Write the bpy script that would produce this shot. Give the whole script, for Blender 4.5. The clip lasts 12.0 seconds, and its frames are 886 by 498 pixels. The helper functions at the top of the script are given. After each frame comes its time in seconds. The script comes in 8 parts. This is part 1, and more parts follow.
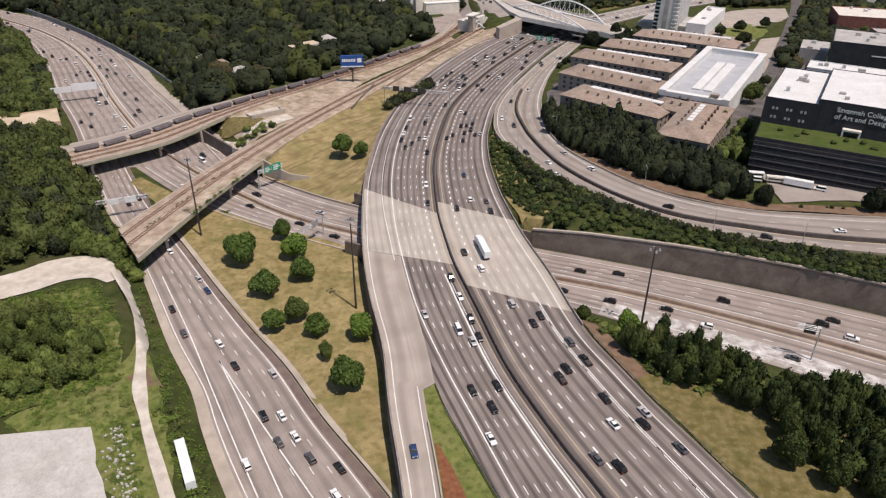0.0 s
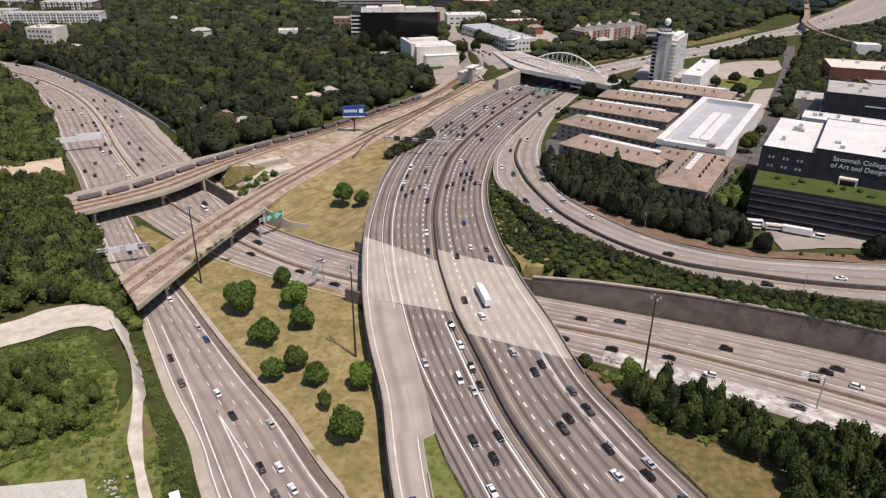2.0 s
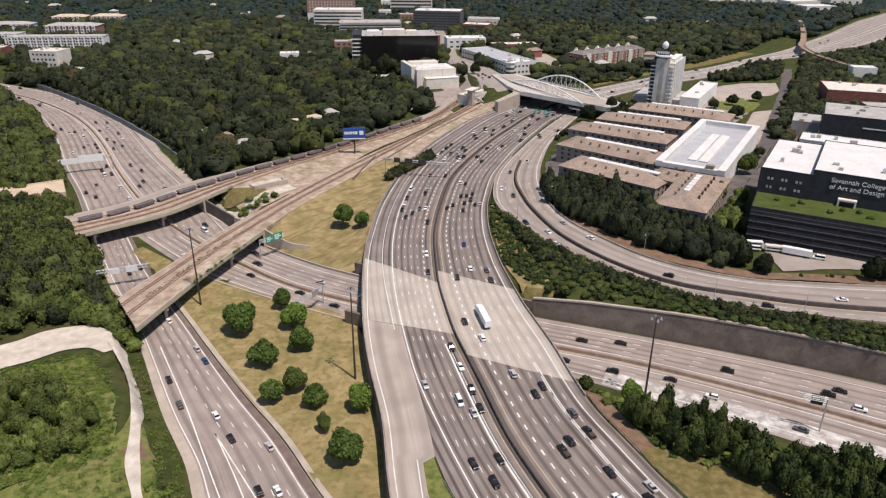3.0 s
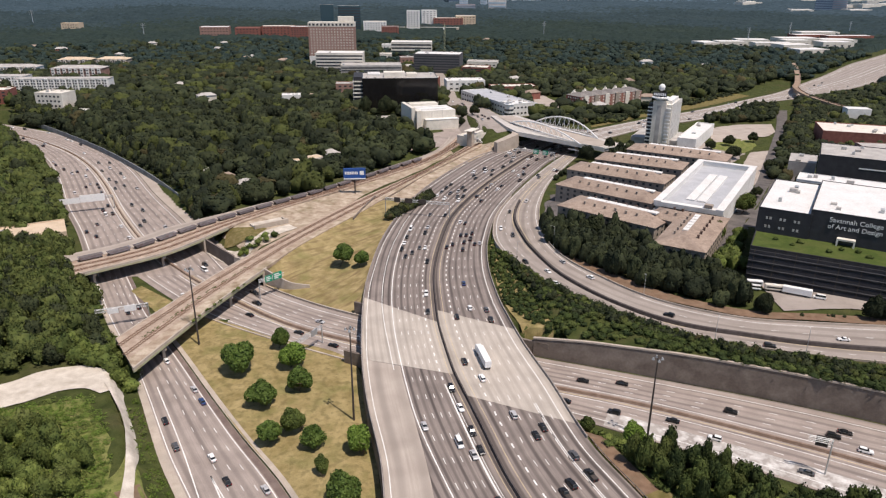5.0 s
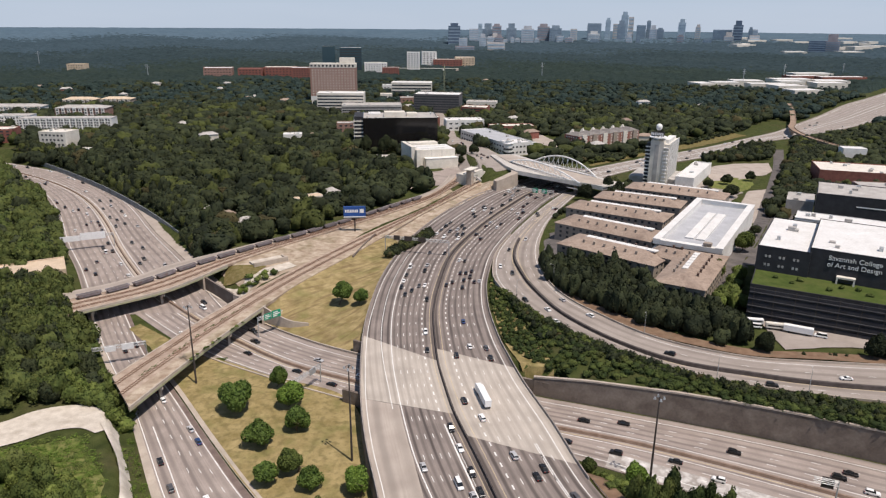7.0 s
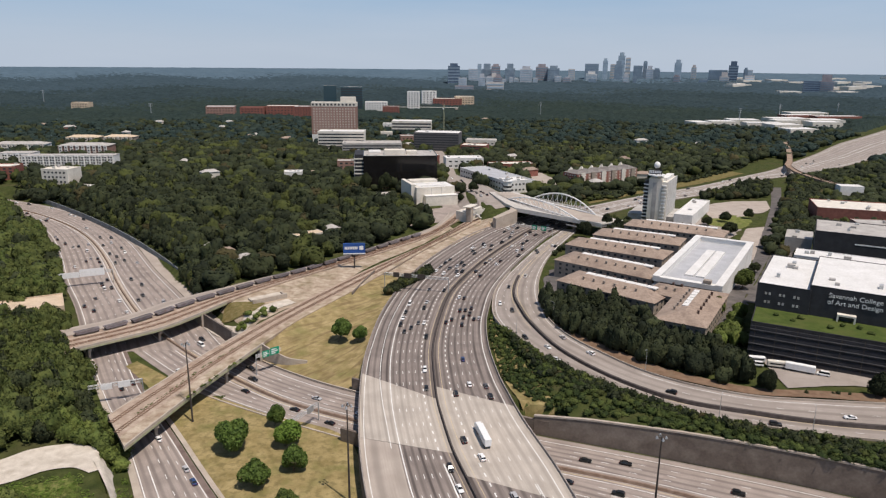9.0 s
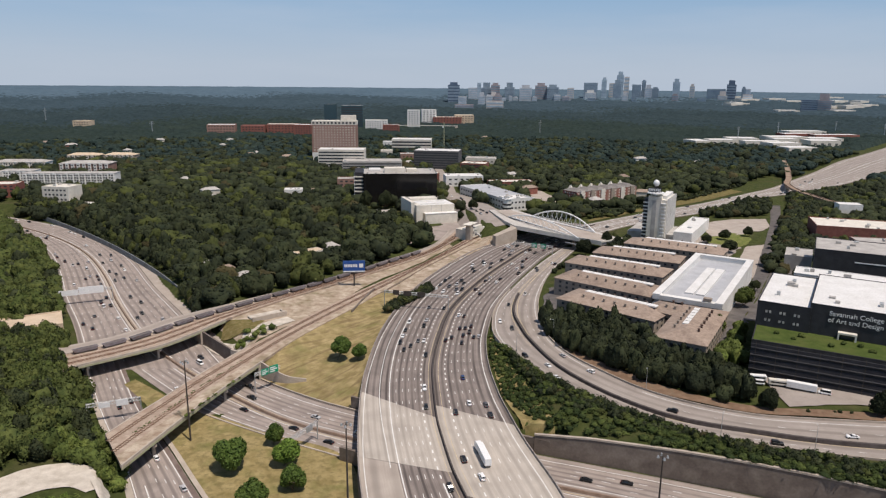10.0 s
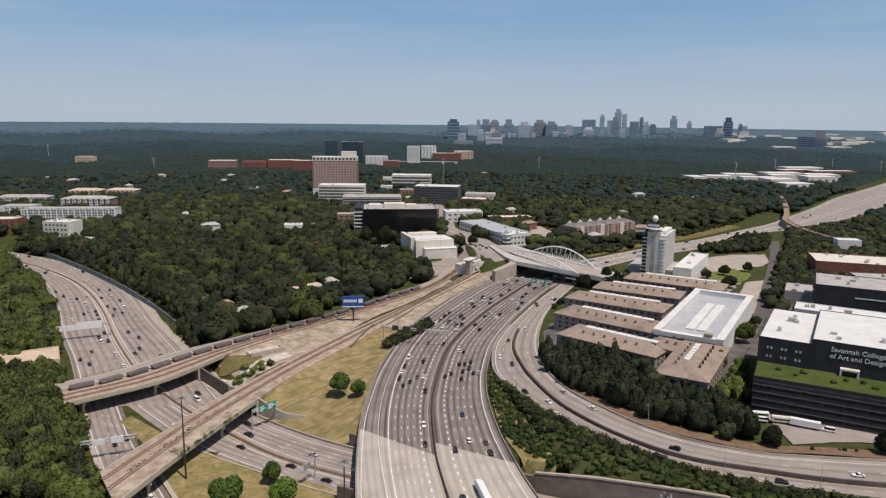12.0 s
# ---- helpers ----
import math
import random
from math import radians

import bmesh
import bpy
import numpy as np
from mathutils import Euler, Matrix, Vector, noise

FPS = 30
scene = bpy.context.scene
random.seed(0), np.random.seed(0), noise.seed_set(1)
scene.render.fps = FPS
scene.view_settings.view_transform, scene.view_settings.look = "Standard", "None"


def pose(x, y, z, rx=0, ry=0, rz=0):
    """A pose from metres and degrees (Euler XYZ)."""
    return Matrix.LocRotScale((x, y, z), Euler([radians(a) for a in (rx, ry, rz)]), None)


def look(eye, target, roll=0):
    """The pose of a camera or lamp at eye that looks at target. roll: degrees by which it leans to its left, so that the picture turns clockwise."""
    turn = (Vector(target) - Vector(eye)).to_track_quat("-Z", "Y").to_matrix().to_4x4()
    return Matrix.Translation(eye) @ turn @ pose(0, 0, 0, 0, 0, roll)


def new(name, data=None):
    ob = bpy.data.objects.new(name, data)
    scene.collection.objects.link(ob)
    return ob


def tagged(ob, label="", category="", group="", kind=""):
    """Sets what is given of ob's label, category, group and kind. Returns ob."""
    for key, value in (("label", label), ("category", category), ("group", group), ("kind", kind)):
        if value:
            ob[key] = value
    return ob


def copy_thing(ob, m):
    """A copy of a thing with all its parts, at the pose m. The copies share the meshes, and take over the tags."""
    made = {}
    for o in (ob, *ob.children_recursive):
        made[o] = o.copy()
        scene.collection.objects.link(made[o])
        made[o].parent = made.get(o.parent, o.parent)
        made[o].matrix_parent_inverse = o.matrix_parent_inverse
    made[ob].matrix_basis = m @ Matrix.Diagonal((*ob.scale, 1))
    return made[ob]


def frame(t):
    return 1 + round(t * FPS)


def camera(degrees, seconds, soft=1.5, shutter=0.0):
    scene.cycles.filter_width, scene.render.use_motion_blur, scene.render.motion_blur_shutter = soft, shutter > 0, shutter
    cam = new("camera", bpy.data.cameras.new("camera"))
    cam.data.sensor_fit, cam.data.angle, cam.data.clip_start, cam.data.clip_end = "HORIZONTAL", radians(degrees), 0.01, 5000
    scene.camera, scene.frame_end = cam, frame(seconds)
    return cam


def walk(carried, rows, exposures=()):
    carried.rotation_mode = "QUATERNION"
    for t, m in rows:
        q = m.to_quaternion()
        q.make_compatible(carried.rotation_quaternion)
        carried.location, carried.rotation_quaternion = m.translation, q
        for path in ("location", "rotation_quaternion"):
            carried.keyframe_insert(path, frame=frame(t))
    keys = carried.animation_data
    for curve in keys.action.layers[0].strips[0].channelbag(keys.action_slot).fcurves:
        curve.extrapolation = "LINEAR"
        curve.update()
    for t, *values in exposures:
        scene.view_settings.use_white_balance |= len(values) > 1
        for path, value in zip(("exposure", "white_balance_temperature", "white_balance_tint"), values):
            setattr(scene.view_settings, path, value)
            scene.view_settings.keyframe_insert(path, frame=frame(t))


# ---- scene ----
# ---- camera: a drone that hovers and tilts up ----
cam = camera(65.05, 12.0, soft=1.25)
EYE_Z = 140.0
TURN = [
    (0.0, -0.003, -30.159, -0.505), (0.5, 0.021, -29.124, -0.480), (1.0, 0.040, -28.119, -0.458),
    (1.5, 0.054, -27.151, -0.441), (2.0, 0.065, -26.221, -0.427), (2.5, 0.073, -25.328, -0.418),
    (3.0, 0.078, -24.467, -0.411), (5.0, 0.079, -21.222, -0.418), (5.5, 0.077, -20.436, -0.427),
    (6.0, 0.074, -19.652, -0.438), (6.5, 0.071, -18.872, -0.451), (7.0, 0.068, -18.094, -0.466),
    (9.0, 0.056, -15.047, -0.534), (9.5, 0.054, -14.310, -0.551), (10.0, 0.053, -13.584, -0.568),
    (10.5, 0.051, -12.866, -0.583), (11.0, 0.050, -12.149, -0.597), (11.5, 0.049, -11.425, -0.608),
    (12.0, 0.048, -10.680, -0.617),
]
walk(cam, [(t, pose(0, 0, EYE_Z, 0, 0, yaw) @ pose(0, 0, 0, 90 + pitch) @ pose(0, 0, 0, 0, 0, -roll)) for t, yaw, pitch, roll in TURN],
     [(0.0, 0.11, 6550, 15.0), (2.5, 0.19, 6550, 15.0), (5.5, 0.26, 6550, 14.0), (7.0, 0.19, 6550, 13.0), (10.0, 0.05, 6550, 12.0), (12.0, -0.02, 6550, 12.0)])

# ---- light: high sun from behind and to the right, clear hazy sky ----
TO_SUN = Vector((10.9, -11.0, 36.0)).normalized()
world = bpy.data.worlds.new("sky")
scene.world = world
world.use_nodes = True
wn = world.node_tree.nodes
wn.clear()
sky = wn.new("ShaderNodeTexSky")
sky.sky_type = "NISHITA"
sky.sun_disc = False
sky.sun_elevation = math.asin(TO_SUN.z)
sky.sun_rotation = math.atan2(TO_SUN.x, TO_SUN.y)
sky.altitude, sky.air_density, sky.dust_density, sky.ozone_density = 200, 0.75, 0.4, 0.25
wbg, wout = wn.new("ShaderNodeBackground"), wn.new("ShaderNodeOutputWorld")
wbg.inputs["Strength"].default_value = 0.09
# a pale summer haze low in the sky and thin streaky cloud
wco, wsep, wlow, wcl, wst, wcf, wmx, wmx2 = (wn.new("ShaderNode" + k) for k in ("TexCoord", "SeparateXYZ", "MapRange", "TexNoise", "Mapping", "MapRange", "Mix", "Mix"))
wl = world.node_tree.links
wl.new(wco.outputs["Generated"], wsep.inputs[0]), wl.new(wsep.outputs[2], wlow.inputs[0])
for k, v in enumerate((-0.01, 0.48, 0.95, 0.0)):
    wlow.inputs[1 + k].default_value = v
wlow.interpolation_type = "SMOOTHSTEP"
whz, whc = wn.new("ShaderNodeMapRange"), wn.new("ShaderNodeMix")
wl.new(wsep.outputs[2], whz.inputs[0])
for k, v in enumerate((0.0, 0.17, 0.0, 1.0)):
    whz.inputs[1 + k].default_value = v
whz.interpolation_type = "SMOOTHSTEP"
wmx.data_type = wmx2.data_type = whc.data_type = "RGBA"
wl.new(whz.outputs[0], whc.inputs[0])
whc.inputs[6].default_value, whc.inputs[7].default_value = (4.7, 5.6, 6.75, 1), (2.35, 4.45, 6.9, 1)
wl.new(wlow.outputs[0], wmx.inputs[0]), wl.new(sky.outputs[0], wmx.inputs[6]), wl.new(whc.outputs[2], wmx.inputs[7])
wst.inputs["Scale"].default_value = (2.2, 2.2, 16.0)
wl.new(wco.outputs["Generated"], wst.inputs[0]), wl.new(wst.outputs[0], wcl.inputs["Vector"])
wcl.inputs["Scale"].default_value, wcl.inputs["Detail"].default_value = 1.6, 5.0
wl.new(wcl.outputs["Fac"], wcf.inputs[0])
for k, v in enumerate((0.46, 0.80, 0.0, 0.30)):
    wcf.inputs[1 + k].default_value = v
wl.new(wcf.outputs[0], wmx2.inputs[0]), wl.new(wmx.outputs[2], wmx2.inputs[6])
wmx2.inputs[7].default_value = (5.6, 6.3, 7.3, 1)
wl.new(wmx2.outputs[2], wbg.inputs[0])
world.node_tree.links.new(wbg.outputs[0], wout.inputs[0])
sun = new("sun", bpy.data.lights.new("sun", "SUN"))
sun.data.energy, sun.data.angle, sun.data.color = 3.95, radians(0.6), (1.0, 0.91, 0.81)
sun.matrix_world = look(TO_SUN * 500, (0, 0, 0))

# ---- materials ----
def surface(name, low, high, size=1.0, rough=0.85, bump=0.2, fine=12.0, metal=0.0, stain=None, stain_size=8.0, stain_amount=0.5, islands=0.0, objects=0.0, spec=0.3, speckle=None, speckle_size=1.6, speckle_amount=0.5, streak=None):
    """Two colours mixed by noise of that size in metres, finer grain on top, stains with a larger shape."""
    m = bpy.data.materials.new(name)
    m.use_nodes = True
    nt = m.node_tree
    n, l = nt.nodes, nt.links
    b = n["Principled BSDF"]
    b.inputs["Roughness"].default_value, b.inputs["Metallic"].default_value = rough, metal
    b.inputs["Specular IOR Level"].default_value = spec
    tc = n.new("ShaderNodeTexCoord")
    geo = n.new("ShaderNodeNewGeometry")
    where = geo.outputs["Position"]

    drawn = where
    if streak is not None:
        mp = n.new("ShaderNodeMapping")
        mp.vector_type = "TEXTURE"
        mp.inputs["Rotation"].default_value, mp.inputs["Scale"].default_value = (0, 0, radians(streak)), (1.0, 7.0, 1.0)
        l.new(where, mp.inputs[0])
        drawn = mp.outputs[0]

    def noise_at(s, detail=4.0, vec=None):
        t = n.new("ShaderNodeTexNoise")
        t.inputs["Scale"].default_value, t.inputs["Detail"].default_value = 1.0 / s, detail
        l.new(where if vec is None else vec, t.inputs["Vector"])
        return t.outputs["Fac"]

    def ramp(src, a, b_):
        r = n.new("ShaderNodeMapRange")
        r.inputs[1].default_value, r.inputs[2].default_value = a, b_
        l.new(src, r.inputs[0])
        return r.outputs[0]

    def mix(fac, a, c):
        x = n.new("ShaderNodeMix")
        x.data_type = "RGBA"
        for value, sock in ((fac, x.inputs[0]), (a, x.inputs[6]), (c, x.inputs[7])):
            if isinstance(value, (int, float)):
                sock.default_value = value
            elif isinstance(value, tuple):
                sock.default_value = (*value, 1)
            else:
                l.new(value, sock)
        return x.outputs[2]

    col = mix(ramp(noise_at(size), 0.3, 0.7), low, high)
    grain = noise_at(size / fine, 2.0)
    hsv = n.new("ShaderNodeHueSaturation")
    add = ramp(grain, 0.2, 0.8)
    val = n.new("ShaderNodeMath")
    val.operation = "MULTIPLY_ADD"
    val.inputs[1].default_value, val.inputs[2].default_value = 0.3, 0.85
    l.new(add, val.inputs[0])
    out = val.outputs[0]
    for amount, src in ((islands, geo.outputs["Random Per Island"]), (objects, None)):
        if amount:
            if src is None:
                src = n.new("ShaderNodeObjectInfo").outputs["Random"]
            k = n.new("ShaderNodeMath")
            k.operation = "MULTIPLY_ADD"
            k.inputs[1].default_value, k.inputs[2].default_value = amount, 1 - amount / 2
            l.new(src, k.inputs[0])
            k2 = n.new("ShaderNodeMath")
            k2.operation = "MULTIPLY"
            l.new(out, k2.inputs[0]), l.new(k.outputs[0], k2.inputs[1])
            out = k2.outputs[0]
    l.new(out, hsv.inputs["Value"])
    if stain:
        f = ramp(noise_at(stain_size, 5.0), 0.5, 0.72)
        g = n.new("ShaderNodeMath")
        g.operation = "MULTIPLY"
        g.inputs[1].default_value = stain_amount
        l.new(f, g.inputs[0])
        col = mix(g.outputs[0], col, stain)
    if speckle:
        f = ramp(noise_at(speckle_size, 3.0, drawn), 0.48, 0.66)
        g = n.new("ShaderNodeMath")
        g.operation = "MULTIPLY"
        g.inputs[1].default_value = speckle_amount
        l.new(f, g.inputs[0])
        col = mix(g.outputs[0], col, speckle)
    l.new(col, hsv.inputs["Color"])
    l.new(hsv.outputs[0], b.inputs["Base Color"])
    if bump:
        bp = n.new("ShaderNodeBump")
        bp.inputs["Strength"].default_value, bp.inputs["Distance"].default_value = bump, size / fine
        l.new(grain, bp.inputs["Height"])
        l.new(bp.outputs[0], b.inputs["Normal"])
    return m


def pavement_material(name, low, high, track, track_amount):
    """Road surface: worn wheel and oil bands along each lane (UV x counts lanes, y metres along), patches and joints."""
    m = surface(name, low, high, 9.0, 0.9, 0.1, 30.0, stain=track, stain_size=14.0, stain_amount=0.35)
    nt = m.node_tree
    n, l = nt.nodes, nt.links
    b = n["Principled BSDF"]
    old = b.inputs["Base Color"].links[0].from_socket
    uv = n.new("ShaderNodeUVMap")
    sep = n.new("ShaderNodeSeparateXYZ")
    l.new(uv.outputs[0], sep.inputs[0])

    def math_node(op, a, c=None, d=None):
        k = n.new("ShaderNodeMath")
        k.operation = op
        for v, s in zip((a, c, d), k.inputs):
            if v is None:
                continue
            if isinstance(v, (int, float)):
                s.default_value = v
            else:
                l.new(v, s)
        return k.outputs[0]

    fr = math_node("FRACT", sep.outputs[0])
    off = math_node("ABSOLUTE", math_node("SUBTRACT", fr, 0.5))
    band = n.new("ShaderNodeMapRange")
    band.interpolation_type = "SMOOTHSTEP"
    band.inputs[1].default_value, band.inputs[2].default_value = 0.34, 0.05
    l.new(off, band.inputs[0])
    # the bands fade in and out along the road and differ lane by lane
    comb = n.new("ShaderNodeCombineXYZ")
    l.new(math_node("MULTIPLY", math_node("FLOOR", sep.outputs[0]), 7.3), comb.inputs[0])
    l.new(math_node("MULTIPLY", sep.outputs[1], 0.012), comb.inputs[1])
    t = n.new("ShaderNodeTexNoise")
    t.inputs["Scale"].default_value, t.inputs["Detail"].default_value = 1.0, 3.0
    l.new(comb.outputs[0], t.inputs["Vector"])
    vary = n.new("ShaderNodeMapRange")
    vary.inputs[1].default_value, vary.inputs[2].default_value = 0.15, 0.6
    l.new(t.outputs["Fac"], vary.inputs[0])
    # fine streaks drawn out along the lanes
    comb2 = n.new("ShaderNodeCombineXYZ")
    l.new(math_node("MULTIPLY", sep.outputs[0], 9.0), comb2.inputs[0])
    l.new(math_node("MULTIPLY", sep.outputs[1], 0.03), comb2.inputs[1])
    t2 = n.new("ShaderNodeTexNoise")
    t2.inputs["Scale"].default_value, t2.inputs["Detail"].default_value = 1.0, 4.0
    l.new(comb2.outputs[0], t2.inputs["Vector"])
    streak = n.new("ShaderNodeMapRange")
    streak.inputs[1].default_value, streak.inputs[2].default_value = 0.42, 0.75
    l.new(t2.outputs["Fac"], streak.inputs[0])
    fac = math_node("MULTIPLY", math_node("MULTIPLY", band.outputs[0], vary.outputs[0]), track_amount)
    fac = math_node("MAXIMUM", fac, math_node("MULTIPLY", streak.outputs[0], track_amount * 0.5))
    x = n.new("ShaderNodeMix")
    x.data_type = "RGBA"
    l.new(fac, x.inputs[0]), l.new(old, x.inputs[6])
    x.inputs[7].default_value = (*track, 1)
    l.new(x.outputs[2], b.inputs["Base Color"])
    return m


def plain(name, colour, rough=0.5, metal=0.0, spec=0.5, coat=0.0):
    m = bpy.data.materials.new(name)
    m.use_nodes = True
    b = m.node_tree.nodes["Principled BSDF"]
    b.inputs["Base Color"].default_value = (*colour, 1)
    b.inputs["Roughness"].default_value, b.inputs["Metallic"].default_value = rough, metal
    b.inputs["Specular IOR Level"].default_value = spec
    b.inputs["Coat Weight"].default_value = coat
    return m


M_ASPHALT = pavement_material("asphalt", (0.225, 0.190, 0.170), (0.295, 0.250, 0.222), (0.082, 0.068, 0.062), 1.0)
M_ASPHALT_OLD = pavement_material("old_asphalt", (0.2958, 0.2494, 0.2204), (0.3886, 0.3306, 0.2923), (0.1392, 0.1160, 0.1044), 0.7)
M_YARDASPHALT = surface("yard_asphalt", (0.085, 0.076, 0.072), (0.135, 0.122, 0.115), 5.0, 0.9, 0.1, 12, stain=(0.20, 0.18, 0.165), stain_size=8.0, stain_amount=0.5)
M_CONCRETE_ROAD = pavement_material("road_concrete", (0.37, 0.318, 0.272), (0.45, 0.392, 0.338), (0.22, 0.188, 0.162), 0.65)
M_GREYROAD = pavement_material("grey_concrete_road", (0.2964, 0.2580, 0.2274), (0.3692, 0.3250, 0.2891), (0.1872, 0.1580, 0.1372), 0.65)
M_DECK = pavement_material("deck_concrete", (0.4224, 0.3750, 0.3224), (0.5088, 0.4550, 0.3952), (0.2592, 0.2320, 0.2028), 0.6)
M_PATCHED = surface("patched_concrete", (0.30, 0.27, 0.245), (0.40, 0.37, 0.34), 6.0, 0.9, 0.1, 10, stain=(0.72, 0.70, 0.67), stain_size=4.5, stain_amount=1.0, speckle=(0.62, 0.60, 0.57), speckle_size=2.2, speckle_amount=0.6)
M_CONCRETE = surface("concrete", (0.38, 0.32, 0.265), (0.49, 0.425, 0.355), 3.0, 0.9, 0.25, 12, stain=(0.22, 0.2, 0.17), stain_size=6.0)
M_LOT = surface("worn_lot_concrete", (0.4500, 0.4230, 0.3870), (0.5580, 0.5310, 0.4950), 5.0, 0.9, 0.1, 12, stain=(0.3060, 0.2700, 0.2340), stain_size=11.0, stain_amount=0.6, speckle=(0.3600, 0.3330, 0.2970), speckle_size=1.4, speckle_amount=0.4)
M_REDSHOULDER = surface("brown_shoulder", (0.135, 0.098, 0.085), (0.195, 0.148, 0.128), 4.0, 0.9, 0.1, 12, stain=(0.25, 0.205, 0.18), stain_size=7.0, stain_amount=0.5)
M_DARKWALL = surface("weathered_wall", (0.1265, 0.1012, 0.0840), (0.1925, 0.1595, 0.1344), 9.0, 0.9, 0.04, 10, stain=(0.2750, 0.2365, 0.1995), stain_size=6.0, stain_amount=0.5)
M_NOISEWALL = surface("noise_wall", (0.17, 0.19, 0.20), (0.25, 0.275, 0.285), 5.0, 0.8, 0.1, 10, stain=(0.10, 0.11, 0.10), stain_size=6.0, stain_amount=0.6)
M_BARRIER = surface("barrier_concrete", (0.24, 0.21, 0.19), (0.34, 0.30, 0.27), 2.0, 0.9, 0.2, 10, stain=(0.12, 0.1, 0.09), stain_size=5.0)
M_BROWNBARRIER = surface("brown_stained_barrier", (0.20, 0.135, 0.10), (0.30, 0.225, 0.175), 2.0, 0.9, 0.2, 10, stain=(0.12, 0.085, 0.065), stain_size=4.0)
M_DARKBARRIER = surface("sooty_barrier", (0.055, 0.045, 0.042), (0.10, 0.085, 0.08), 2.0, 0.9, 0.2, 10)
M_WHITE = surface("white_line", (0.66, 0.65, 0.62), (0.80, 0.79, 0.76), 0.6, 0.7, 0.0, 6, stain=(0.38, 0.36, 0.34), stain_size=5.0, stain_amount=0.5)
M_YELLOW = surface("yellow_line", (0.52, 0.42, 0.25), (0.64, 0.53, 0.34), 0.8, 0.7, 0.0, 6, stain=(0.36, 0.3, 0.22), stain_size=5.0, stain_amount=0.7)
M_DRYGRASS = surface("dry_grass", (0.2193, 0.1714, 0.0720), (0.3672, 0.2907, 0.1416), 5.0, 1.0, 0.6, 14, stain=(0.1530, 0.1530, 0.0504), stain_size=9.0, stain_amount=0.8, spec=0.1, speckle=(0.1377, 0.1122, 0.0504), speckle_size=2.4, speckle_amount=0.55)
M_OLIVEGRASS = surface("olive_grass", (0.115, 0.098, 0.034), (0.215, 0.17, 0.072), 4.0, 1.0, 0.6, 14, stain=(0.085, 0.09, 0.026), stain_size=7.0, stain_amount=0.8, spec=0.1, speckle=(0.26, 0.22, 0.12), speckle_size=2.0, speckle_amount=0.4)
M_SLOPEGRASS = surface("slope_grass", (0.2258, 0.1764, 0.0780), (0.3780, 0.2992, 0.1534), 5.0, 1.0, 0.6, 14, stain=(0.1680, 0.1628, 0.0585), stain_size=12.0, stain_amount=0.7, spec=0.1, speckle=(0.1575, 0.1103, 0.0585), speckle_size=2.2, speckle_amount=0.7, streak=-42)
M_GREENGRASS = surface("green_grass", (0.115, 0.140, 0.036), (0.210, 0.225, 0.072), 4.0, 1.0, 0.6, 14, stain=(0.20, 0.18, 0.08), stain_size=8.0, stain_amount=0.7, spec=0.1, speckle=(0.06, 0.075, 0.02), speckle_size=1.8, speckle_amount=0.6)
M_ROOFLAWN = surface("roof_lawn", (0.0504, 0.0756, 0.0187), (0.0828, 0.1080, 0.0288), 4.0, 1.0, 0.5, 14, stain=(0.0972, 0.1044, 0.0360), stain_size=9.0, stain_amount=0.6, spec=0.1)
M_GROUND = surface("ground_cover", (0.0351, 0.0468, 0.0140), (0.0741, 0.0858, 0.0273), 6.0, 1.0, 0.8, 10, stain=(0.1014, 0.0780, 0.0468), stain_size=25.0, stain_amount=0.5, spec=0.1)
M_DIRT = surface("pale_dirt", (0.4680, 0.4140, 0.3465), (0.6480, 0.5940, 0.5130), 4.0, 1.0, 0.3, 14, stain=(0.3240, 0.2790, 0.2160), stain_size=7.0, spec=0.1)
M_REDDIRT = surface("red_clay", (0.1573, 0.1003, 0.0663), (0.2338, 0.1573, 0.1062), 3.0, 1.0, 0.4, 12, stain=(0.1700, 0.1487, 0.1020), stain_size=5.0, spec=0.1)
M_YARD = surface("yard_ground", (0.30, 0.23, 0.165), (0.52, 0.44, 0.345), 7.0, 1.0, 0.4, 14, stain=(0.17, 0.15, 0.075), stain_size=12.0, stain_amount=0.75, spec=0.1, speckle=(0.24, 0.16, 0.11), speckle_size=3.0, speckle_amount=0.5)
M_HEDGE = surface("hedge_leaves", (0.0304, 0.0475, 0.0133), (0.0722, 0.0931, 0.0256), 3.0, 0.9, 0.6, 6, islands=0.35, stain=(0.1187, 0.1283, 0.0380), stain_size=9.0, stain_amount=0.4, spec=0.15)
M_MULCH = surface("rust_mulch", (0.17, 0.065, 0.035), (0.27, 0.12, 0.06), 1.5, 1.0, 0.8, 8, spec=0.1)
M_VIADUCT = surface("rusty_viaduct", (0.25, 0.175, 0.125), (0.36, 0.27, 0.20), 6.0, 0.9, 0.1, 8, stain=(0.13, 0.085, 0.06), stain_size=14.0, stain_amount=0.6)
M_SLATE = surface("dark_grey_shingles", (0.17, 0.155, 0.145), (0.25, 0.235, 0.22), 2.0, 0.95, 0.3, 6, stain=(0.11, 0.10, 0.09), stain_size=8.0)
M_SLEEPER = surface("weathered_sleepers", (0.13, 0.095, 0.07), (0.27, 0.205, 0.155), 3.0, 0.95, 0.2, 8, spec=0.1)
M_BALLAST = surface("rail_ballast", (0.30, 0.225, 0.175), (0.48, 0.39, 0.31), 2.5, 1.0, 0.6, 14, stain=(0.20, 0.11, 0.07), stain_size=5.0, spec=0.1)
M_RUST = surface("rusted_steel", (0.16, 0.08, 0.05), (0.26, 0.14, 0.09), 1.0, 0.8, 0.3, 8, metal=0.3)
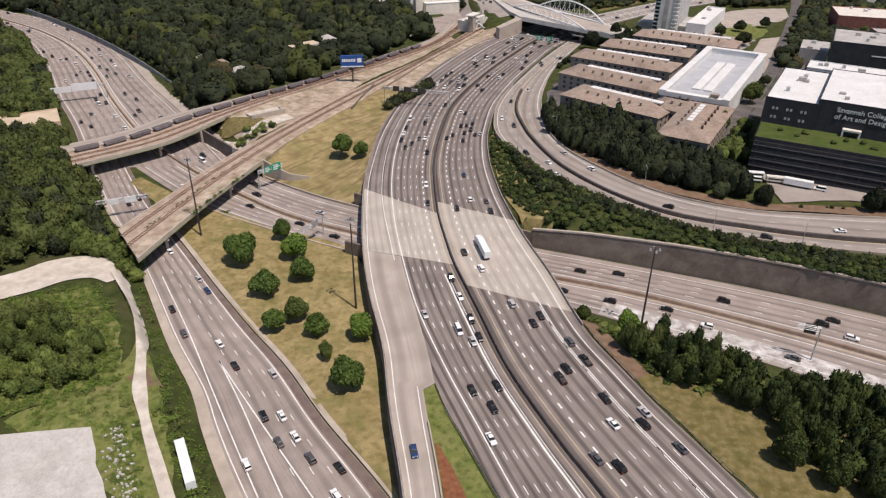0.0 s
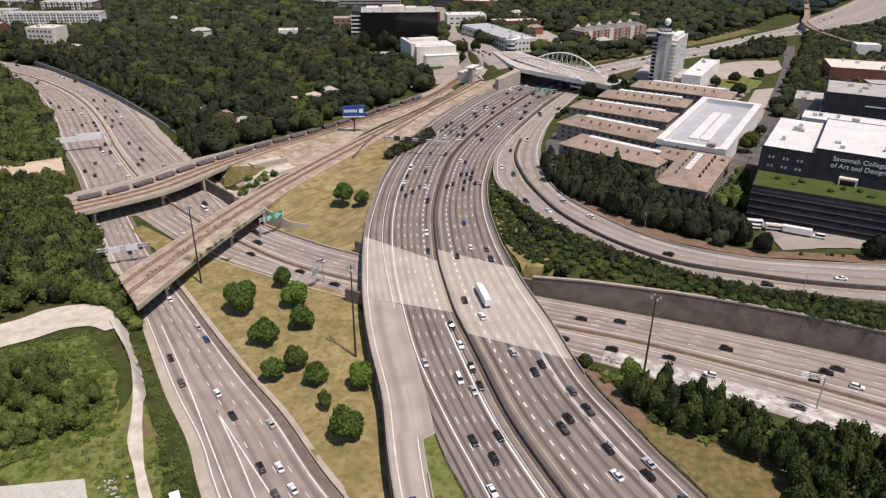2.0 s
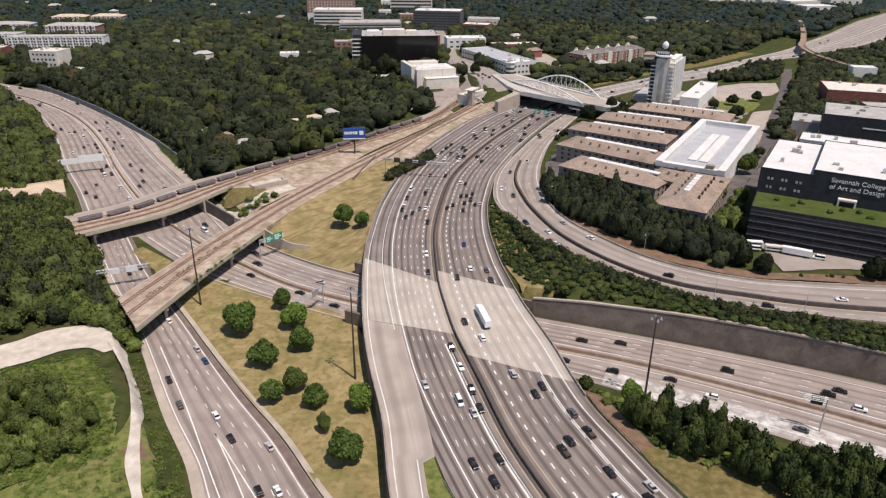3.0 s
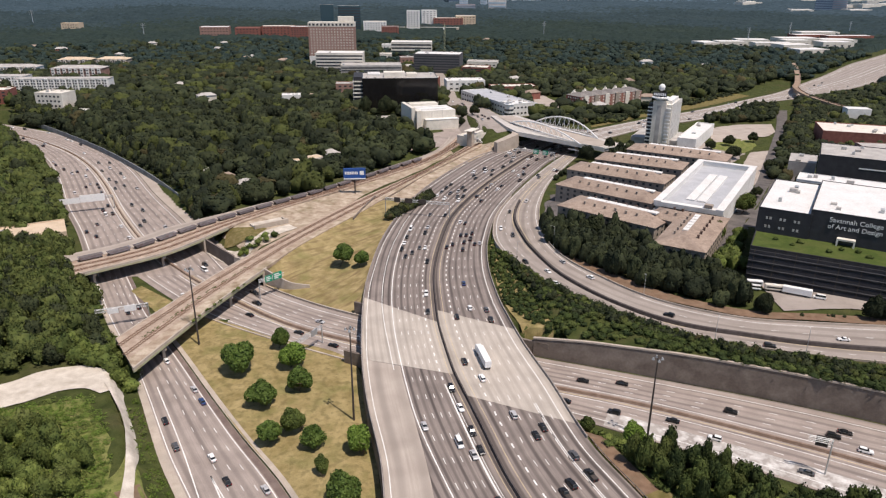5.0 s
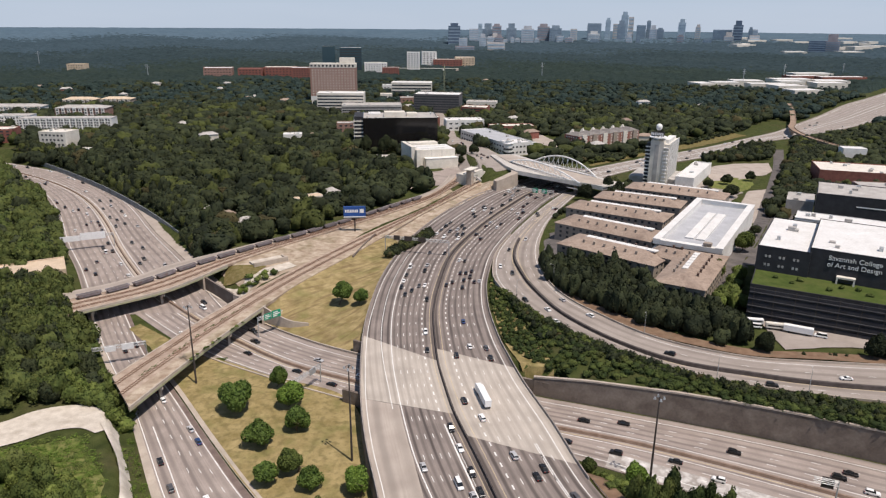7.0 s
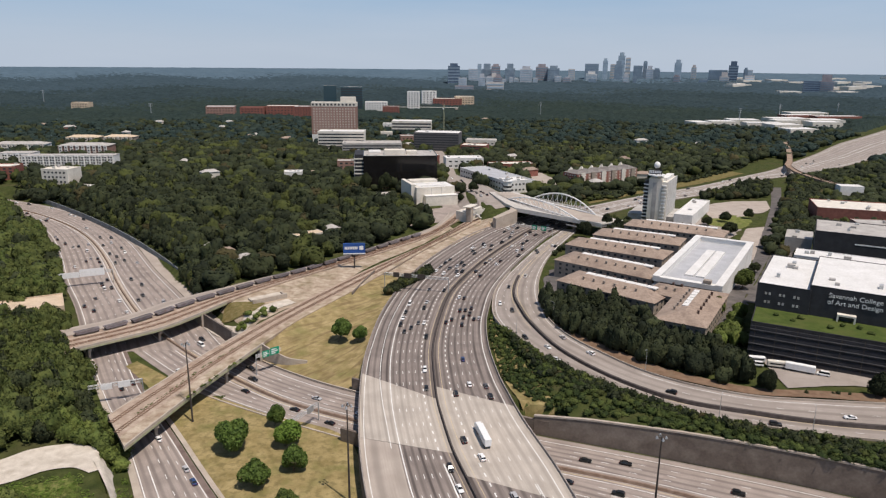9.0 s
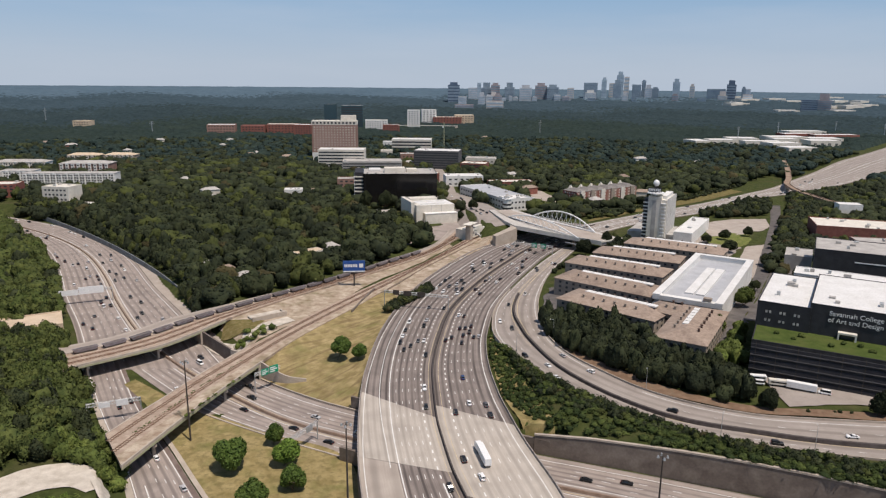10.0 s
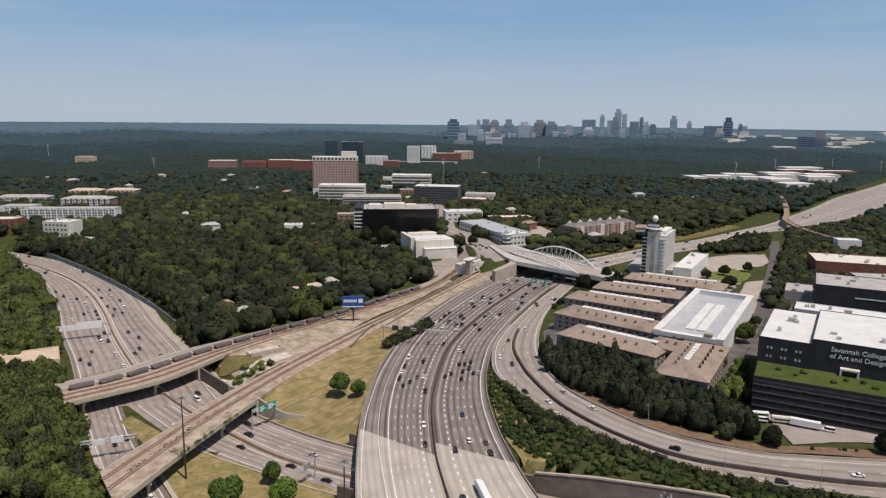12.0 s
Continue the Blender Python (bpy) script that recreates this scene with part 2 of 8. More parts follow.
M_GIRDER = surface("painted_girder", (0.30, 0.31, 0.19), (0.38, 0.38, 0.25), 2.0, 0.7, 0.1, 8, stain=(0.2, 0.12, 0.07), stain_size=4.0)
M_STEEL = surface("galvanised_steel", (0.42, 0.43, 0.43), (0.55, 0.56, 0.56), 0.8, 0.5, 0.05, 8, metal=0.6)
M_DARKSTEEL = surface("weathered_steel", (0.06, 0.05, 0.045), (0.10, 0.085, 0.075), 0.8, 0.7, 0.1, 8, metal=0.4)
M_BARK = surface("bark", (0.09, 0.065, 0.045), (0.16, 0.125, 0.09), 0.5, 1.0, 0.6, 6, spec=0.1)
M_LEAF = surface("leaves", (0.0468, 0.0825, 0.0143), (0.1014, 0.1500, 0.0286), 2.5, 0.7, 0.5, 5, islands=0.45, objects=0.25, spec=0.25)
M_LEAFY = surface("bright_leaves", (0.085, 0.145, 0.020), (0.150, 0.225, 0.038), 2.5, 0.7, 0.5, 5, islands=0.4, objects=0.2, spec=0.25)
M_BRUSH = surface("brush_leaves", (0.058, 0.082, 0.020), (0.115, 0.145, 0.036), 3.0, 0.9, 0.6, 6, islands=0.35, stain=(0.16, 0.165, 0.055), stain_size=14.0, stain_amount=0.4, spec=0.2)
M_WOODS = surface("woodland_leaves", (0.0220, 0.0306, 0.0143), (0.0477, 0.0561, 0.0238), 5.0, 0.9, 0.8, 6, islands=0.55, spec=0.2)
M_WOODSDARK = surface("oak_leaves", (0.0146, 0.0210, 0.0114), (0.0332, 0.0404, 0.0184), 5.0, 0.9, 0.8, 6, islands=0.55, spec=0.2)
M_WOODSWARM = surface("light_leaves", (0.0418, 0.0533, 0.0144), (0.0706, 0.0806, 0.0230), 5.0, 0.9, 0.8, 6, islands=0.35, spec=0.2)
M_WOODSRUST = surface("rusty_leaves", (0.0462, 0.0409, 0.0172), (0.0693, 0.0607, 0.0264), 5.0, 0.9, 0.8, 6, islands=0.35, spec=0.2)
M_HEDGEDARK = surface("holly_leaves", (0.018, 0.030, 0.011), (0.046, 0.063, 0.019), 3.0, 0.9, 0.6, 6, islands=0.35, spec=0.15)
M_BRUSHDARK = surface("bramble_leaves", (0.042, 0.062, 0.017), (0.090, 0.112, 0.030), 3.0, 0.9, 0.6, 6, islands=0.35, spec=0.15)
M_BRUSHPALE = surface("vine_leaves", (0.085, 0.118, 0.026), (0.160, 0.190, 0.050), 3.0, 0.9, 0.6, 6, islands=0.35, spec=0.15)
M_WEED = surface("green_weeds", (0.070, 0.115, 0.018), (0.140, 0.200, 0.040), 3.0, 0.9, 0.6, 6, islands=0.35, spec=0.15)
M_WOODSNEAR = surface("mixed_leaves", (0.0444, 0.0621, 0.0183), (0.0965, 0.1124, 0.0304), 4.0, 0.9, 0.7, 6, islands=0.35, spec=0.2)
KIN = {"green_weeds": (M_WEED, M_WEED, M_WEED, M_BRUSH, M_BRUSHPALE), "mixed_leaves": (M_WOODSNEAR, M_WOODSNEAR, M_WOODSNEAR, M_WOODSNEAR, M_WOODS, M_BRUSHDARK), "woodland_leaves": (M_WOODS,) * 15 + (M_WOODSDARK,) * 11 + (M_WOODSWARM,) * 5 + (M_WOODSRUST,), "oak_leaves": (M_WOODSDARK, M_WOODSDARK, M_WOODS), "hedge_leaves": (M_HEDGE, M_HEDGE, M_HEDGEDARK, M_HEDGEDARK), "brush_leaves": (M_BRUSH, M_BRUSH, M_BRUSHDARK, M_BRUSHPALE)}
# far woods turn bluer and paler by belt: distance haze put into colour
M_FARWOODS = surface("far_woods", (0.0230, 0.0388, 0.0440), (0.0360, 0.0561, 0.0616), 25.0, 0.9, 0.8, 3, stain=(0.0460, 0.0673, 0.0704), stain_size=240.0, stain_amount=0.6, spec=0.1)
M_HAZYWOODS = surface("hazy_woods", (0.036, 0.060, 0.075), (0.052, 0.080, 0.098), 40.0, 0.9, 0.6, 3, stain=(0.032, 0.052, 0.064), stain_size=320.0, stain_amount=0.6, spec=0.1)
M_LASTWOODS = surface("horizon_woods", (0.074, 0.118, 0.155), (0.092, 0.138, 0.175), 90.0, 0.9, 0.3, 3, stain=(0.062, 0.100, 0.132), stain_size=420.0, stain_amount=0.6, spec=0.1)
M_WHITEROOF = surface("white_membrane_roof", (0.636, 0.628, 0.602), (0.722, 0.714, 0.697), 8.0, 0.7, 0.03, 10, stain=(0.55, 0.53, 0.5), stain_size=10.0, stain_amount=0.35)
M_PALEROOF = surface("pale_deck", (0.36, 0.37, 0.39), (0.46, 0.47, 0.49), 8.0, 0.8, 0.03, 10, stain=(0.42, 0.42, 0.43), stain_size=9.0)
M_GREYROOF = surface("grey_gravel_roof", (0.36, 0.34, 0.32), (0.48, 0.46, 0.43), 6.0, 0.9, 0.1, 14, stain=(0.25, 0.23, 0.21), stain_size=9.0)
M_SHINGLE = surface("brown_shingles", (0.25, 0.19, 0.15), (0.36, 0.285, 0.23), 1.6, 0.95, 0.4, 6, stain=(0.14, 0.10, 0.08), stain_size=8.0, objects=0.15)
M_VENT = surface("dark_vent", (0.10, 0.065, 0.05), (0.16, 0.11, 0.09), 1.0, 0.9, 0.1, 6)
M_STUCCO = surface("taupe_siding", (0.26, 0.22, 0.18), (0.35, 0.30, 0.25), 3.0, 0.9, 0.1, 10)
M_CREAM = surface("cream_panels", (0.62, 0.58, 0.51), (0.72, 0.68, 0.60), 5.0, 0.8, 0.05, 10, stain=(0.45, 0.41, 0.35), stain_size=7.0, stain_amount=0.4)
M_WHITEWALL = surface("white_render", (0.68, 0.67, 0.64), (0.78, 0.77, 0.74), 5.0, 0.8, 0.05, 10, stain=(0.52, 0.5, 0.46), stain_size=8.0, stain_amount=0.4)
M_CHARCOAL = surface("charcoal_cladding", (0.028, 0.028, 0.032), (0.044, 0.044, 0.050), 4.0, 0.7, 0.1, 10)
M_DARKDECK = surface("dark_parking_levels", (0.030, 0.029, 0.030), (0.05, 0.048, 0.048), 3.0, 0.8, 0.1, 10)
M_DECKEDGE = surface("deck_edge_panels", (0.085, 0.082, 0.085), (0.12, 0.115, 0.118), 3.0, 0.8, 0.05, 10)
M_BRICK = surface("red_brick", (0.2016, 0.0780, 0.0616), (0.2856, 0.1170, 0.0880), 3.0, 0.9, 0.2, 14, objects=0.2)
M_BROWNBRICK = surface("brown_brick", (0.25, 0.15, 0.12), (0.34, 0.21, 0.17), 3.0, 0.9, 0.2, 14)
M_TAN = surface("tan_roof", (0.52, 0.41, 0.29), (0.62, 0.50, 0.37), 6.0, 0.9, 0.1, 10, stain=(0.4, 0.32, 0.24), stain_size=9.0)
M_BLACKGLASS = plain("black_glass", (0.012, 0.011, 0.011), 0.12, 0.0, 0.5)
M_GLASS = plain("window_glass", (0.05, 0.055, 0.06), 0.2, 0.0, 0.5)
# skyline facades, with the pale blue of distance haze mixed into their colours
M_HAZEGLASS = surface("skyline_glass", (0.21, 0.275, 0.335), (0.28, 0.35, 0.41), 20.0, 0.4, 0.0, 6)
M_HAZEPALE = surface("hazed_skyline_glass", (0.32, 0.41, 0.48), (0.42, 0.51, 0.58), 20.0, 0.4, 0.0, 6)
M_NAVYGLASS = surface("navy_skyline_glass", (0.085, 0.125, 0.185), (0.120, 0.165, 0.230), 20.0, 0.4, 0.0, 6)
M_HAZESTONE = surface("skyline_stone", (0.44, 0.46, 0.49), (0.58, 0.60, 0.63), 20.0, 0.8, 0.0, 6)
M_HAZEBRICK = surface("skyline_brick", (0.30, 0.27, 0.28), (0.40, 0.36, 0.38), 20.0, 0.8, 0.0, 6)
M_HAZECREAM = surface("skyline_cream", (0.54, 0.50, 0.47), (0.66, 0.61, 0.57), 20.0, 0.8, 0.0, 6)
# bluish leaf tint that holds the start of the distance haze
M_MIDWOODS = surface("hazed_leaves", (0.0170, 0.0300, 0.0276), (0.0340, 0.0510, 0.0432), 14.0, 0.9, 0.8, 3, islands=0.35, stain=(0.0440, 0.0600, 0.0432), stain_size=110.0, stain_amount=0.5, spec=0.1)
KIN["hazed_leaves"] = (M_MIDWOODS, M_MIDWOODS, M_MIDWOODS, M_WOODS, M_WOODSDARK)
M_TEALGLASS = plain("blue_glass", (0.05, 0.09, 0.11), 0.15, 0.2, 0.6)
M_CARGLASS = plain("car_glass", (0.015, 0.018, 0.02), 0.08, 0.0, 0.6)
M_TYRE = plain("tyre_rubber", (0.015, 0.015, 0.015), 0.9)
M_GREENSIGN = surface("green_sign", (0.0, 0.24, 0.13), (0.01, 0.29, 0.16), 1.0, 0.5, 0.0, 8)
M_WHITEPAINT = surface("white_paint", (0.72, 0.72, 0.71), (0.82, 0.82, 0.81), 1.0, 0.45, 0.0, 8)
M_BLUEPANEL = surface("blue_panel", (0.02, 0.07, 0.26), (0.03, 0.10, 0.33), 2.0, 0.5, 0.0, 8)
M_LAMP = plain("lamp_lens", (0.5, 0.5, 0.47), 0.3)
M_TAIL = plain("tail_lamp", (0.35, 0.01, 0.01), 0.3)

# ---- geometry helpers ----
def mesh(name, verts, faces, material, uvs=None):
    me = bpy.data.meshes.new(name)
    me.from_pydata([tuple(v) for v in verts], [], [tuple(f) for f in faces])
    me.materials.append(material)
    if uvs is not None:
        layer = me.uv_layers.new(name="UVMap")
        idx = np.zeros(len(me.loops), dtype=np.int32)
        me.loops.foreach_get("vertex_index", idx)
        layer.data.foreach_set("uv", np.asarray(uvs, dtype=np.float32)[idx].ravel())
    me.update()
    return me


def bulk_mesh(name, verts, quads, material):
    """A mesh of many quads, quickly."""
    me = bpy.data.meshes.new(name)
    me.vertices.add(len(verts))
    me.vertices.foreach_set("co", np.asarray(verts, dtype=np.float32).ravel())
    q = np.asarray(quads, dtype=np.int32)
    me.loops.add(q.size)
    me.loops.foreach_set("vertex_index", q.ravel())
    me.polygons.add(len(q))
    me.polygons.foreach_set("loop_start", np.arange(0, q.size, q.shape[1], dtype=np.int32))
    me.polygons.foreach_set("loop_total", np.full(len(q), q.shape[1], dtype=np.int32))
    me.materials.append(material)
    me.update(calc_edges=True)
    return me


def structure(name, data, label="", category="", kind="structure"):
    return tagged(new(name, data), label, category, "", kind)


def thing(name, label, category, m=None, group=""):
    ob = tagged(new(name), label, category, group)
    ob.empty_display_size = 0.5
    if m is not None:
        ob.matrix_world = m
    return ob


def part(name, data, material=None, parent=None, label=""):
    if isinstance(data, bmesh.types.BMesh):
        me = bpy.data.meshes.new(name)
        data.to_mesh(me)
        data.free()
        me.materials.append(material)
        data = me
    ob = new(name, data)
    ob.parent = parent
    if label:
        ob["label"] = label
    return ob


def box(bm, x0, y0, z0, x1, y1, z1, bevel=0.0):
    r = bmesh.ops.create_cube(bm, size=1.0, matrix=Matrix.Translation(((x0 + x1) / 2, (y0 + y1) / 2, (z0 + z1) / 2)) @ Matrix.Diagonal((x1 - x0, y1 - y0, z1 - z0, 1)))
    if bevel:
        edges = list({e for v in r["verts"] for e in v.link_edges})
        bmesh.ops.bevel(bm, geom=edges, offset=bevel, segments=1, affect="EDGES")
    return bm


def boxes(*rows, bevel=0.0):
    bm = bmesh.new()
    for r in rows:
        box(bm, *r, bevel=bevel)
    return bm


def tube(bm, a, b, r0, r1=None, sides=8):
    a, b = Vector(a), Vector(b)
    d = b - a
    bmesh.ops.create_cone(bm, cap_ends=True, segments=sides, radius1=r0, radius2=r0 if r1 is None else r1, depth=d.length,
                          matrix=Matrix.Translation((a + b) / 2) @ d.to_track_quat("Z", "Y").to_matrix().to_4x4())
    return bm


def smooth_line(pts, step=3.0):
    """A smooth curve through the points, resampled at even steps."""
    p = np.array(pts, float)
    p = np.vstack([2 * p[0] - p[1], p, 2 * p[-1] - p[-2]])
    out = []
    for i in range(1, len(p) - 2):
        t = np.linspace(0, 1, 24, endpoint=False)[:, None]
        a, b, c, d = p[i - 1], p[i], p[i + 1], p[i + 2]
        out.append(0.5 * (2 * b + (c - a) * t + (2 * a - 5 * b + 4 * c - d) * t ** 2 + (3 * b - a - 3 * c + d) * t ** 3))
    out = np.vstack(out + [p[-2:-1]])
    k = np.ones(9) / 9
    pad = np.vstack([np.repeat(out[:1], 4, 0), out, np.repeat(out[-1:], 4, 0)])
    soft = np.stack([np.convolve(pad[:, j], k, "valid") for j in range(out.shape[1])], 1)
    soft[0], soft[-1] = out[0], out[-1]
    return even(soft, step)


def even(p, step=None, count=None):
    s = np.concatenate([[0], np.cumsum(np.linalg.norm(np.diff(p, axis=0), axis=1))])
    n = count or max(2, int(s[-1] / step) + 1)
    t = np.linspace(0, s[-1], n)
    return np.stack([np.interp(t, s, p[:, j]) for j in range(p.shape[1])], 1)


def length(p):
    return np.concatenate([[0], np.cumsum(np.linalg.norm(np.diff(p, axis=0), axis=1))])


def pair(left, right, step=4.0):
    """Two borders of a road, with as many points each."""
    a, b = smooth_line(left, 1.0), smooth_line(right, 1.0)
    n = int(max(length(a)[-1], length(b)[-1]) / step) + 2
    return even(a, count=n), even(b, count=n)


def slab(name, left, right, thick, material, lanes=6, cross=6, dz=0.0, lane_of=None):
    """A road slab between two borders (equal counts), with sides and underside."""
    n = len(left)
    mid = length((left + right) / 2)
    verts, uvs, faces = [], [], []
    for i in range(n):
        for j in range(cross + 1):
            u = j / cross
            p = left[i] * (1 - u) + right[i] * u
            verts.append((p[0], p[1], p[2] + dz))
            uvs.append((lane_of(p[0], p[1]) if lane_of else (u - 0.13) * lanes, mid[i]))
    w = cross + 1
    for i in range(n - 1):
        for j in range(cross):
            faces.append((i * w + j, i * w + j + 1, (i + 1) * w + j + 1, (i + 1) * w + j))
    base = len(verts)
    for i in range(n):
        for p in (left[i], right[i]):
            verts.append((p[0], p[1], p[2] + dz - thick))
            uvs.append((0, mid[i]))
    for i in range(n - 1):
        a, b, c, d = base + 2 * i, base + 2 * i + 1, base + 2 * i + 3, base + 2 * i + 2
        faces += [(i * w, (i + 1) * w, d, a), ((i + 1) * w + cross, i * w + cross, b, c), (a, d, c, b)]
    faces += [(0, base, base + 1, cross) if cross == 1 else tuple([base, base + 1] + list(range(cross, -1, -1)))]
    e = (n - 1) * w
    faces += [tuple([base + 2 * n - 1, base + 2 * n - 2] + list(range(e, e + w)))]
    me = mesh(name, verts, faces, material, uvs)
    bm = bmesh.new()
    bm.from_mesh(me)
    bmesh.ops.recalc_face_normals(bm, faces=bm.faces)
    bm.to_mesh(me)
    bm.free()
    return me


def profile(name, line, shape, material, closed=True):
    """A section, (sideways, up) pairs to the right of the line, drawn along it."""
    p = np.asarray(line)
    d = np.gradient(p[:, :2], axis=0)
    d /= np.linalg.norm(d, axis=1)[:, None]
    side = np.stack([d[:, 1], -d[:, 0]], 1)
    verts, faces, k = [], [], len(shape)
    for i in range(len(p)):
        for s, h in shape:
            verts.append((p[i, 0] + side[i, 0] * s, p[i, 1] + side[i, 1] * s, p[i, 2] + h))
    for i in range(len(p) - 1):
        for j in range(k if closed else k - 1):
            faces.append((i * k + j, i * k + (j + 1) % k, (i + 1) * k + (j + 1) % k, (i + 1) * k + j))
    if closed:
        faces += [tuple(range(k)), tuple(range(len(verts) - 1, len(verts) - k - 1, -1))]
    me = mesh(name, verts, faces, material)
    bm = bmesh.new()
    bm.from_mesh(me)
    bmesh.ops.recalc_face_normals(bm, faces=bm.faces)
    bm.to_mesh(me)
    bm.free()
    return me


JERSEY = [(-0.4, 0), (-0.4, 0.1), (-0.2, 0.4), (-0.12, 1.0), (0.12, 1.0), (0.2, 0.4), (0.4, 0.1), (0.4, 0)]


class Marks:
    """Painted lines of one road, gathered into one mesh: raised a little from the pavement."""

    def __init__(self):
        self.v, self.f = [], []

    def solid(self, line, width=0.3, dz=0.02):
        p = np.asarray(line)
        d = np.gradient(p[:, :2], axis=0)
        d /= np.linalg.norm(d, axis=1)[:, None]
        s = np.stack([d[:, 1], -d[:, 0]], 1) * width / 2
        b = len(self.v)
        for i in range(len(p)):
            self.v += [(p[i, 0] - s[i, 0], p[i, 1] - s[i, 1], p[i, 2] + dz), (p[i, 0] + s[i, 0], p[i, 1] + s[i, 1], p[i, 2] + dz)]
        self.f += [(b + 2 * i, b + 2 * i + 1, b + 2 * i + 3, b + 2 * i + 2) for i in range(len(p) - 1)]

    def dashes(self, line, dash=3.05, period=12.2, width=0.24, start=0.0, dz=0.02):
        p = np.asarray(line)
        s = length(p)
        t = start
        while t + dash < s[-1]:
            q = np.stack([np.interp([t, t + dash / 2, t + dash], s, p[:, j]) for j in range(3)], 1)
            self.solid(q, width, dz)
            t += period

    def put(self, name, material):
        return structure(name, mesh(name, self.v, self.f, material), "painted lane lines on the pavement", "road marking")


def across(a, b, u):
    return a * (1 - u) + b * u

# ---- the roads' borders, in metres ----
A_OUT = [(-3, 70, 0), (-9.4, 117.8, 0), (-15.1, 149.1, 0), (-19.4, 178.1, 0), (-25.8, 204.8, 0), (-31.0, 232.1, 0), (-34.6, 259.9, 0), (-37.7, 296.3, 0), (-38.2, 326.5, 0),
         (-36.2, 370.7, 0), (-30.1, 414.7, 0), (-19.7, 461.9, 0), (-0.8, 516.1, 0), (24.3, 571.1, 0), (49.7, 607.0, 0), (92, 662, 0), (140, 715, 0)]
RAMP_IN = [(6, 70, 0), (0.4, 117.9, 0), (-3.7, 144.7, 0), (-5.9, 160.3, 0)]
AL_EDGE = [(34, 70, 0), (14.6, 118.1, 0), (6.6, 137.3, 0), (1.5, 149.3, 0), (-2.6, 162.4, 0)]
AL_LINE = [(38, 70, 0), (19.2, 118.1, 0), (10.4, 142.2, 0), (1.9, 165.6, 0), (-7.4, 194.8, 0), (-12.4, 216.2, 0), (-17.9, 245.7, 0), (-21.7, 270.6, 0), (-24.6, 299.7, 0), (-25.6, 330.4, 0),
           (-24.2, 366.5, 0), (-17.9, 415.1, 0), (-6.3, 462.3, 0), (11.8, 511.9, 0), (38.1, 571.6, 0), (61.9, 607.5, 0), (102, 660, 0), (150, 710, 0)]
A_MED = [(62, 70, 0), (40.7, 118.4, 0), (31.9, 137.6, 0), (20.6, 166.9, 0), (13.1, 195.8, 0), (8.9, 212, 0), (4.4, 229.7, 0), (0.7, 251.2, 0), (-2.1, 271.0, 0), (-3.9, 296.4, 0), (-5.0, 322, 0),
         (-4.1, 346.2, 0), (-1.5, 373.3, 0), (2.7, 406.1, 0), (9.7, 434.7, 0), (24.9, 477.7, 0), (38.8, 511.2, 0), (54.1, 543.8, 0), (76.6, 588.1, 0), (122, 655, 0), (170, 705, 0)]
A_RIGHT = [(100, 70, 0), (78.1, 118.8, 0), (69.7, 137.0, 0), (62.8, 151.4, 0), (56.3, 167.1, 0), (49.7, 183.0, 0), (45.7, 198, 0), (41.0, 222, 0), (36.1, 241.6, 0), (32.7, 256.2, 0), (29.1, 276.5, 0),
           (26.1, 296.4, 0), (23.6, 328.6, 0), (24.0, 359.1, 0), (26.4, 381.3, 0), (32.2, 416.4, 0), (40.2, 445.0, 0), (53.8, 484.1, 0), (72.7, 529.6, 0), (93.4, 573.5, 0), (150, 655, 0), (200, 700, 0)]
D_OUT = [(104.2, 589.8, 0.3), (74.2, 528.5, 0.3), (47.2, 462.2, 0.5), (33.8, 420.6, 0.8), (29.0, 387.5, 1.2), (29.4, 363.1, 1.8), (37.0, 335.6, 2.5), (52.1, 302.7, 3.2), (70.7, 277.2, 4.0),
         (89.3, 258.4, 4.5), (108.1, 247.5, 5.0), (132.4, 239.1, 5.0), (170.4, 230.6, 5.0), (240, 222, 5)]
D_MED = [(110.8, 590.0, 0.3), (86.1, 537.1, 0.3), (60.1, 475.8, 0.5), (47.9, 436.8, 0.8), (43.8, 405.8, 1.2), (45.1, 380.2, 1.6), (48.1, 357.1, 2.0), (56.8, 322.3, 2.7), (70.5, 294.4, 3.4),
         (86.5, 273.2, 4.2), (102.6, 260.3, 4.7), (125.1, 251.6, 5.0), (145.7, 245.3, 5.0), (175.7, 240.3, 5.0), (245, 234, 5)]
D_IN = [(117.5, 590.3, 0.3), (95.4, 540.7, 0.3), (78.2, 497.3, 0.5), (64.8, 446.8, 0.8), (59.1, 408.3, 1.2), (58.7, 377.8, 1.6), (60.0, 359.1, 2.0), (66.5, 335.8, 2.7), (78.0, 314.1, 3.4),
        (91.3, 293.1, 4.2), (108.0, 278.2, 4.7), (130.8, 267.0, 5.0), (152.9, 263.8, 5.0), (186.9, 260.8, 5.0), (250, 257, 5)]
B_UP = [(250, 165, -8), (159.2, 209.6, -8), (115.6, 228.5, -8), (61.5, 248.5, -8), (37.6, 257, -8), (1.4, 274.2, -8), (-40.3, 292.9, -8), (-65.1, 306.5, -8), (-91.3, 325.5, -8), (-112.2, 347.3, -8), (-135.3, 371.9, -8), (-146, 382.5, -8)]
B_MED = [(235, 135, -8), (145.1, 185.7, -8), (116.2, 201.2, -8), (74.9, 221.1, -8), (41.0, 233.5, -8), (-5.6, 252.0, -8), (-35.4, 265.9, -8), (-70.2, 283.2, -8), (-102.6, 308.4, -8), (-123.9, 326.9, -8), (-151.1, 354.5, -8)]
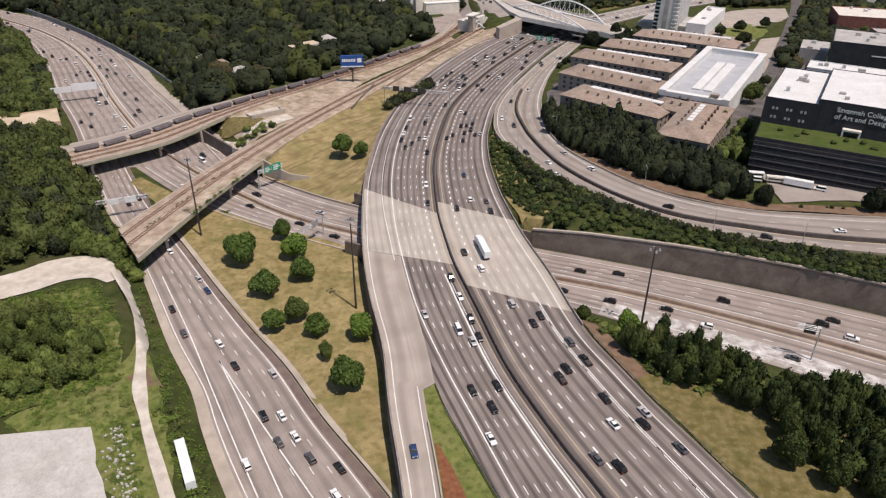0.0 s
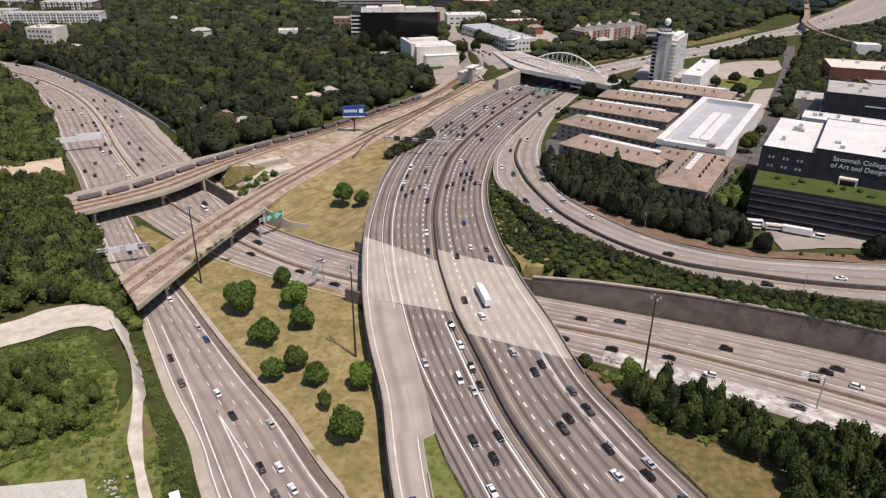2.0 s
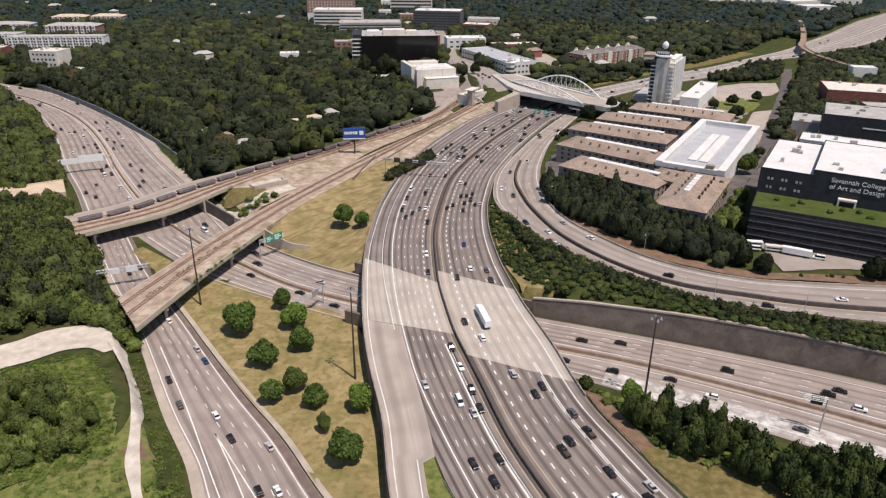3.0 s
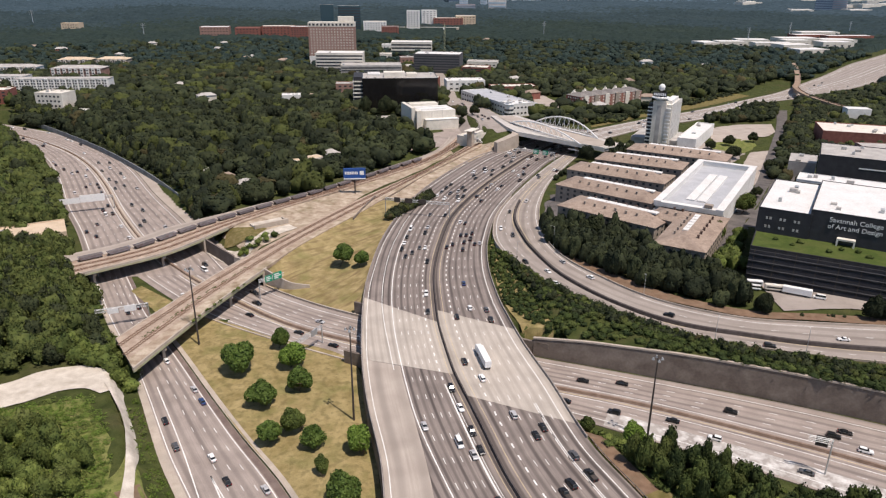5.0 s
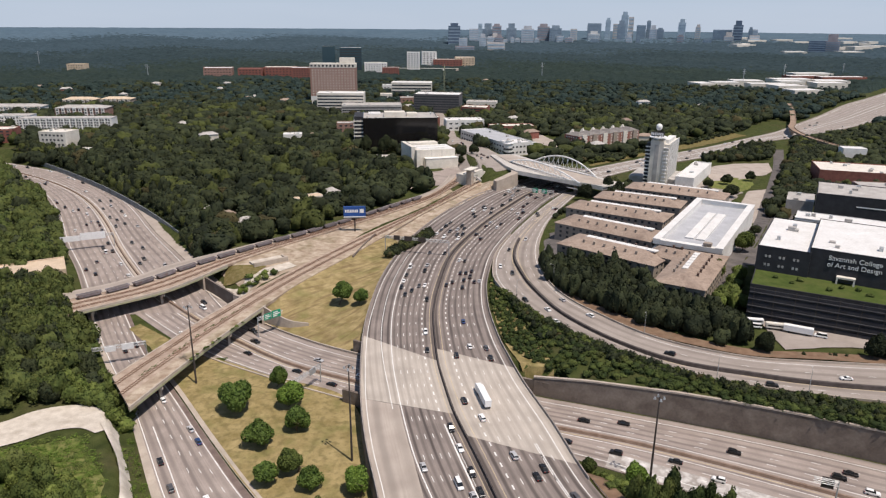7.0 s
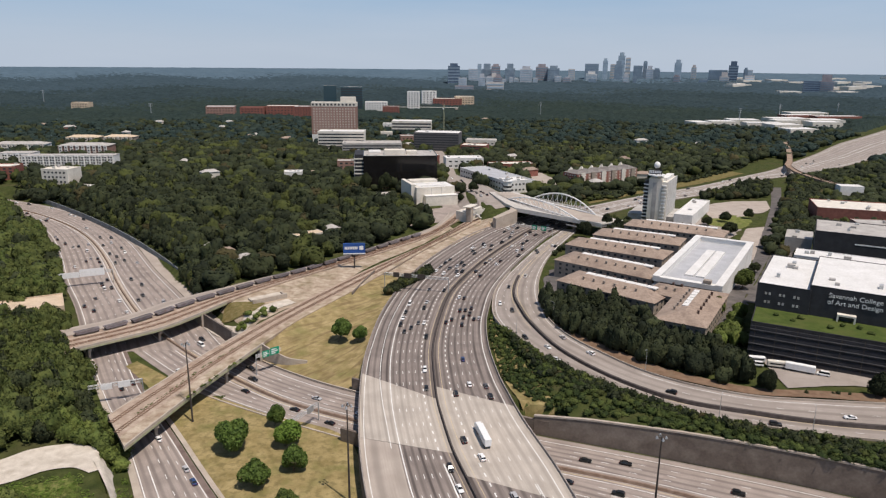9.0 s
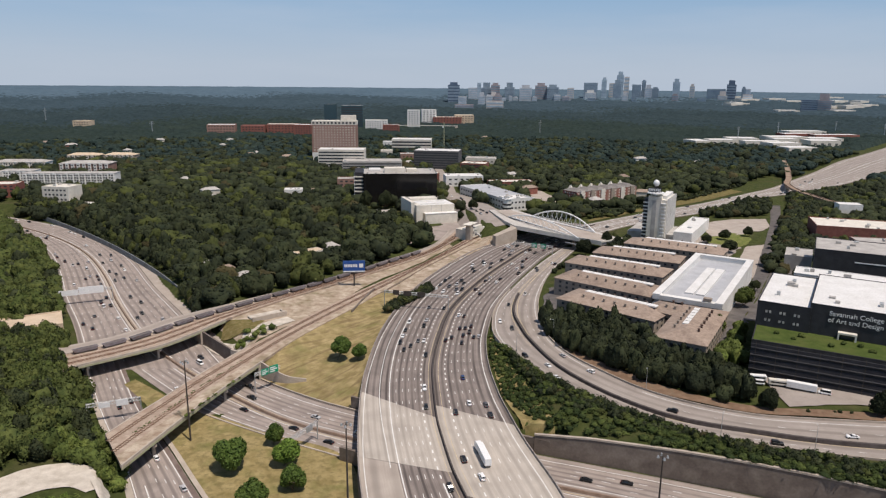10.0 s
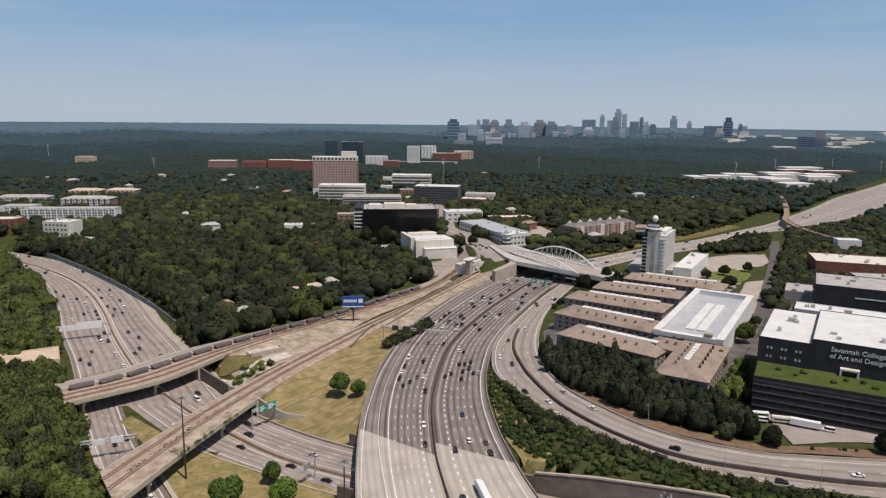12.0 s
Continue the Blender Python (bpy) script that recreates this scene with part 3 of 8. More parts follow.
B_LOW = [(230, 110, -8), (139.3, 161.9, -8), (107.4, 181.4, -8), (71.6, 200.0, -8), (47.4, 212.6, -8), (3.6, 231.5, -8), (-38.4, 251.5, -8), (-73.3, 268.8, -8), (-111.0, 290.5, -8), (-135.8, 311.7, -8), (-166, 341.1, -8)]
C_RIGHT = [(25, 70, -8), (-14.8, 126.3, -8), (-35.0, 152.8, -8), (-51.2, 176.9, -8), (-69.2, 199.5, -8), (-89.3, 226.5, -8), (-108.2, 252.8, -8), (-121.4, 270.6, -8), (-143, 301, -8), (-166, 338, -8)]
C_LEFT = [(-22, 70, -8), (-56.1, 124.1, -8), (-69.7, 147.8, -8), (-78.7, 165.6, -8), (-93.9, 188.5, -8), (-112.7, 220.9, -8), (-123.7, 239.3, -8), (-135, 256, -8), (-156.5, 287.3, -8), (-188, 337, -8)]
N_LEFT = [(-186.7, 335.8, -8), (-226.2, 402.1, -8), (-263.2, 457.3, -8), (-306.7, 528.8, -8), (-350.5, 592.7, -8), (-405.0, 652.3, -8), (-462, 715, -8), (-560, 790, -8)]
N_RIGHT = [(-112.8, 341.5, -8), (-144.6, 390.2, -8), (-171.6, 430.5, -8), (-211.1, 486.2, -8), (-257.0, 557.5, -8), (-303.8, 616.7, -8), (-359.8, 670.2, -8), (-419.6, 712, -8), (-530, 770, -8)]
N_MED = [(-151.1, 354.5, -8), (-178.9, 387, -8), (-219.3, 446.4, -8), (-255.9, 506.7, -8), (-296.0, 565.2, -8), (-339.0, 615.0, -8), (-390.8, 660.7, -8), (-452.5, 704.4, -8), (-545, 776, -8)]
RAIL1_NEAR = [(-118.2, 229.9, 1), (-112.9, 253.2, 1), (-106.9, 277.8, 1), (-101.7, 296.4, 1), (-91.8, 328.5, 1), (-82.8, 355.0, 1), (-73.5, 377.3, 1), (-52.8, 422.7, 1), (-34.2, 467.6, 1), (-11.6, 521.7, 1), (21.0, 588.6, 1), (36, 622, 1)]
RAIL1_FAR = [(-134.8, 252.8, 1), (-130.6, 268.1, 1), (-124.6, 287.0, 1), (-119.1, 307.0, 1), (-111.7, 328.3, 1), (-103.0, 350.7, 1), (-88.4, 384.5, 1), (-73.5, 418, 1), (-55.0, 456, 1), (-35.6, 492, 1), (-11.8, 537, 1), (15, 602, 1), (28, 634, 1)]
RAIL2_NEAR = [(-186, 316, 1), (-181.1, 321.8, 1), (-160.2, 340.5, 1), (-149.0, 352.5, 1), (-139.8, 369.1, 1), (-130.4, 389.6, 1), (-118.2, 409.8, 1), (-105.0, 429.7, 1), (-87.0, 453.7, 1), (-67.1, 480.0, 1), (-41.5, 514.5, 1), (-12.3, 557.7, 1), (10, 612, 1), (20, 640, 1)]
RAIL2_FAR = [(-206, 341, 1), (-199, 347, 1), (-183.6, 359.2, 1), (-173.5, 373.0, 1), (-163.9, 389.8, 1), (-152.0, 403.7, 1), (-138.0, 418.2, 1), (-124.1, 433.8, 1), (-109.3, 449.5, 1), (-90.0, 471.3, 1), (-69.8, 498.9, 1), (-43.4, 538.1, 1), (-13.0, 583.3, 1), (0, 625, 1), (5, 655, 1)]


def by_y(pts):
    p = smooth_line(pts, 1.0)
    return lambda y: np.interp(y, p[:, 1], p[:, 0])


a_out, ramp_in, al_edge, al_line, a_med, a_right = (by_y(p) for p in (A_OUT, RAMP_IN, AL_EDGE, AL_LINE, A_MED, A_RIGHT))


def rows_between(f, g, near, far, step=3.0):
    """Borders f and g from the skewed line near (y at f, y at g) to the line far."""
    n = int(max(far[0] - near[0], far[1] - near[1]) / step) + 2
    ya, yb = np.linspace(near[0], far[0], n), np.linspace(near[1], far[1], n)
    return np.stack([f(ya), ya, ya * 0], 1), np.stack([g(yb), yb, yb * 0], 1)


def inner_left(y):
    """Where the ramp's concrete meets the carriageway."""
    y = np.asarray(y, float)
    t = np.clip((y - 161) / 40, 0, 1)
    return np.where(y < 161, al_edge(y), al_edge(161) + (y - 161) * -0.26) * (1 - t) + (al_line(y) - 0.6) * t


def ramp_inner(y):
    return np.where(np.asarray(y) < 160.5, ramp_in(y), inner_left(y) - 0.05)


# which lane a place lies in, counted from the edge line
def lane_left(x, y):
    return float((x - al_line(y)) / (a_med(y) - al_line(y)) * 6.9)


def lane_right(x, y):
    return float(((x - a_med(y)) / (a_right(y) - a_med(y)) - 0.10) / 0.115)


# ---- upper freeway ----
for nm, f, g, near, far, mat, thick, lanes in (
        ("ramp", a_out, ramp_inner, (72, 72), (240, 235), M_CONCRETE_ROAD, 0.6, 2),
        ("road_south_left", inner_left, a_med, (72, 72), (235.02, 229), M_ASPHALT, 0.6, 6),
        ("deck_left", a_out, a_med, (240.02, 229.02), (297, 272), M_DECK, 1.7, 8),
        ("road_north_left", a_out, a_med, (297.02, 272.02), (700, 690), M_ASPHALT, 0.6, 9),
        ("road_south_right", a_med, a_right, (72, 72), (215, 198), M_ASPHALT, 0.6, 8),
        ("deck_right", a_med, a_right, (215.02, 198.02), (284, 266), M_DECK, 1.7, 8),
        ("road_north_right", a_med, a_right, (284.02, 266.02), (690, 690), M_ASPHALT, 0.6, 8)):
    L, R = rows_between(f, g, near, far)
    structure(nm, slab(nm, L, R, thick, mat, lanes, lanes, 0.0, None if nm == "ramp" else lane_right if "right" in nm else lane_left), "weathered freeway pavement with dark wheel tracks" if "deck" not in nm else "pale concrete bridge deck over the lower freeway", "road")

ys = np.arange(72, 690, 3.0)


def along(f, lo=72, hi=690, off=0.0, z=0.0):
    y = np.arange(lo, hi, 3.0)
    return np.stack([f(y) + off, y, y * 0 + z], 1)


mk, mky = Marks(), Marks()
mk.solid(along(al_line), 0.42)
mk.solid(along(lambda y: a_out(y) + 2.2, 72, 690), 0.3)
mk.solid(along(lambda y: ramp_in(y) - 1.6, 72, 160), 0.3)
mk.solid(along(lambda y: al_line(y) - 3.4 - np.clip((y - 250) / 40, 0, 1) * 1.2, 232, 420), 0.3)
LEFT_LANES = [1 / 6.9, 2 / 6.9, 3 / 6.9, 4 / 6.9]
left_of = lambda u: (lambda y: al_line(y) * (1 - u) + a_med(y) * u)
right_of = lambda u: (lambda y: a_med(y) * (1 - u) + a_right(y) * u)
for k, u in enumerate(LEFT_LANES):
    mk.dashes(along(left_of(u)), start=2.0 + 0.7 * k)
mk.solid(along(left_of(5 / 6.9), 72, 225), 0.6)
mk.solid(along(left_of(5 / 6.9 + 0.05), 72, 225), 0.2)
mk.dashes(along(left_of(5 / 6.9), 225), 2.4, 6.1, 0.55)
mky.solid(along(left_of(0.9)), 0.18)
mky.solid(along(right_of(0.10)), 0.18)
mk.dashes(along(right_of(0.215)), 2.4, 6.1, 0.55)
for k, u in enumerate((0.33, 0.445, 0.56, 0.675)):
    mk.dashes(along(right_of(u)), start=3.0 + 0.9 * k)
mk.solid(along(right_of(0.675), 72, 212), 0.32)
mk.solid(along(right_of(0.695), 72, 212), 0.32)
mk.dashes(along(right_of(0.78), 72, 300), start=5.0)
mk.solid(along(right_of(0.885)), 0.36)
mk.put("road_markings", M_WHITE)
mky.put("edge_markings", M_YELLOW)

structure("median_barrier", profile("median_barrier", along(a_med), [(-0.5, 0), (-0.25, 1.3), (0.25, 1.3), (0.5, 0)], M_DARKBARRIER), "sooty concrete median barrier", "barrier")
structure("parapet_left", profile("parapet_left", along(a_out, 72, 640, 0.25), [(-0.3, -1.9), (-0.3, 1.0), (0.1, 1.0), (0.25, 0), (0.25, -0.5)], M_BARRIER), "weathered concrete edge parapet", "barrier")
structure("parapet_right", profile("parapet_right", along(a_right, 190, 560, -0.25), [(-0.25, -0.5), (-0.25, 0), (-0.1, 1.0), (0.3, 1.0), (0.3, -1.9)], M_BARRIER), "weathered concrete edge parapet", "barrier")
structure("parapet_ramp", profile("parapet_ramp", along(ramp_in, 72, 146, -0.2), JERSEY, M_CONCRETE), "pale concrete ramp barrier", "barrier")
structure("retaining_wall_ramp", profile("retaining_wall_ramp", along(a_out, 72, 236, -0.05), [(-0.25, -8.4), (-0.25, -0.2), (0.4, -0.2), (0.4, -8.4)], M_DARKWALL), "dark retaining wall below the ramp", "wall")


def guardrail(line, name="guardrail"):
    """Steel beam on posts along a line."""
    g = thing(name, "weathered steel guardrail on short posts", "guardrail", pose(*line[0]))
    rel = line - line[0]
    part("beam", profile("beam", rel, [(-0.04, 0.45), (0.04, 0.5), (-0.02, 0.6), (0.04, 0.7), (-0.04, 0.76)], M_STEEL), None, g)
    post = boxes((-0.08, -0.08, -0.1, 0.08, 0.08, 0.75))
    first = part("post", post, M_BARK, g)
    for p in even(rel, 4.0)[1:]:
        q = part("post", first.data, None, g)
        q.location = p
    return g


guardrail(along(a_right, 75, 190, 0.8))
guardrail(along(al_edge, 78, 152, -0.6))

# ---- right-hand connector, two roadways ----
dL, dR = pair(D_OUT, D_IN, 4.0)
structure("road_connector", slab("road_connector", dL, dR, 0.6, M_GREYROAD, 5, 6), "pale curving concrete connector road", "road")
dm = even(smooth_line(D_MED, 1.0), count=len(dL))
dm[:, 2] += 0.02
keep = dm[int(len(dm) * 0.31):]
structure("connector_barrier", profile("connector_barrier", keep, [(-0.8, 0), (-0.55, 1.6), (0.55, 1.6), (0.8, 0)], M_DARKBARRIER), "dark stained divider wall", "barrier")
for nm, line, sh in (("connector_parapet_outer", dL, -0.2), ("connector_parapet_inner", dR, 0.2)):
    q = line[int(len(line) * 0.28):]
    structure(nm, profile(nm, q, [(-0.2, -2.5), (-0.2, 0.95), (0.2, 0.95), (0.2, -2.5)], M_CONCRETE), "pale concrete parapet", "barrier")
mk = Marks()
mk.solid(across(dL, dm, 0.14), 0.3, 0.03)
mk.dashes(across(dL, dm, 0.5), 3, 12.2, 0.22, 1, 0.03)
mk.solid(across(dm, dR, 0.86), 0.3, 0.03)
mk.dashes(across(dm, dR, 0.5), 3, 12.2, 0.22, 4, 0.03)
mk.put("connector_markings", M_WHITE)
mk = Marks()
mk.solid(across(dL, dm, 0.88), 0.3, 0.03)
mk.solid(across(dm, dR, 0.14), 0.3, 0.03)
mk.put("connector_edge_markings", M_YELLOW)

# ---- lower freeway ----
bU, bL = pair(B_UP, B_LOW, 4.0)
bM = even(smooth_line(B_MED, 1.0), count=len(bU))
structure("road_lower", slab("road_lower", bU, bL, 0.5, M_ASPHALT_OLD, 11.8, 10), "grey lower freeway in a cutting", "road")
cL, cR = pair(C_LEFT, C_RIGHT, 4.0)
structure("road_ramp_lower", slab("road_ramp_lower", cL, cR, 0.5, M_ASPHALT_OLD, 6.45, 7, 0.02), "grey lower carriageway beside the grass triangle", "road")
nL, nR = pair(N_LEFT, N_RIGHT, 5.0)
nM = even(smooth_line(N_MED, 1.0), count=len(nL))
structure("road_west", slab("road_west", nL, nR, 0.5, M_ASPHALT_OLD, 14, 12, 0.04), "wide grey freeway curving away", "road")
mk, mky = Marks(), Marks()
for a, b, us in ((bU, bM, (0.16, 0.36, 0.52, 0.68, 0.84)), (bM, bL, (0.17, 0.38, 0.58, 0.8))):
    for k, u in enumerate(us):
        if u in (0.16, 0.84, 0.17, 0.8):
            mk.solid(across(a, b, u), 0.34, 0.03)
        else:
            mk.dashes(across(a, b, u), start=1 + k, dz=0.03)
for k, u in enumerate((0.13, 0.5, 0.635, 0.76, 0.885)):
    if k in (0, 4):
        mk.solid(across(cL, cR, u), 0.34, 0.05)
    else:
        mk.dashes(across(cL, cR, u), start=k, dz=0.05)
for row in ([(-110.6, 231, -8), (-88, 194, -8), (-69.5, 161.5, -8), (-48.5, 125.4, -8), (-26, 88, -8)], [(-73.7, 179.7, -8), (-62, 160.5, -8), (-48.2, 136.1, -8), (-24, 94, -8)], [(-73.7, 179.7, -8), (-62, 163.5, -8), (-49, 145.6, -8), (-17, 102, -8)]):
    mk.solid(smooth_line(row, 3.0), 0.4, 0.05)
for a, b in ((nL, nM), (nM, nR)):
    for k, u in enumerate((0.1, 0.24, 0.37, 0.5, 0.63, 0.76, 0.9)):
        if k in (0, 6):
            mk.solid(across(a, b, u), 0.4, 0.07)
        else:
            mk.dashes(across(a, b, u), start=k, dz=0.07, width=0.17)
mk.put("lower_markings", M_WHITE)
structure("brown_shoulder", slab("brown_shoulder", across(cL, cR, 0.905), across(cL, cR, 0.995), 0.05, M_REDSHOULDER, 1, 2, 0.035), "dark reddish-brown paved shoulder", "road")
structure("lower_shoulder", slab("lower_shoulder", cL, across(cL, cR, 0.105), 0.05, M_CONCRETE, 1, 2, 0.035), "pale gritty road shoulder", "road")
mid_b = bM.copy()
structure("lower_median_barrier", profile("lower_median_barrier", mid_b, [(-0.7, 0.02), (-0.4, 1.1), (0.4, 1.1), (0.7, 0.02)], M_BROWNBARRIER), "rust-stained concrete median barrier", "barrier")
structure("west_median_barrier", profile("west_median_barrier", nM, [(-0.7, 0.05), (-0.4, 1.1), (0.4, 1.1), (0.7, 0.05)], M_BROWNBARRIER), "stained concrete median barrier", "barrier")
structure("west_median_strip", slab("west_median_strip", nM + [-2.4, 0, 0], nM + [2.4, 0, 0], 0.1, M_CONCRETE, 1, 1, 0.055), "brown dusty strip beside the median", "median")
mky.solid(bM + [0.8, 1.6, 0], 0.3, 0.03)
mky.solid(bM - [0.8, 1.6, 0], 0.3, 0.03)
mky.put("lower_edge_markings", M_YELLOW)
# ground-down, patched pavement on the near lanes
i0, i1 = [int(np.argmin(abs(bL[:, 0] - x))) for x in (139, 52)]
p0, p1 = across(bM, bL, 0.48)[i0 - 20:i1], across(bM, bL, 0.95)[i0 - 20:i1]
structure("patched_lanes", slab("patched_lanes", p0, p1, 0.05, M_PATCHED, 2, 2, 0.012), "milled whitish concrete lanes under repair", "road")

# retaining wall above the lower freeway, with a pale coping, and the planted bank behind it
wall = smooth_line([(p[0] + 0.4, p[1] + 0.9, -8.2) for p in B_UP[:5]], 3.0)[:, :]
top = np.interp(wall[:, 0], [37, 60, 92, 115, 137, 160, 250], [-0.5, 2.0, 3.6, 4.0, 4.0, 4.0, 4.0])
verts, faces = [], []
for i, (p, h) in enumerate(zip(wall, top)):
    verts += [(p[0], p[1], -8.3), (p[0], p[1] + 0.6, h), (p[0], p[1] + 1.3, h), (p[0], p[1] + 1.3, -8.3)]
faces = [(4 * i + j, 4 * i + j + 1, 4 * i + j + 5, 4 * i + j + 4) for i in range(len(wall) - 1) for j in range(3)]
structure("retaining_wall", mesh("retaining_wall", verts, faces, M_DARKWALL), "dark weathered concrete retaining wall", "wall")
cap = np.stack([wall[:, 0], wall[:, 1] + 0.95, top], 1)
structure("wall_coping", profile("wall_coping", cap, [(-0.6, -0.15), (-0.6, 0.55), (0.6, 0.55), (0.6, -0.15)], M_CONCRETE), "pale concrete coping on the retaining wall", "wall")


def bank(name, low, high, material, label, count=60, cross=8, bulge=0.0):
    a, b = even(smooth_line(low, 1.0), count=count), even(smooth_line(high, 1.0), count=count)
    v, f = [], []
    for i in range(count):
        for j in range(cross + 1):
            u = j / cross
            p = across(a[i], b[i], u)
            z = p[2] + bulge * math.sin(math.pi * u) + 0.35 * noise.noise(Vector((p[0] * 0.09, p[1] * 0.09, 0.3)))* min(1, 4 * u * (1 - u))
            v.append((p[0], p[1], z))
    w = cross + 1
    f = [(i * w + j, i * w + j + 1, (i + 1) * w + j + 1, (i + 1) * w + j) for i in range(count - 1) for j in range(cross)]
    me = mesh(name, v, f, material)
    for p in me.polygons:
        p.use_smooth = True
    bm = bmesh.new()
    bm.from_mesh(me)
    if sum(fc.normal.z for fc in bm.faces) < 0:
        bmesh.ops.reverse_faces(bm, faces=bm.faces)
    bm.to_mesh(me)
    bm.free()
    return structure(name, me, label, "slope")


bank_low = [tuple(q + np.array([0, 0.3, 0.2])) for q in cap[::6]]
d_line = smooth_line(D_OUT, 1.0)
cut = d_line[np.argmin(abs(d_line[:, 1] - 380)):]
bank_high = [(p[0] - 0.2, p[1] - 0.4, p[2] + 0.1) for p in cut[::-20]]
bank("bank_connector", bank_low[::1], bank_high, M_GROUND, "brushy planted bank beside the connector road")

# grass triangles
TRI_LOW = [(-118.0, 269.8, -7.6), (-89, 228, -7.6), (-69.5, 200.7, -7.6), (-51.0, 178.2, -7.6), (-35.0, 154.2, -7.6), (-14.0, 127.2, -7.6), (4, 100, -7.6)]
TRI_HIGH = [(-112, 291, -7.6), (-92, 281, -7.6), (-74.5, 270.6, -7.6), (-38.4, 252.6, -7.6), (-26, 208, -7.6), (-15.6, 155, -7.6), (-8, 115, -7.6), (5, 95, -7.6)]
bank("lawn_triangle", TRI_LOW, TRI_HIGH, M_DRYGRASS, "dry mown grass triangle between the roads", 70, 12, 0.7)
TRI2_LOW = [(-93, 327.5, -7.7), (-80, 318.5, -7.7), (-65.2, 307.9, -7.7), (-48, 298.5, -7.7), (-37.5, 294.2, -7.7)]
TRI2_HIGH = [(-92.0, 330.0, 0.6), (-82.5, 356.5, 0.9), (-73.0, 379, 0.9), (-53.5, 422.5, 0.9), (-38, 452, 0.6), (-28.0, 427, 0.0), (-35.8, 371, -0.3), (-37.6, 320, -1.0)]
bank("lawn_slope", TRI2_LOW, TRI2_HIGH, M_SLOPEGRASS, "dry grass slope rising to the railway", 70, 16, 0.8)
bank("lawn_gore", [(-6.3, 160, -0.25), (-4.2, 144, -0.25), (-1.0, 125, -0.25), (6.5, 71, -0.25)], [(-2.9, 162, -0.25), (1.0, 149.3, -0.25), (13.5, 118, -0.25), (33, 71, -0.25)], M_GREENGRASS, "green grass wedge between ramp and freeway", 40, 4)
bank("mulch_bed", [(-1.6, 136, -0.1), (0.9, 118, -0.1), (6.8, 71, -0.1)], [(-1.0, 136.5, -0.1), (6.5, 118, -0.1), (19, 71, -0.1)], M_MULCH, "rust-coloured mulch bed", 30, 3)
bank("lawn_island", [(-158, 319, -7.85), (-140, 299.5, -7.85), (-134, 292, -7.85)], [(-155, 325, -7.85), (-134, 308, -7.85), (-122, 297, -7.85)], M_DRYGRASS, "small dry grass island between lower roads", 20, 4)
# concrete kerbs beside the triangle
structure("kerb_triangle", profile("kerb_triangle", smooth_line([(p[0] + 0.9, p[1] + 0.9, p[2]) for p in C_RIGHT[:8]], 3.0), [(-0.9, 0.03), (-0.9, 0.35), (0.9, 0.55), (0.9, 0.03)], M_CONCRETE), "pale concrete kerb and gutter", "kerb")
structure("kerb_lower", profile("kerb_lower", bL[(bL[:, 0] < -36) & (bL[:, 0] > -118)] + [0, -0.6, 0], [(-0.4, 0.02), (-0.4, 0.9), (0.4, 0.9), (0.4, 0.02)], M_CONCRETE), "pale concrete edge barrier", "barrier")
structure("kerb_upper", profile("kerb_upper", bU[(bU[:, 0] < -34) & (bU[:, 0] > -92)] + [0, 0.5, 0], [(-0.3, 0.02), (-0.3, 0.8), (0.3, 0.8), (0.3, 0.02)], M_CONCRETE), "pale concrete edge barrier", "barrier")

# bridge over the lower freeway: abutments and a column bent in the median
for nm, line, off in (("abutment_north", bU, 2.2), ("abutment_south", bL, -2.2)):
    q = line[(line[:, 0] > -42) & (line[:, 0] < 46)]
    structure(nm, profile(nm, q + [0, off, 0], [(-0.6, -0.3), (-0.6, 6.2), (0.6, 6.2), (0.6, -0.3)], M_DARKWALL), "dark concrete bridge abutment", "wall")
pier = thing("bridge_pier", "concrete column bent under the freeway bridge", "bridge pier", pose(0, 0, 0))
q = bM[(bM[:, 0] > -34) & (bM[:, 0] < 36)]
part("cap_beam", profile("cap_beam", q, [(-0.7, 5.0), (-0.7, 6.25), (0.7, 6.25), (0.7, 5.0)], M_CONCRETE), None, pier)
for p in q[1::3]:
    part("column", tube(bmesh.new(), (p[0], p[1], -8.1), (p[0], p[1], -2.9), 0.6, 0.6, 12), M_CONCRETE, pier)

# ---- railway bridges and tracks ----
r1a, r1b = pair(RAIL1_NEAR, RAIL1_FAR, 4.0)
r2a, r2b = pair(RAIL2_NEAR, RAIL2_FAR, 4.0)


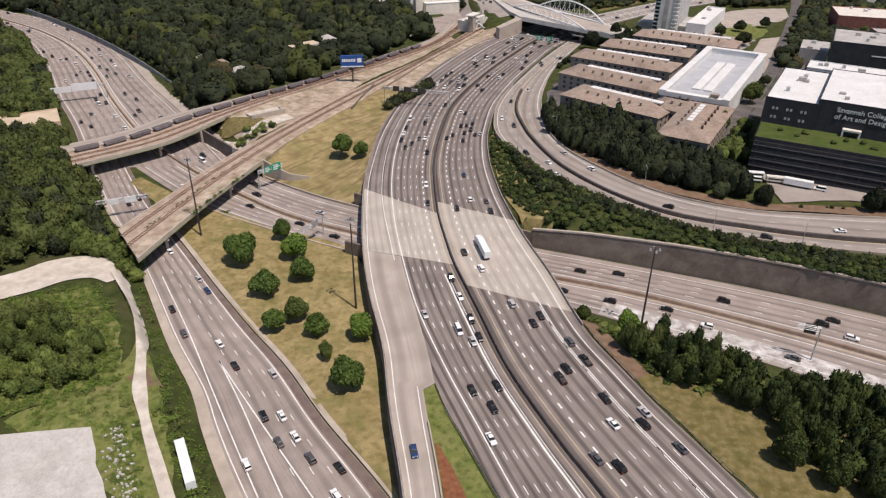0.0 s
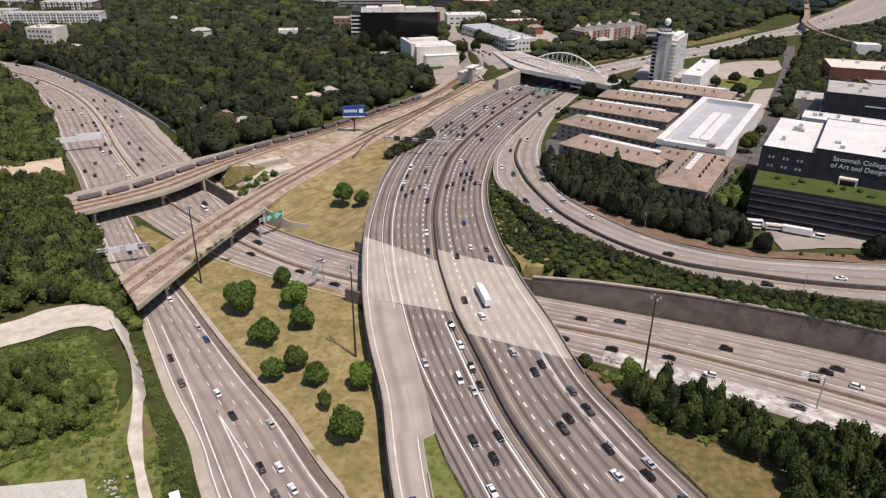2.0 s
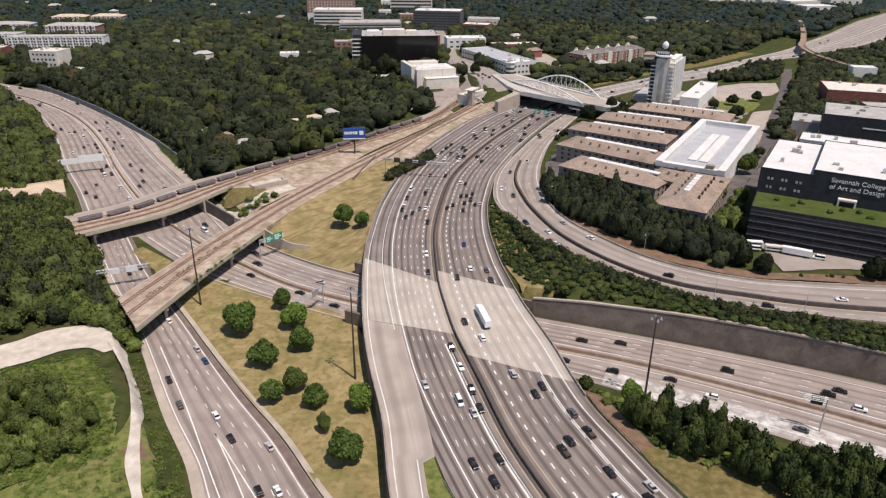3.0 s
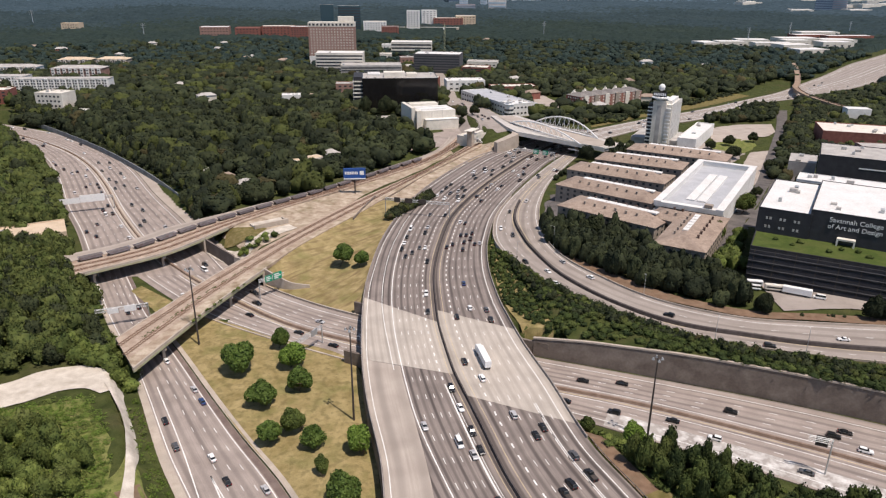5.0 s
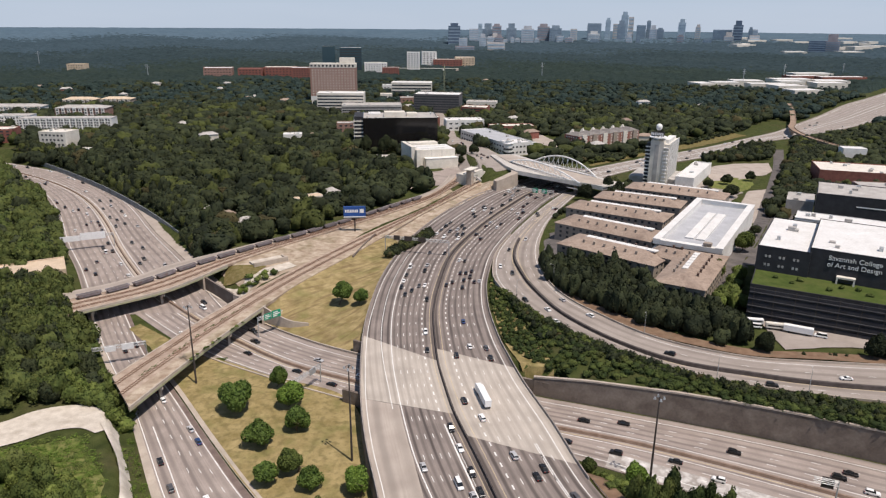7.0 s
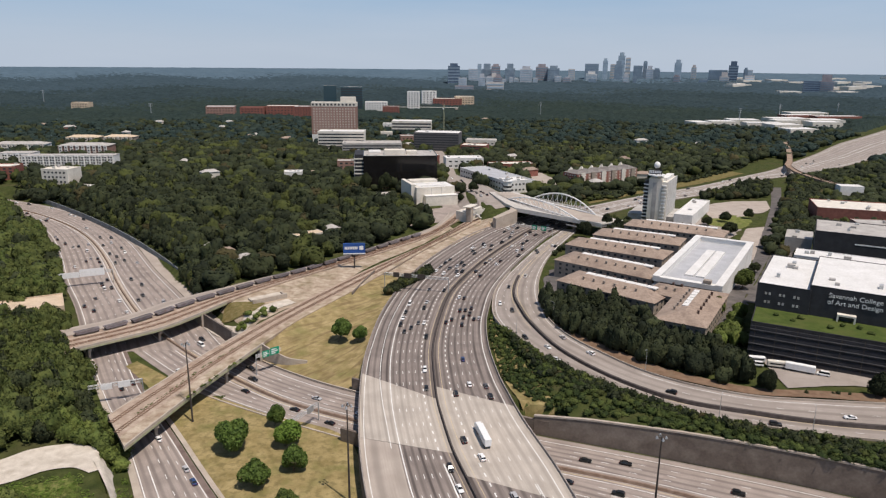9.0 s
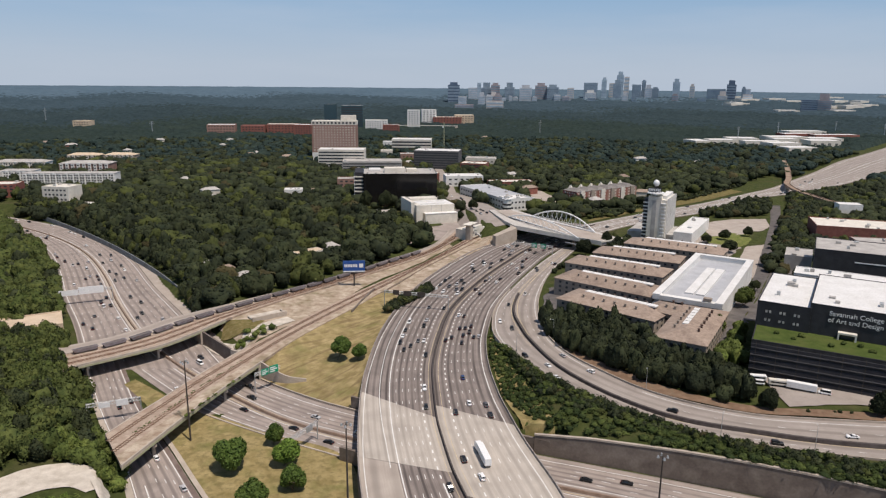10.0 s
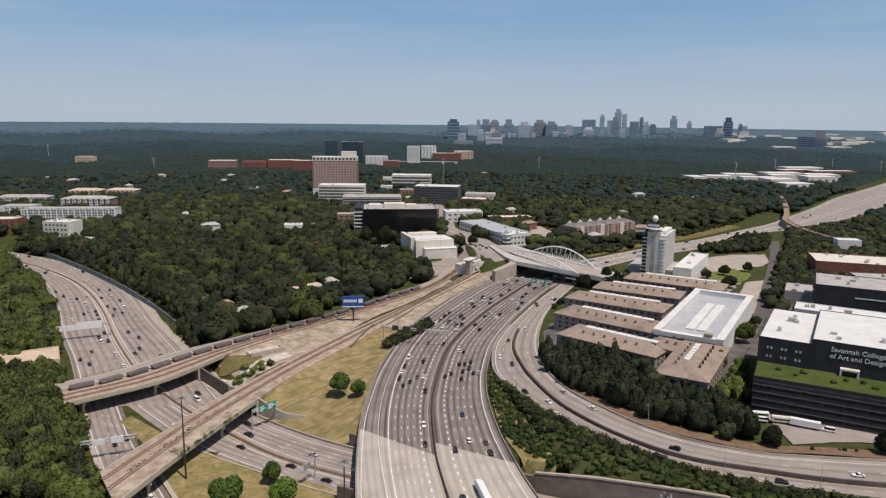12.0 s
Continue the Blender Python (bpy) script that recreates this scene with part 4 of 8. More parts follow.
def railway(tag, a, b, y_lo, y_hi, tracks, bands, piers):
    """Ballast bed on a deck, girders below the spans, tracks; bands: (from, to, material, name, rise) across the bed."""
    structure("rail_bed_" + tag, slab("rail_bed_" + tag, a, b, 1.3, M_BALLAST, 2, 6), "brown ballast railway bed", "railway")
    on = (a[:, 1] > y_lo) & (a[:, 1] < y_hi)
    for nm, u, sh in (("near", 0.0, 1), ("far", 1.0, -1)):
        line = across(a, b, u)
        q = line[on]
        structure(f"girder_{nm}_{tag}", profile(f"girder_{nm}_{tag}", q, [(-0.25 + 0.15 * sh, -1.9), (-0.25 + 0.15 * sh, -1.0), (0.25 + 0.15 * sh, -1.0), (0.25 + 0.15 * sh, -1.9)], M_GIRDER), "painted steel plate girder with rust", "girder")
        structure(f"fascia_{nm}_{tag}", profile(f"fascia_{nm}_{tag}", q + [0, 0, 0], [(-0.3, -1.05), (-0.3, 0.22), (0.3, 0.22), (0.3, -1.05)], M_CONCRETE), "pale stained concrete bridge edge", "parapet")
    for nm, u0, u1, mat, rise, label in bands:
        structure(f"{nm}_{tag}", slab(f"{nm}_{tag}", across(a, b, u0), across(a, b, u1), 0.2, mat, 1, 2, rise), label, "railway")
    for u in tracks:
        c = across(a, b, u)
        for nm, sh in (("rail_west", -0.72), ("rail_east", 0.72)):
            structure(f"{nm}_{tag}", profile(f"{nm}_{tag}", c, [(sh - 0.08, 0.1), (sh - 0.06, 0.3), (sh + 0.06, 0.3), (sh + 0.08, 0.1)], M_RUST), "rusty steel rail", "rail")
        verts, faces = [], []
        for p, nx in zip(even(c, 1.4)[:-1], even(c, 1.4)[1:]):
            d = (nx - p)[:2] / np.linalg.norm((nx - p)[:2])
            s = np.array([d[1], -d[0]])
            k = len(verts)
            for z in (0.04, 0.16):
                for i, j in ((-1.3, -0.13), (1.3, -0.13), (1.3, 0.13), (-1.3, 0.13)):
                    w = p[:2] + s * i + d * j
                    verts.append((w[0], w[1], p[2] + z))
            faces += [(k + 4, k + 5, k + 6, k + 7), (k, k + 1, k + 5, k + 4), (k + 1, k + 2, k + 6, k + 5), (k + 2, k + 3, k + 7, k + 6), (k + 3, k, k + 4, k + 7)]
        structure(f"sleepers_{tag}", mesh(f"sleepers_{tag}", verts, faces, M_SLEEPER), "weathered timber sleepers", "sleepers", "stuff")
    for x, y in piers:
        i = int(np.argmin(np.hypot(a[:, 0] - x, a[:, 1] - y)))
        d = b[i] - a[i]
        pr = thing("rail_pier", "stained concrete railway bridge pier", "bridge pier", pose(*a[i][:2], -8))
        part("cap_beam", boxes((0.3, -0.8, 5.4, math.hypot(d[0], d[1]) - 0.3, 0.8, 6.45)), M_CONCRETE, pr)
        for s in (0.12, 0.5, 0.88):
            part("column", boxes((math.hypot(d[0], d[1]) * s - 0.6, -0.6, -0.2, math.hypot(d[0], d[1]) * s + 0.6, 0.6, 5.5), bevel=0.1), M_CONCRETE, pr)
        pr.rotation_euler = (0, 0, math.atan2(d[1], d[0]))


railway("near", r1a, r1b, 226, 332, (0.44, 0.77), ((("walkway", 0.0, 0.27, M_YARD, 0.2, "pale sandy walkway along the bridge")),), ((-102.0, 300), (-128, 254)))
railway("far", r2a, r2b, 318, 392, (0.16, 0.36), ((("service_road", 0.62, 1.0, M_CONCRETE_ROAD, 0.3, "pale concrete service road beside the tracks")),), ((-152.5, 349), (-178, 325)))
for nm, pts in (("abutment_rail_east", [(-92, 326, -8), (-96.5, 337, -8), (-113, 348, -8)]), ("abutment_rail_far", [(-137.5, 373, -8), (-146, 384, -8), (-158, 398, -8)])):
    q = smooth_line(pts, 2.0)
    structure(nm, profile(nm, q, [(-0.6, -0.3), (-0.6, 7.6), (0.6, 7.6), (0.6, -0.3)], M_CONCRETE), "stained concrete bridge abutment", "wall")
q = smooth_line([(-92.3, 328, 1.4), (-85, 323.5, -0.6), (-77, 321, -3.4), (-68, 322.5, -5.4)], 2.0)
structure("wing_wall", profile("wing_wall", q, [(-0.4, -9.5), (-0.4, 0), (0.4, 0), (0.4, -9.5)], M_CONCRETE), "pale curved concrete wing wall stepping down", "wall")
q = smooth_line([(-113, 348, -8), (-128, 364, -8), (-146, 384, -8)], 2.0)
structure("cutting_wall", profile("cutting_wall", q, [(-0.5, -0.2), (-0.5, 7.8), (0.5, 7.8), (0.5, -0.2)], M_DARKWALL), "dark stained cutting wall between the bridges", "wall")

# ---- ground: one sheet, cut down along the lower roads, to the horizon ----
def spread(lo, hi, fine, coarse_to, growth=1.12):
    v = list(np.arange(lo, hi + 0.1, fine))
    s = fine
    while v[-1] < coarse_to:
        s *= growth
        v.append(v[-1] + s)
    return v


gy = [-900, -600, -400, -250, -150, -80, -30, 5, 25] + spread(40, 760, 4.0, 4950)
gx_r = spread(0, 330, 4.0, 4600)
gx_l = spread(4, 480, 4.0, 4600)
gx = np.array([-x for x in reversed(gx_l)] + list(gx_r))
gy = np.array(gy)
gy[-1] = 4950
GX, GY = np.meshgrid(gx, gy)


def far_rise(x, y):
    """The land swells slowly to a far wooded rise."""
    d = np.hypot(x, y)
    return 82 * (np.clip((d - 1800) / 3000, 0, 1.0)) ** 2


def smoothstep(a, b, x):
    t = np.clip((x - a) / (b - a), 0, 1)
    return t * t * (3 - 2 * t)


def road_samples(a, b):
    c = (a + b) / 2
    da = np.min(np.linalg.norm(c[:, None, :2] - a[None, :, :2], axis=2), axis=1)
    db = np.min(np.linalg.norm(c[:, None, :2] - b[None, :, :2], axis=2), axis=1)
    return np.column_stack([c[:, :2], (da + db) / 2])


LOW = np.vstack([road_samples(bU, bL), road_samples(cL, cR), road_samples(nL, nR)])


def gap_to(samples, x, y):
    x, y = np.asarray(x, float), np.asarray(y, float)
    out = np.full(x.shape, 1e9)
    for cx, cy, r in samples:
        out = np.minimum(out, np.hypot(x - cx, y - cy) - r)
    return out


def inside(poly, x, y):
    x, y = np.asarray(x, float), np.asarray(y, float)
    res = np.zeros(x.shape, bool)
    n = len(poly)
    for i in range(n):
        (x0, y0), (x1, y1) = poly[i][:2], poly[(i + 1) % n][:2]
        if y0 != y1:
            res ^= ((y0 > y) != (y1 > y)) & (x < (x1 - x0) * (y - y0) / (y1 - y0) + x0)
    return res


TRI_AREA = [(-116, 268), (-69, 198), (-35, 152), (5, 98), (12, 98), (-4, 140), (-12, 180), (-22, 225), (-30, 262), (-74, 273), (-112, 296)]
SLOPE_AREA = [(-95, 322), (-36, 292), (-28, 300), (-30, 390), (-24, 420), (-40, 455), (-56, 424), (-92, 345)]


def ground_z(x, y):
    x, y = np.asarray(x, float), np.asarray(y, float)
    above_b = y > np.interp(-x, [-250, -160, -60, -37], [165, 209, 248, 257])
    base = -0.5 + 4.8 * smoothstep(35, 110, x) * smoothstep(560, 330, y) * above_b + far_rise(x, y)
    near = (np.abs(x) < 640) & (y < 860)
    g = np.full(x.shape, 99.0)
    if near.any():
        g[near] = gap_to(LOW, x[near], y[near])
    fall = np.where(above_b & (x > 30), 2.5, np.where((x < -40) & (y < 245), 6.0, 15.0))
    k = smoothstep(0, 1, (g - np.where(above_b & (x > 30), 6.5, 3.5)) / fall)
    z = -8.35 * (1 - k) + base * k
    top = np.interp(y, [588, 606, 640, 690, 775, 900], [0, 5, 10.5, 11.2, 6.5, 0])
    mid = np.interp(y, [585, 612, 679, 775, 900], [50, 56, 42, 22, 7])
    rise = top * smoothstep(24, 11, mid - x) * smoothstep(40, 22, x - mid)
    z = z + np.where((x < np.interp(y, [560, 607, 662, 715], [16, 47, 88, 135])) & (y > 580), rise, 0)
    z = np.where(inside(TRI_AREA, x, y), -8.2, z)
    z = np.where(inside(SLOPE_AREA, x, y), -8.4, z)
    return z


GZ = ground_z(GX, GY) + 0.25 * np.sin(GX * 0.11) * np.cos(GY * 0.13) * (np.abs(GX) < 900)
nx, ny = len(gx), len(gy)
idx = np.arange(nx * ny).reshape(ny, nx)
quads = np.stack([idx[:-1, :-1], idx[:-1, 1:], idx[1:, 1:], idx[1:, :-1]], -1).reshape(-1, 4)
gm = bulk_mesh("ground", np.stack([GX, GY, GZ], -1).reshape(-1, 3), quads, M_GROUND)
gm.polygons.foreach_set("use_smooth", np.ones(len(gm.polygons), bool))
structure("ground", gm, "rolling ground under grass, brush and woods", "ground")


def ground_at(x, y):
    return float(ground_z(np.array([x]), np.array([y]))[0])

# ---- ground covers laid on the ground ----
def draped(name, left, right, material, label, rise=0.12, count=60, cross=4, category="ground"):
    a, b = even(smooth_line([(*p, 0) for p in left], 1.0), count=count), even(smooth_line([(*p, 0) for p in right], 1.0), count=count)
    rows = np.stack([across(a, b, j / cross) for j in range(cross + 1)], 1)
    for e, s in ((0, 1), (cross, -1)):
        for i in range(count):
            w = noise.noise(Vector((rows[i, e, 0] * 0.12, rows[i, e, 1] * 0.12, 5.0))) * 0.10
            rows[i, e] = rows[i, e] + (rows[i, cross // 2] - rows[i, e]) * w
    x, y = rows[..., 0].ravel(), rows[..., 1].ravel()
    z = ground_z(x, y) + 0.25 * np.sin(x * 0.11) * np.cos(y * 0.13) + rise
    w = cross + 1
    f = [(i * w + j, i * w + j + 1, (i + 1) * w + j + 1, (i + 1) * w + j) for i in range(count - 1) for j in range(cross)]
    return structure(name, mesh(name, np.stack([x, y, z], 1), f, material), label, category)


draped("lawn_right", [(58.6, 165), (63.5, 152), (70.6, 138), (79, 119), (98, 75)], [(64, 166), (80, 160), (100, 150), (122, 128), (150, 75)], M_OLIVEGRASS, "dry olive grass verge by the guardrail", 0.3, 40, 10)
draped("clay_verge", [(46.5, 200), (50.6, 183), (55, 172), (58.6, 163)], [(50, 203), (55, 187), (60, 175), (64, 166)], M_REDDIRT, "bare clay and rubble beside the parapet", 0.35, 30, 4)
draped("gore_ground", [(37, 258), (31, 280), (27.5, 300), (25.5, 330), (26, 362), (29, 385)], [(46, 256), (48, 285), (42, 310), (34, 338), (29.6, 363), (29.5, 385)], M_DRYGRASS, "dry grass below the shrubs", 0.5, 40, 4)
draped("dirt_track", [(-125, 221), (-120.1, 214.4), (-109.4, 200), (-101.2, 183.9), (-95.6, 169.4), (-91.6, 156.5), (-85.1, 144.8), (-79.3, 134.2), (-73.9, 124.6), (-69.8, 117.9), (-50, 85)],
       [(-119, 222), (-115.6, 214.5), (-106.3, 200.1), (-97.7, 183.9), (-92.3, 169.5), (-87.1, 156.5), (-82, 144.8), (-75.8, 134.3), (-70, 124.7), (-65.9, 117.9), (-46, 85)], M_DIRT, "pale gravel track", 1.0, 120, 4)
draped("dirt_clearing", [(-200, 185), (-172, 196), (-151, 206), (-139.5, 215), (-131, 217), (-123.5, 214)], [(-200, 205), (-175, 212), (-160, 222), (-149, 231), (-138, 233), (-127, 229), (-118.5, 218)], M_DIRT, "pale gravel clearing", 0.5, 60, 6)
draped("dirt_spot", [(-96, 163), (-90, 157)], [(-90, 167), (-84, 160)], M_REDDIRT, "bare sandy patch beside the track", 0.18, 10, 4)
draped("lawn_left", [(-122, 143), (-100, 170), (-104, 190), (-115, 208)], [(-60, 105), (-80, 150), (-92, 172), (-108, 200)], M_GREENGRASS, "rough green grass around the track", 0.1, 50, 8)
rr_ = random.Random(4)
bm = bmesh.new()
for k in range(120):
    u, v = rr_.random(), rr_.gauss(0, 1.5)
    x, y, s = -91 + 14 * u + v, 142 - 26 * u + v * 0.4, rr_.uniform(0.08, 0.36)
    box(bm, x - s, y - s * 0.7, -0.6, x + s, y + s * 0.8, 0.1 + s * 0.35)
me = bpy.data.meshes.new("rubble")
bm.to_mesh(me)
bm.free()
me.materials.append(M_LOT)
structure("rubble", me, "pale broken rubble strewn in the grass", "rubble", "stuff")
draped("dirt_apron", [(-135.5, 370), (-125.6, 359), (-112.3, 351)], [(-132, 378), (-121, 370), (-110.1, 366)], M_DIRT, "pale bare ground along the retaining wall", 0.7, 20, 3)
draped("track_apron", [(-112.3, 351), (-100.5, 375.6), (-88.2, 393.1)], [(-117, 362), (-108, 384), (-94.8, 399.9)], M_DIRT, "pale bare ground beside the tracks", 0.75, 24, 3)
draped("pit_grass", [(-128.3, 377), (-118.2, 373), (-109, 378)], [(-131, 393), (-119, 394), (-106, 392)], M_OLIVEGRASS, "olive grass hollow between the tracks", 0.8, 20, 4)
draped("slab_lot", [(-140, 95), (-128, 122), (-121, 138)], [(-72, 100), (-84, 120), (-97.3, 141)], M_LOT, "pale empty concrete lot", 0.5, 30, 4)
draped("rail_yard", [(-106, 356), (-86, 394), (-68, 432), (-50, 476), (-20, 530), (8, 590)], [(-134, 392), (-112, 424), (-88, 452), (-64, 484), (-34, 530), (2, 610)], M_YARD, "pale dusty ground between the tracks", 0.35, 60, 6)
draped("sandy_verge", [(-52, 426), (-34, 466), (-12, 520), (20, 586), (34, 618)], [(-33, 416), (-20, 462), (0, 518), (30, 576), (46, 606)], M_YARD, "sandy bare verge beside the freeway", 0.7, 50, 5)
draped("clay_bank", [(59.5, 360), (66, 338), (78, 317), (91, 296), (108, 281), (131, 270), (153, 266.5), (200, 262)], [(63, 362), (70, 342), (83, 322), (96, 302), (112, 287), (134, 276), (155, 273), (200, 270)], M_REDDIRT, "red clay strip behind the connector", 0.9, 50, 3)
draped("school_lot", [(150, 276), (186, 278), (230, 262)], [(152, 316), (198, 290), (250, 266)], M_GREYROAD, "pale paved service lot", 0.5, 20, 4)
draped("side_street", [(165, 389), (199, 441), (236, 508), (263, 561), (298, 628), (346, 724), (388, 819)], [(174, 387), (207, 439), (245, 505), (274, 559), (309, 626), (356, 722), (400, 817)], M_YARDASPHALT, "narrow grey side street", 0.4, 60, 2, "road")
draped("boulevard_far", [(16, 880), (8, 1010), (-12, 1219), (-40, 1400)], [(-4, 880), (-12, 1010), (-32, 1219), (-60, 1400)], M_GREYROAD, "wide pale city street", 0.6, 60, 3, "road")
draped("hall_lot", [(-38, 590), (5, 622), (22, 650)], [(-60, 640), (-20, 668), (10, 690)], M_ASPHALT_OLD, "grey parking lot beside the pale hall", 0.5, 20, 3)
draped("shop_lot", [(96, 882), (110, 815), (126, 766)], [(127, 917), (140, 850), (148, 800)], M_CONCRETE_ROAD, "pale shop parking lot", 0.6, 24, 4)
draped("tower_lot", [(250, 640), (268, 700), (306, 725), (344, 731)], [(289, 650), (300, 664), (312, 668), (330, 690)], M_CONCRETE_ROAD, "pale parking lot below the tower", 0.6, 24, 4)
draped("tower_lawn", [(238, 615), (255, 645), (275, 658)], [(261, 597), (282, 622), (292, 650)], M_GREENGRASS, "green lawn beside the parking lot", 0.6, 12, 3)
draped("green_verge", [(150, 706), (236, 782), (262, 800), (320, 846), (400, 925)], [(150, 716), (230, 792), (258, 815), (305, 862), (390, 945)], M_OLIVEGRASS, "green grass verge beside the far freeway", 0.5, 40, 4)

F_NEAR = [(110, 610), (142, 642), (215, 712), (291, 765), (383, 855), (427, 889), (490, 925), (619, 1039), (739, 1157), (1000, 1430), (1300, 1740)]
F_FAR = [(100, 650), (143, 690), (225, 760), (306, 822), (400, 908), (455, 960), (525, 1044), (606, 1140), (740, 1310), (859, 1440), (1180, 1800)]
fa, fb = pair([(*p, 0.3) for p in F_NEAR], [(*p, 0.3) for p in F_FAR], 10.0)
structure("road_far", slab("road_far", fa, fb, 0.6, M_GREYROAD, 12, 8), "broad pale freeway in the distance", "road")
mk = Marks()
for u in (0.08, 0.45, 0.55, 0.92):
    mk.solid(across(fa, fb, u), 0.7, 0.05)
for u in (0.17, 0.26, 0.35, 0.64, 0.73, 0.82):
    mk.dashes(across(fa, fb, u), width=0.5, dz=0.05)
mk.put("far_markings", M_WHITE)

draped("boulevard", [(64, 640), (50, 682), (31, 778), (17, 885)], [(48, 632), (33, 676), (13, 772), (-3, 880)], M_GREYROAD, "wide pale city street on a rise", 0.5, 60, 4, "road")
draped("street_apron", [(6, 650), (-4, 700), (-14, 770), (-22, 880)], [(62, 640), (66, 690), (60, 750), (24, 860)], M_GREYROAD, "paved ground beside the street", 0.42, 60, 8)
draped("wooded_street", [(-142, 410), (-130, 426), (-118, 446)], [(-128, 408), (-120, 422), (-110, 440)], M_CONCRETE_ROAD, "short pale street end at the tracks", 0.5, 12, 3)
draped("deck_yard", [(178, 392), (209, 441), (246, 506), (264, 545)], [(196, 384), (226, 434), (262, 500), (280, 538)], M_YARDASPHALT, "asphalt yard beside the side street", 0.36, 30, 4)
draped("tower_yard", [(196, 470), (226, 520), (246, 560), (268, 600)], [(236, 500), (250, 530), (268, 566), (290, 610)], M_CONCRETE_ROAD, "pale yard between street and tower", 0.3, 20, 4)
draped("shed_lot", [(-300, 430), (-262, 418)], [(-300, 475), (-268, 462)], M_LOT, "pale worn lot behind the tan building", 0.4, 10, 4)
draped("office_lot", [(-100, 744), (-80, 740), (-58, 740)], [(-102, 766), (-80, 764), (-58, 766)], M_LOT, "pale parking lot before the black office", 0.5, 12, 4)
draped("town_block", [(170, 560), (196, 600), (235, 650)], [(210, 535), (236, 560), (262, 597)], M_GREYROAD, "pale paved yard beside the tower", 0.5, 20, 3)
draped("court_yard", [(62, 420), (90, 500), (140, 560)], [(150, 350), (190, 410), (225, 480)], M_YARDASPHALT, "asphalt yards between the apartment blocks", 0.4, 30, 4)
bank("west_shoulder", [(-120, 352, -7.9), (-144.2, 390.2, -7.9), (-171.2, 430.5, -7.9), (-210.7, 486.2, -7.9), (-256.6, 557.5, -7.9), (-303.4, 616.7, -7.9)], [(-118, 356, -7.6), (-134, 396, -7.0), (-161, 437, -7.0), (-202, 494, -7.0), (-251, 563, -7.0), (-300, 621, -7.0)], M_CONCRETE_ROAD, "pale dusty shoulder beside the freeway", 40, 3)

# ---- vegetation ----
def leaf_cloud(seed, lobes, count, leaf, crown=(1.0, 1.0, 0.85), spread_=0.62, inner=0.0, jitter=0.45, core=0, lobe=(0.36, 0.26), rough=0.035, fill=0.95):
    """A crown of overlapping lobes, of radius about 1, standing on z = 0: a rounded leafy mass of core x core faces a
    side, and leaf-clump quads over it. Returns corners, quads and which quads are smooth."""
    r = np.random.default_rng(seed)
    cen = r.normal(size=(lobes, 3))
    cen /= np.linalg.norm(cen, axis=1)[:, None]
    cen *= (r.random((lobes, 1)) ** 0.5) * spread_
    cen[:, 2] = np.abs(cen[:, 2]) * 1.1 - 0.15
    rad = lobe[0] + lobe[1] * r.random(lobes)
    pts, nor = [], []
    while sum(len(p) for p in pts) < count:
        k = r.integers(0, lobes, count)
        d = r.normal(size=(count, 3))
        d /= np.linalg.norm(d, axis=1)[:, None]
        p = cen[k] + d * (rad[k] * (1 - inner * r.random(count) ** 2) * (0.92 + 0.16 * r.random(count)))[:, None]
        gap = np.min(np.linalg.norm(p[:, None] - cen[None], axis=2) / rad[None], axis=1)
        ok = (gap > 0.8) & (p[:, 2] > -0.45)
        pts.append(p[ok]), nor.append(d[ok])
    v = np.zeros((0, 3))
    q = np.zeros((0, 4), int)
    if count:
        p, d = np.vstack(pts)[:count], np.vstack(nor)[:count]
        d = d + jitter * r.normal(size=d.shape)
        d /= np.linalg.norm(d, axis=1)[:, None]
        t = np.cross(d, r.normal(size=d.shape))
        t /= np.linalg.norm(t, axis=1)[:, None]
        b = np.cross(d, t)
        s = (leaf * (0.6 + 0.8 * r.random(count)))[:, None]
        v = np.stack([p - t * s * 0.6, p - b * s * 0.75 + d * s * 0.15, p + t * s * 0.6, p + b * s * 0.75 - d * s * 0.15], 1).reshape(-1, 3)
        q = np.arange(len(v)).reshape(-1, 4)
    smooth = np.zeros(len(q), bool)
    if core:
        g = np.linspace(-1, 1, core + 1)
        faces = []
        for axis in range(3):
            for sign in (-1, 1):
                for a0, a1 in zip(g, g[1:]):
                    for b0, b1 in zip(g, g[1:]):
                        c = np.zeros((4, 3))
                        c[:, axis] = sign
                        c[:, (axis + 1) % 3] = [a0, a1, a1, a0]
                        c[:, (axis + 2) % 3] = [b0, b0, b1, b1] if sign > 0 else [b1, b1, b0, b0]
                        faces.append(c)
        c, inv = np.unique(np.round(np.array(faces).reshape(-1, 3), 5), axis=0, return_inverse=True)
        c = c / np.linalg.norm(c, axis=1)[:, None]
        along_ = c @ cen.T
        away = (cen ** 2).sum(1)[None] - along_ ** 2
        reach = np.where(away < rad ** 2, along_ + np.sqrt(np.maximum(rad[None] ** 2 - away, 0)), 0.25)
        c = c * (np.max(reach, axis=1) * (fill + rough * r.normal(size=len(c))))[:, None]
        c[:, 2] = np.maximum(c[:, 2], -0.5)
        cq = inv.reshape(-1, 4)
        cq = cq[~np.all(c[cq][:, :, 2] <= -0.49, axis=1)]
        q = np.vstack([q, cq + len(v)])
        v = np.vstack([v, c])
        smooth = np.concatenate([smooth, np.ones(len(cq), bool)])
    v = v * np.array(crown) + np.array([0, 0, 0.6 * crown[2]])
    return v, q, smooth


def crown_mesh(name, cloud, material):
    me = bulk_mesh(name, cloud[0], cloud[1], material)
    me.polygons.foreach_set("use_smooth", cloud[2])
    return me


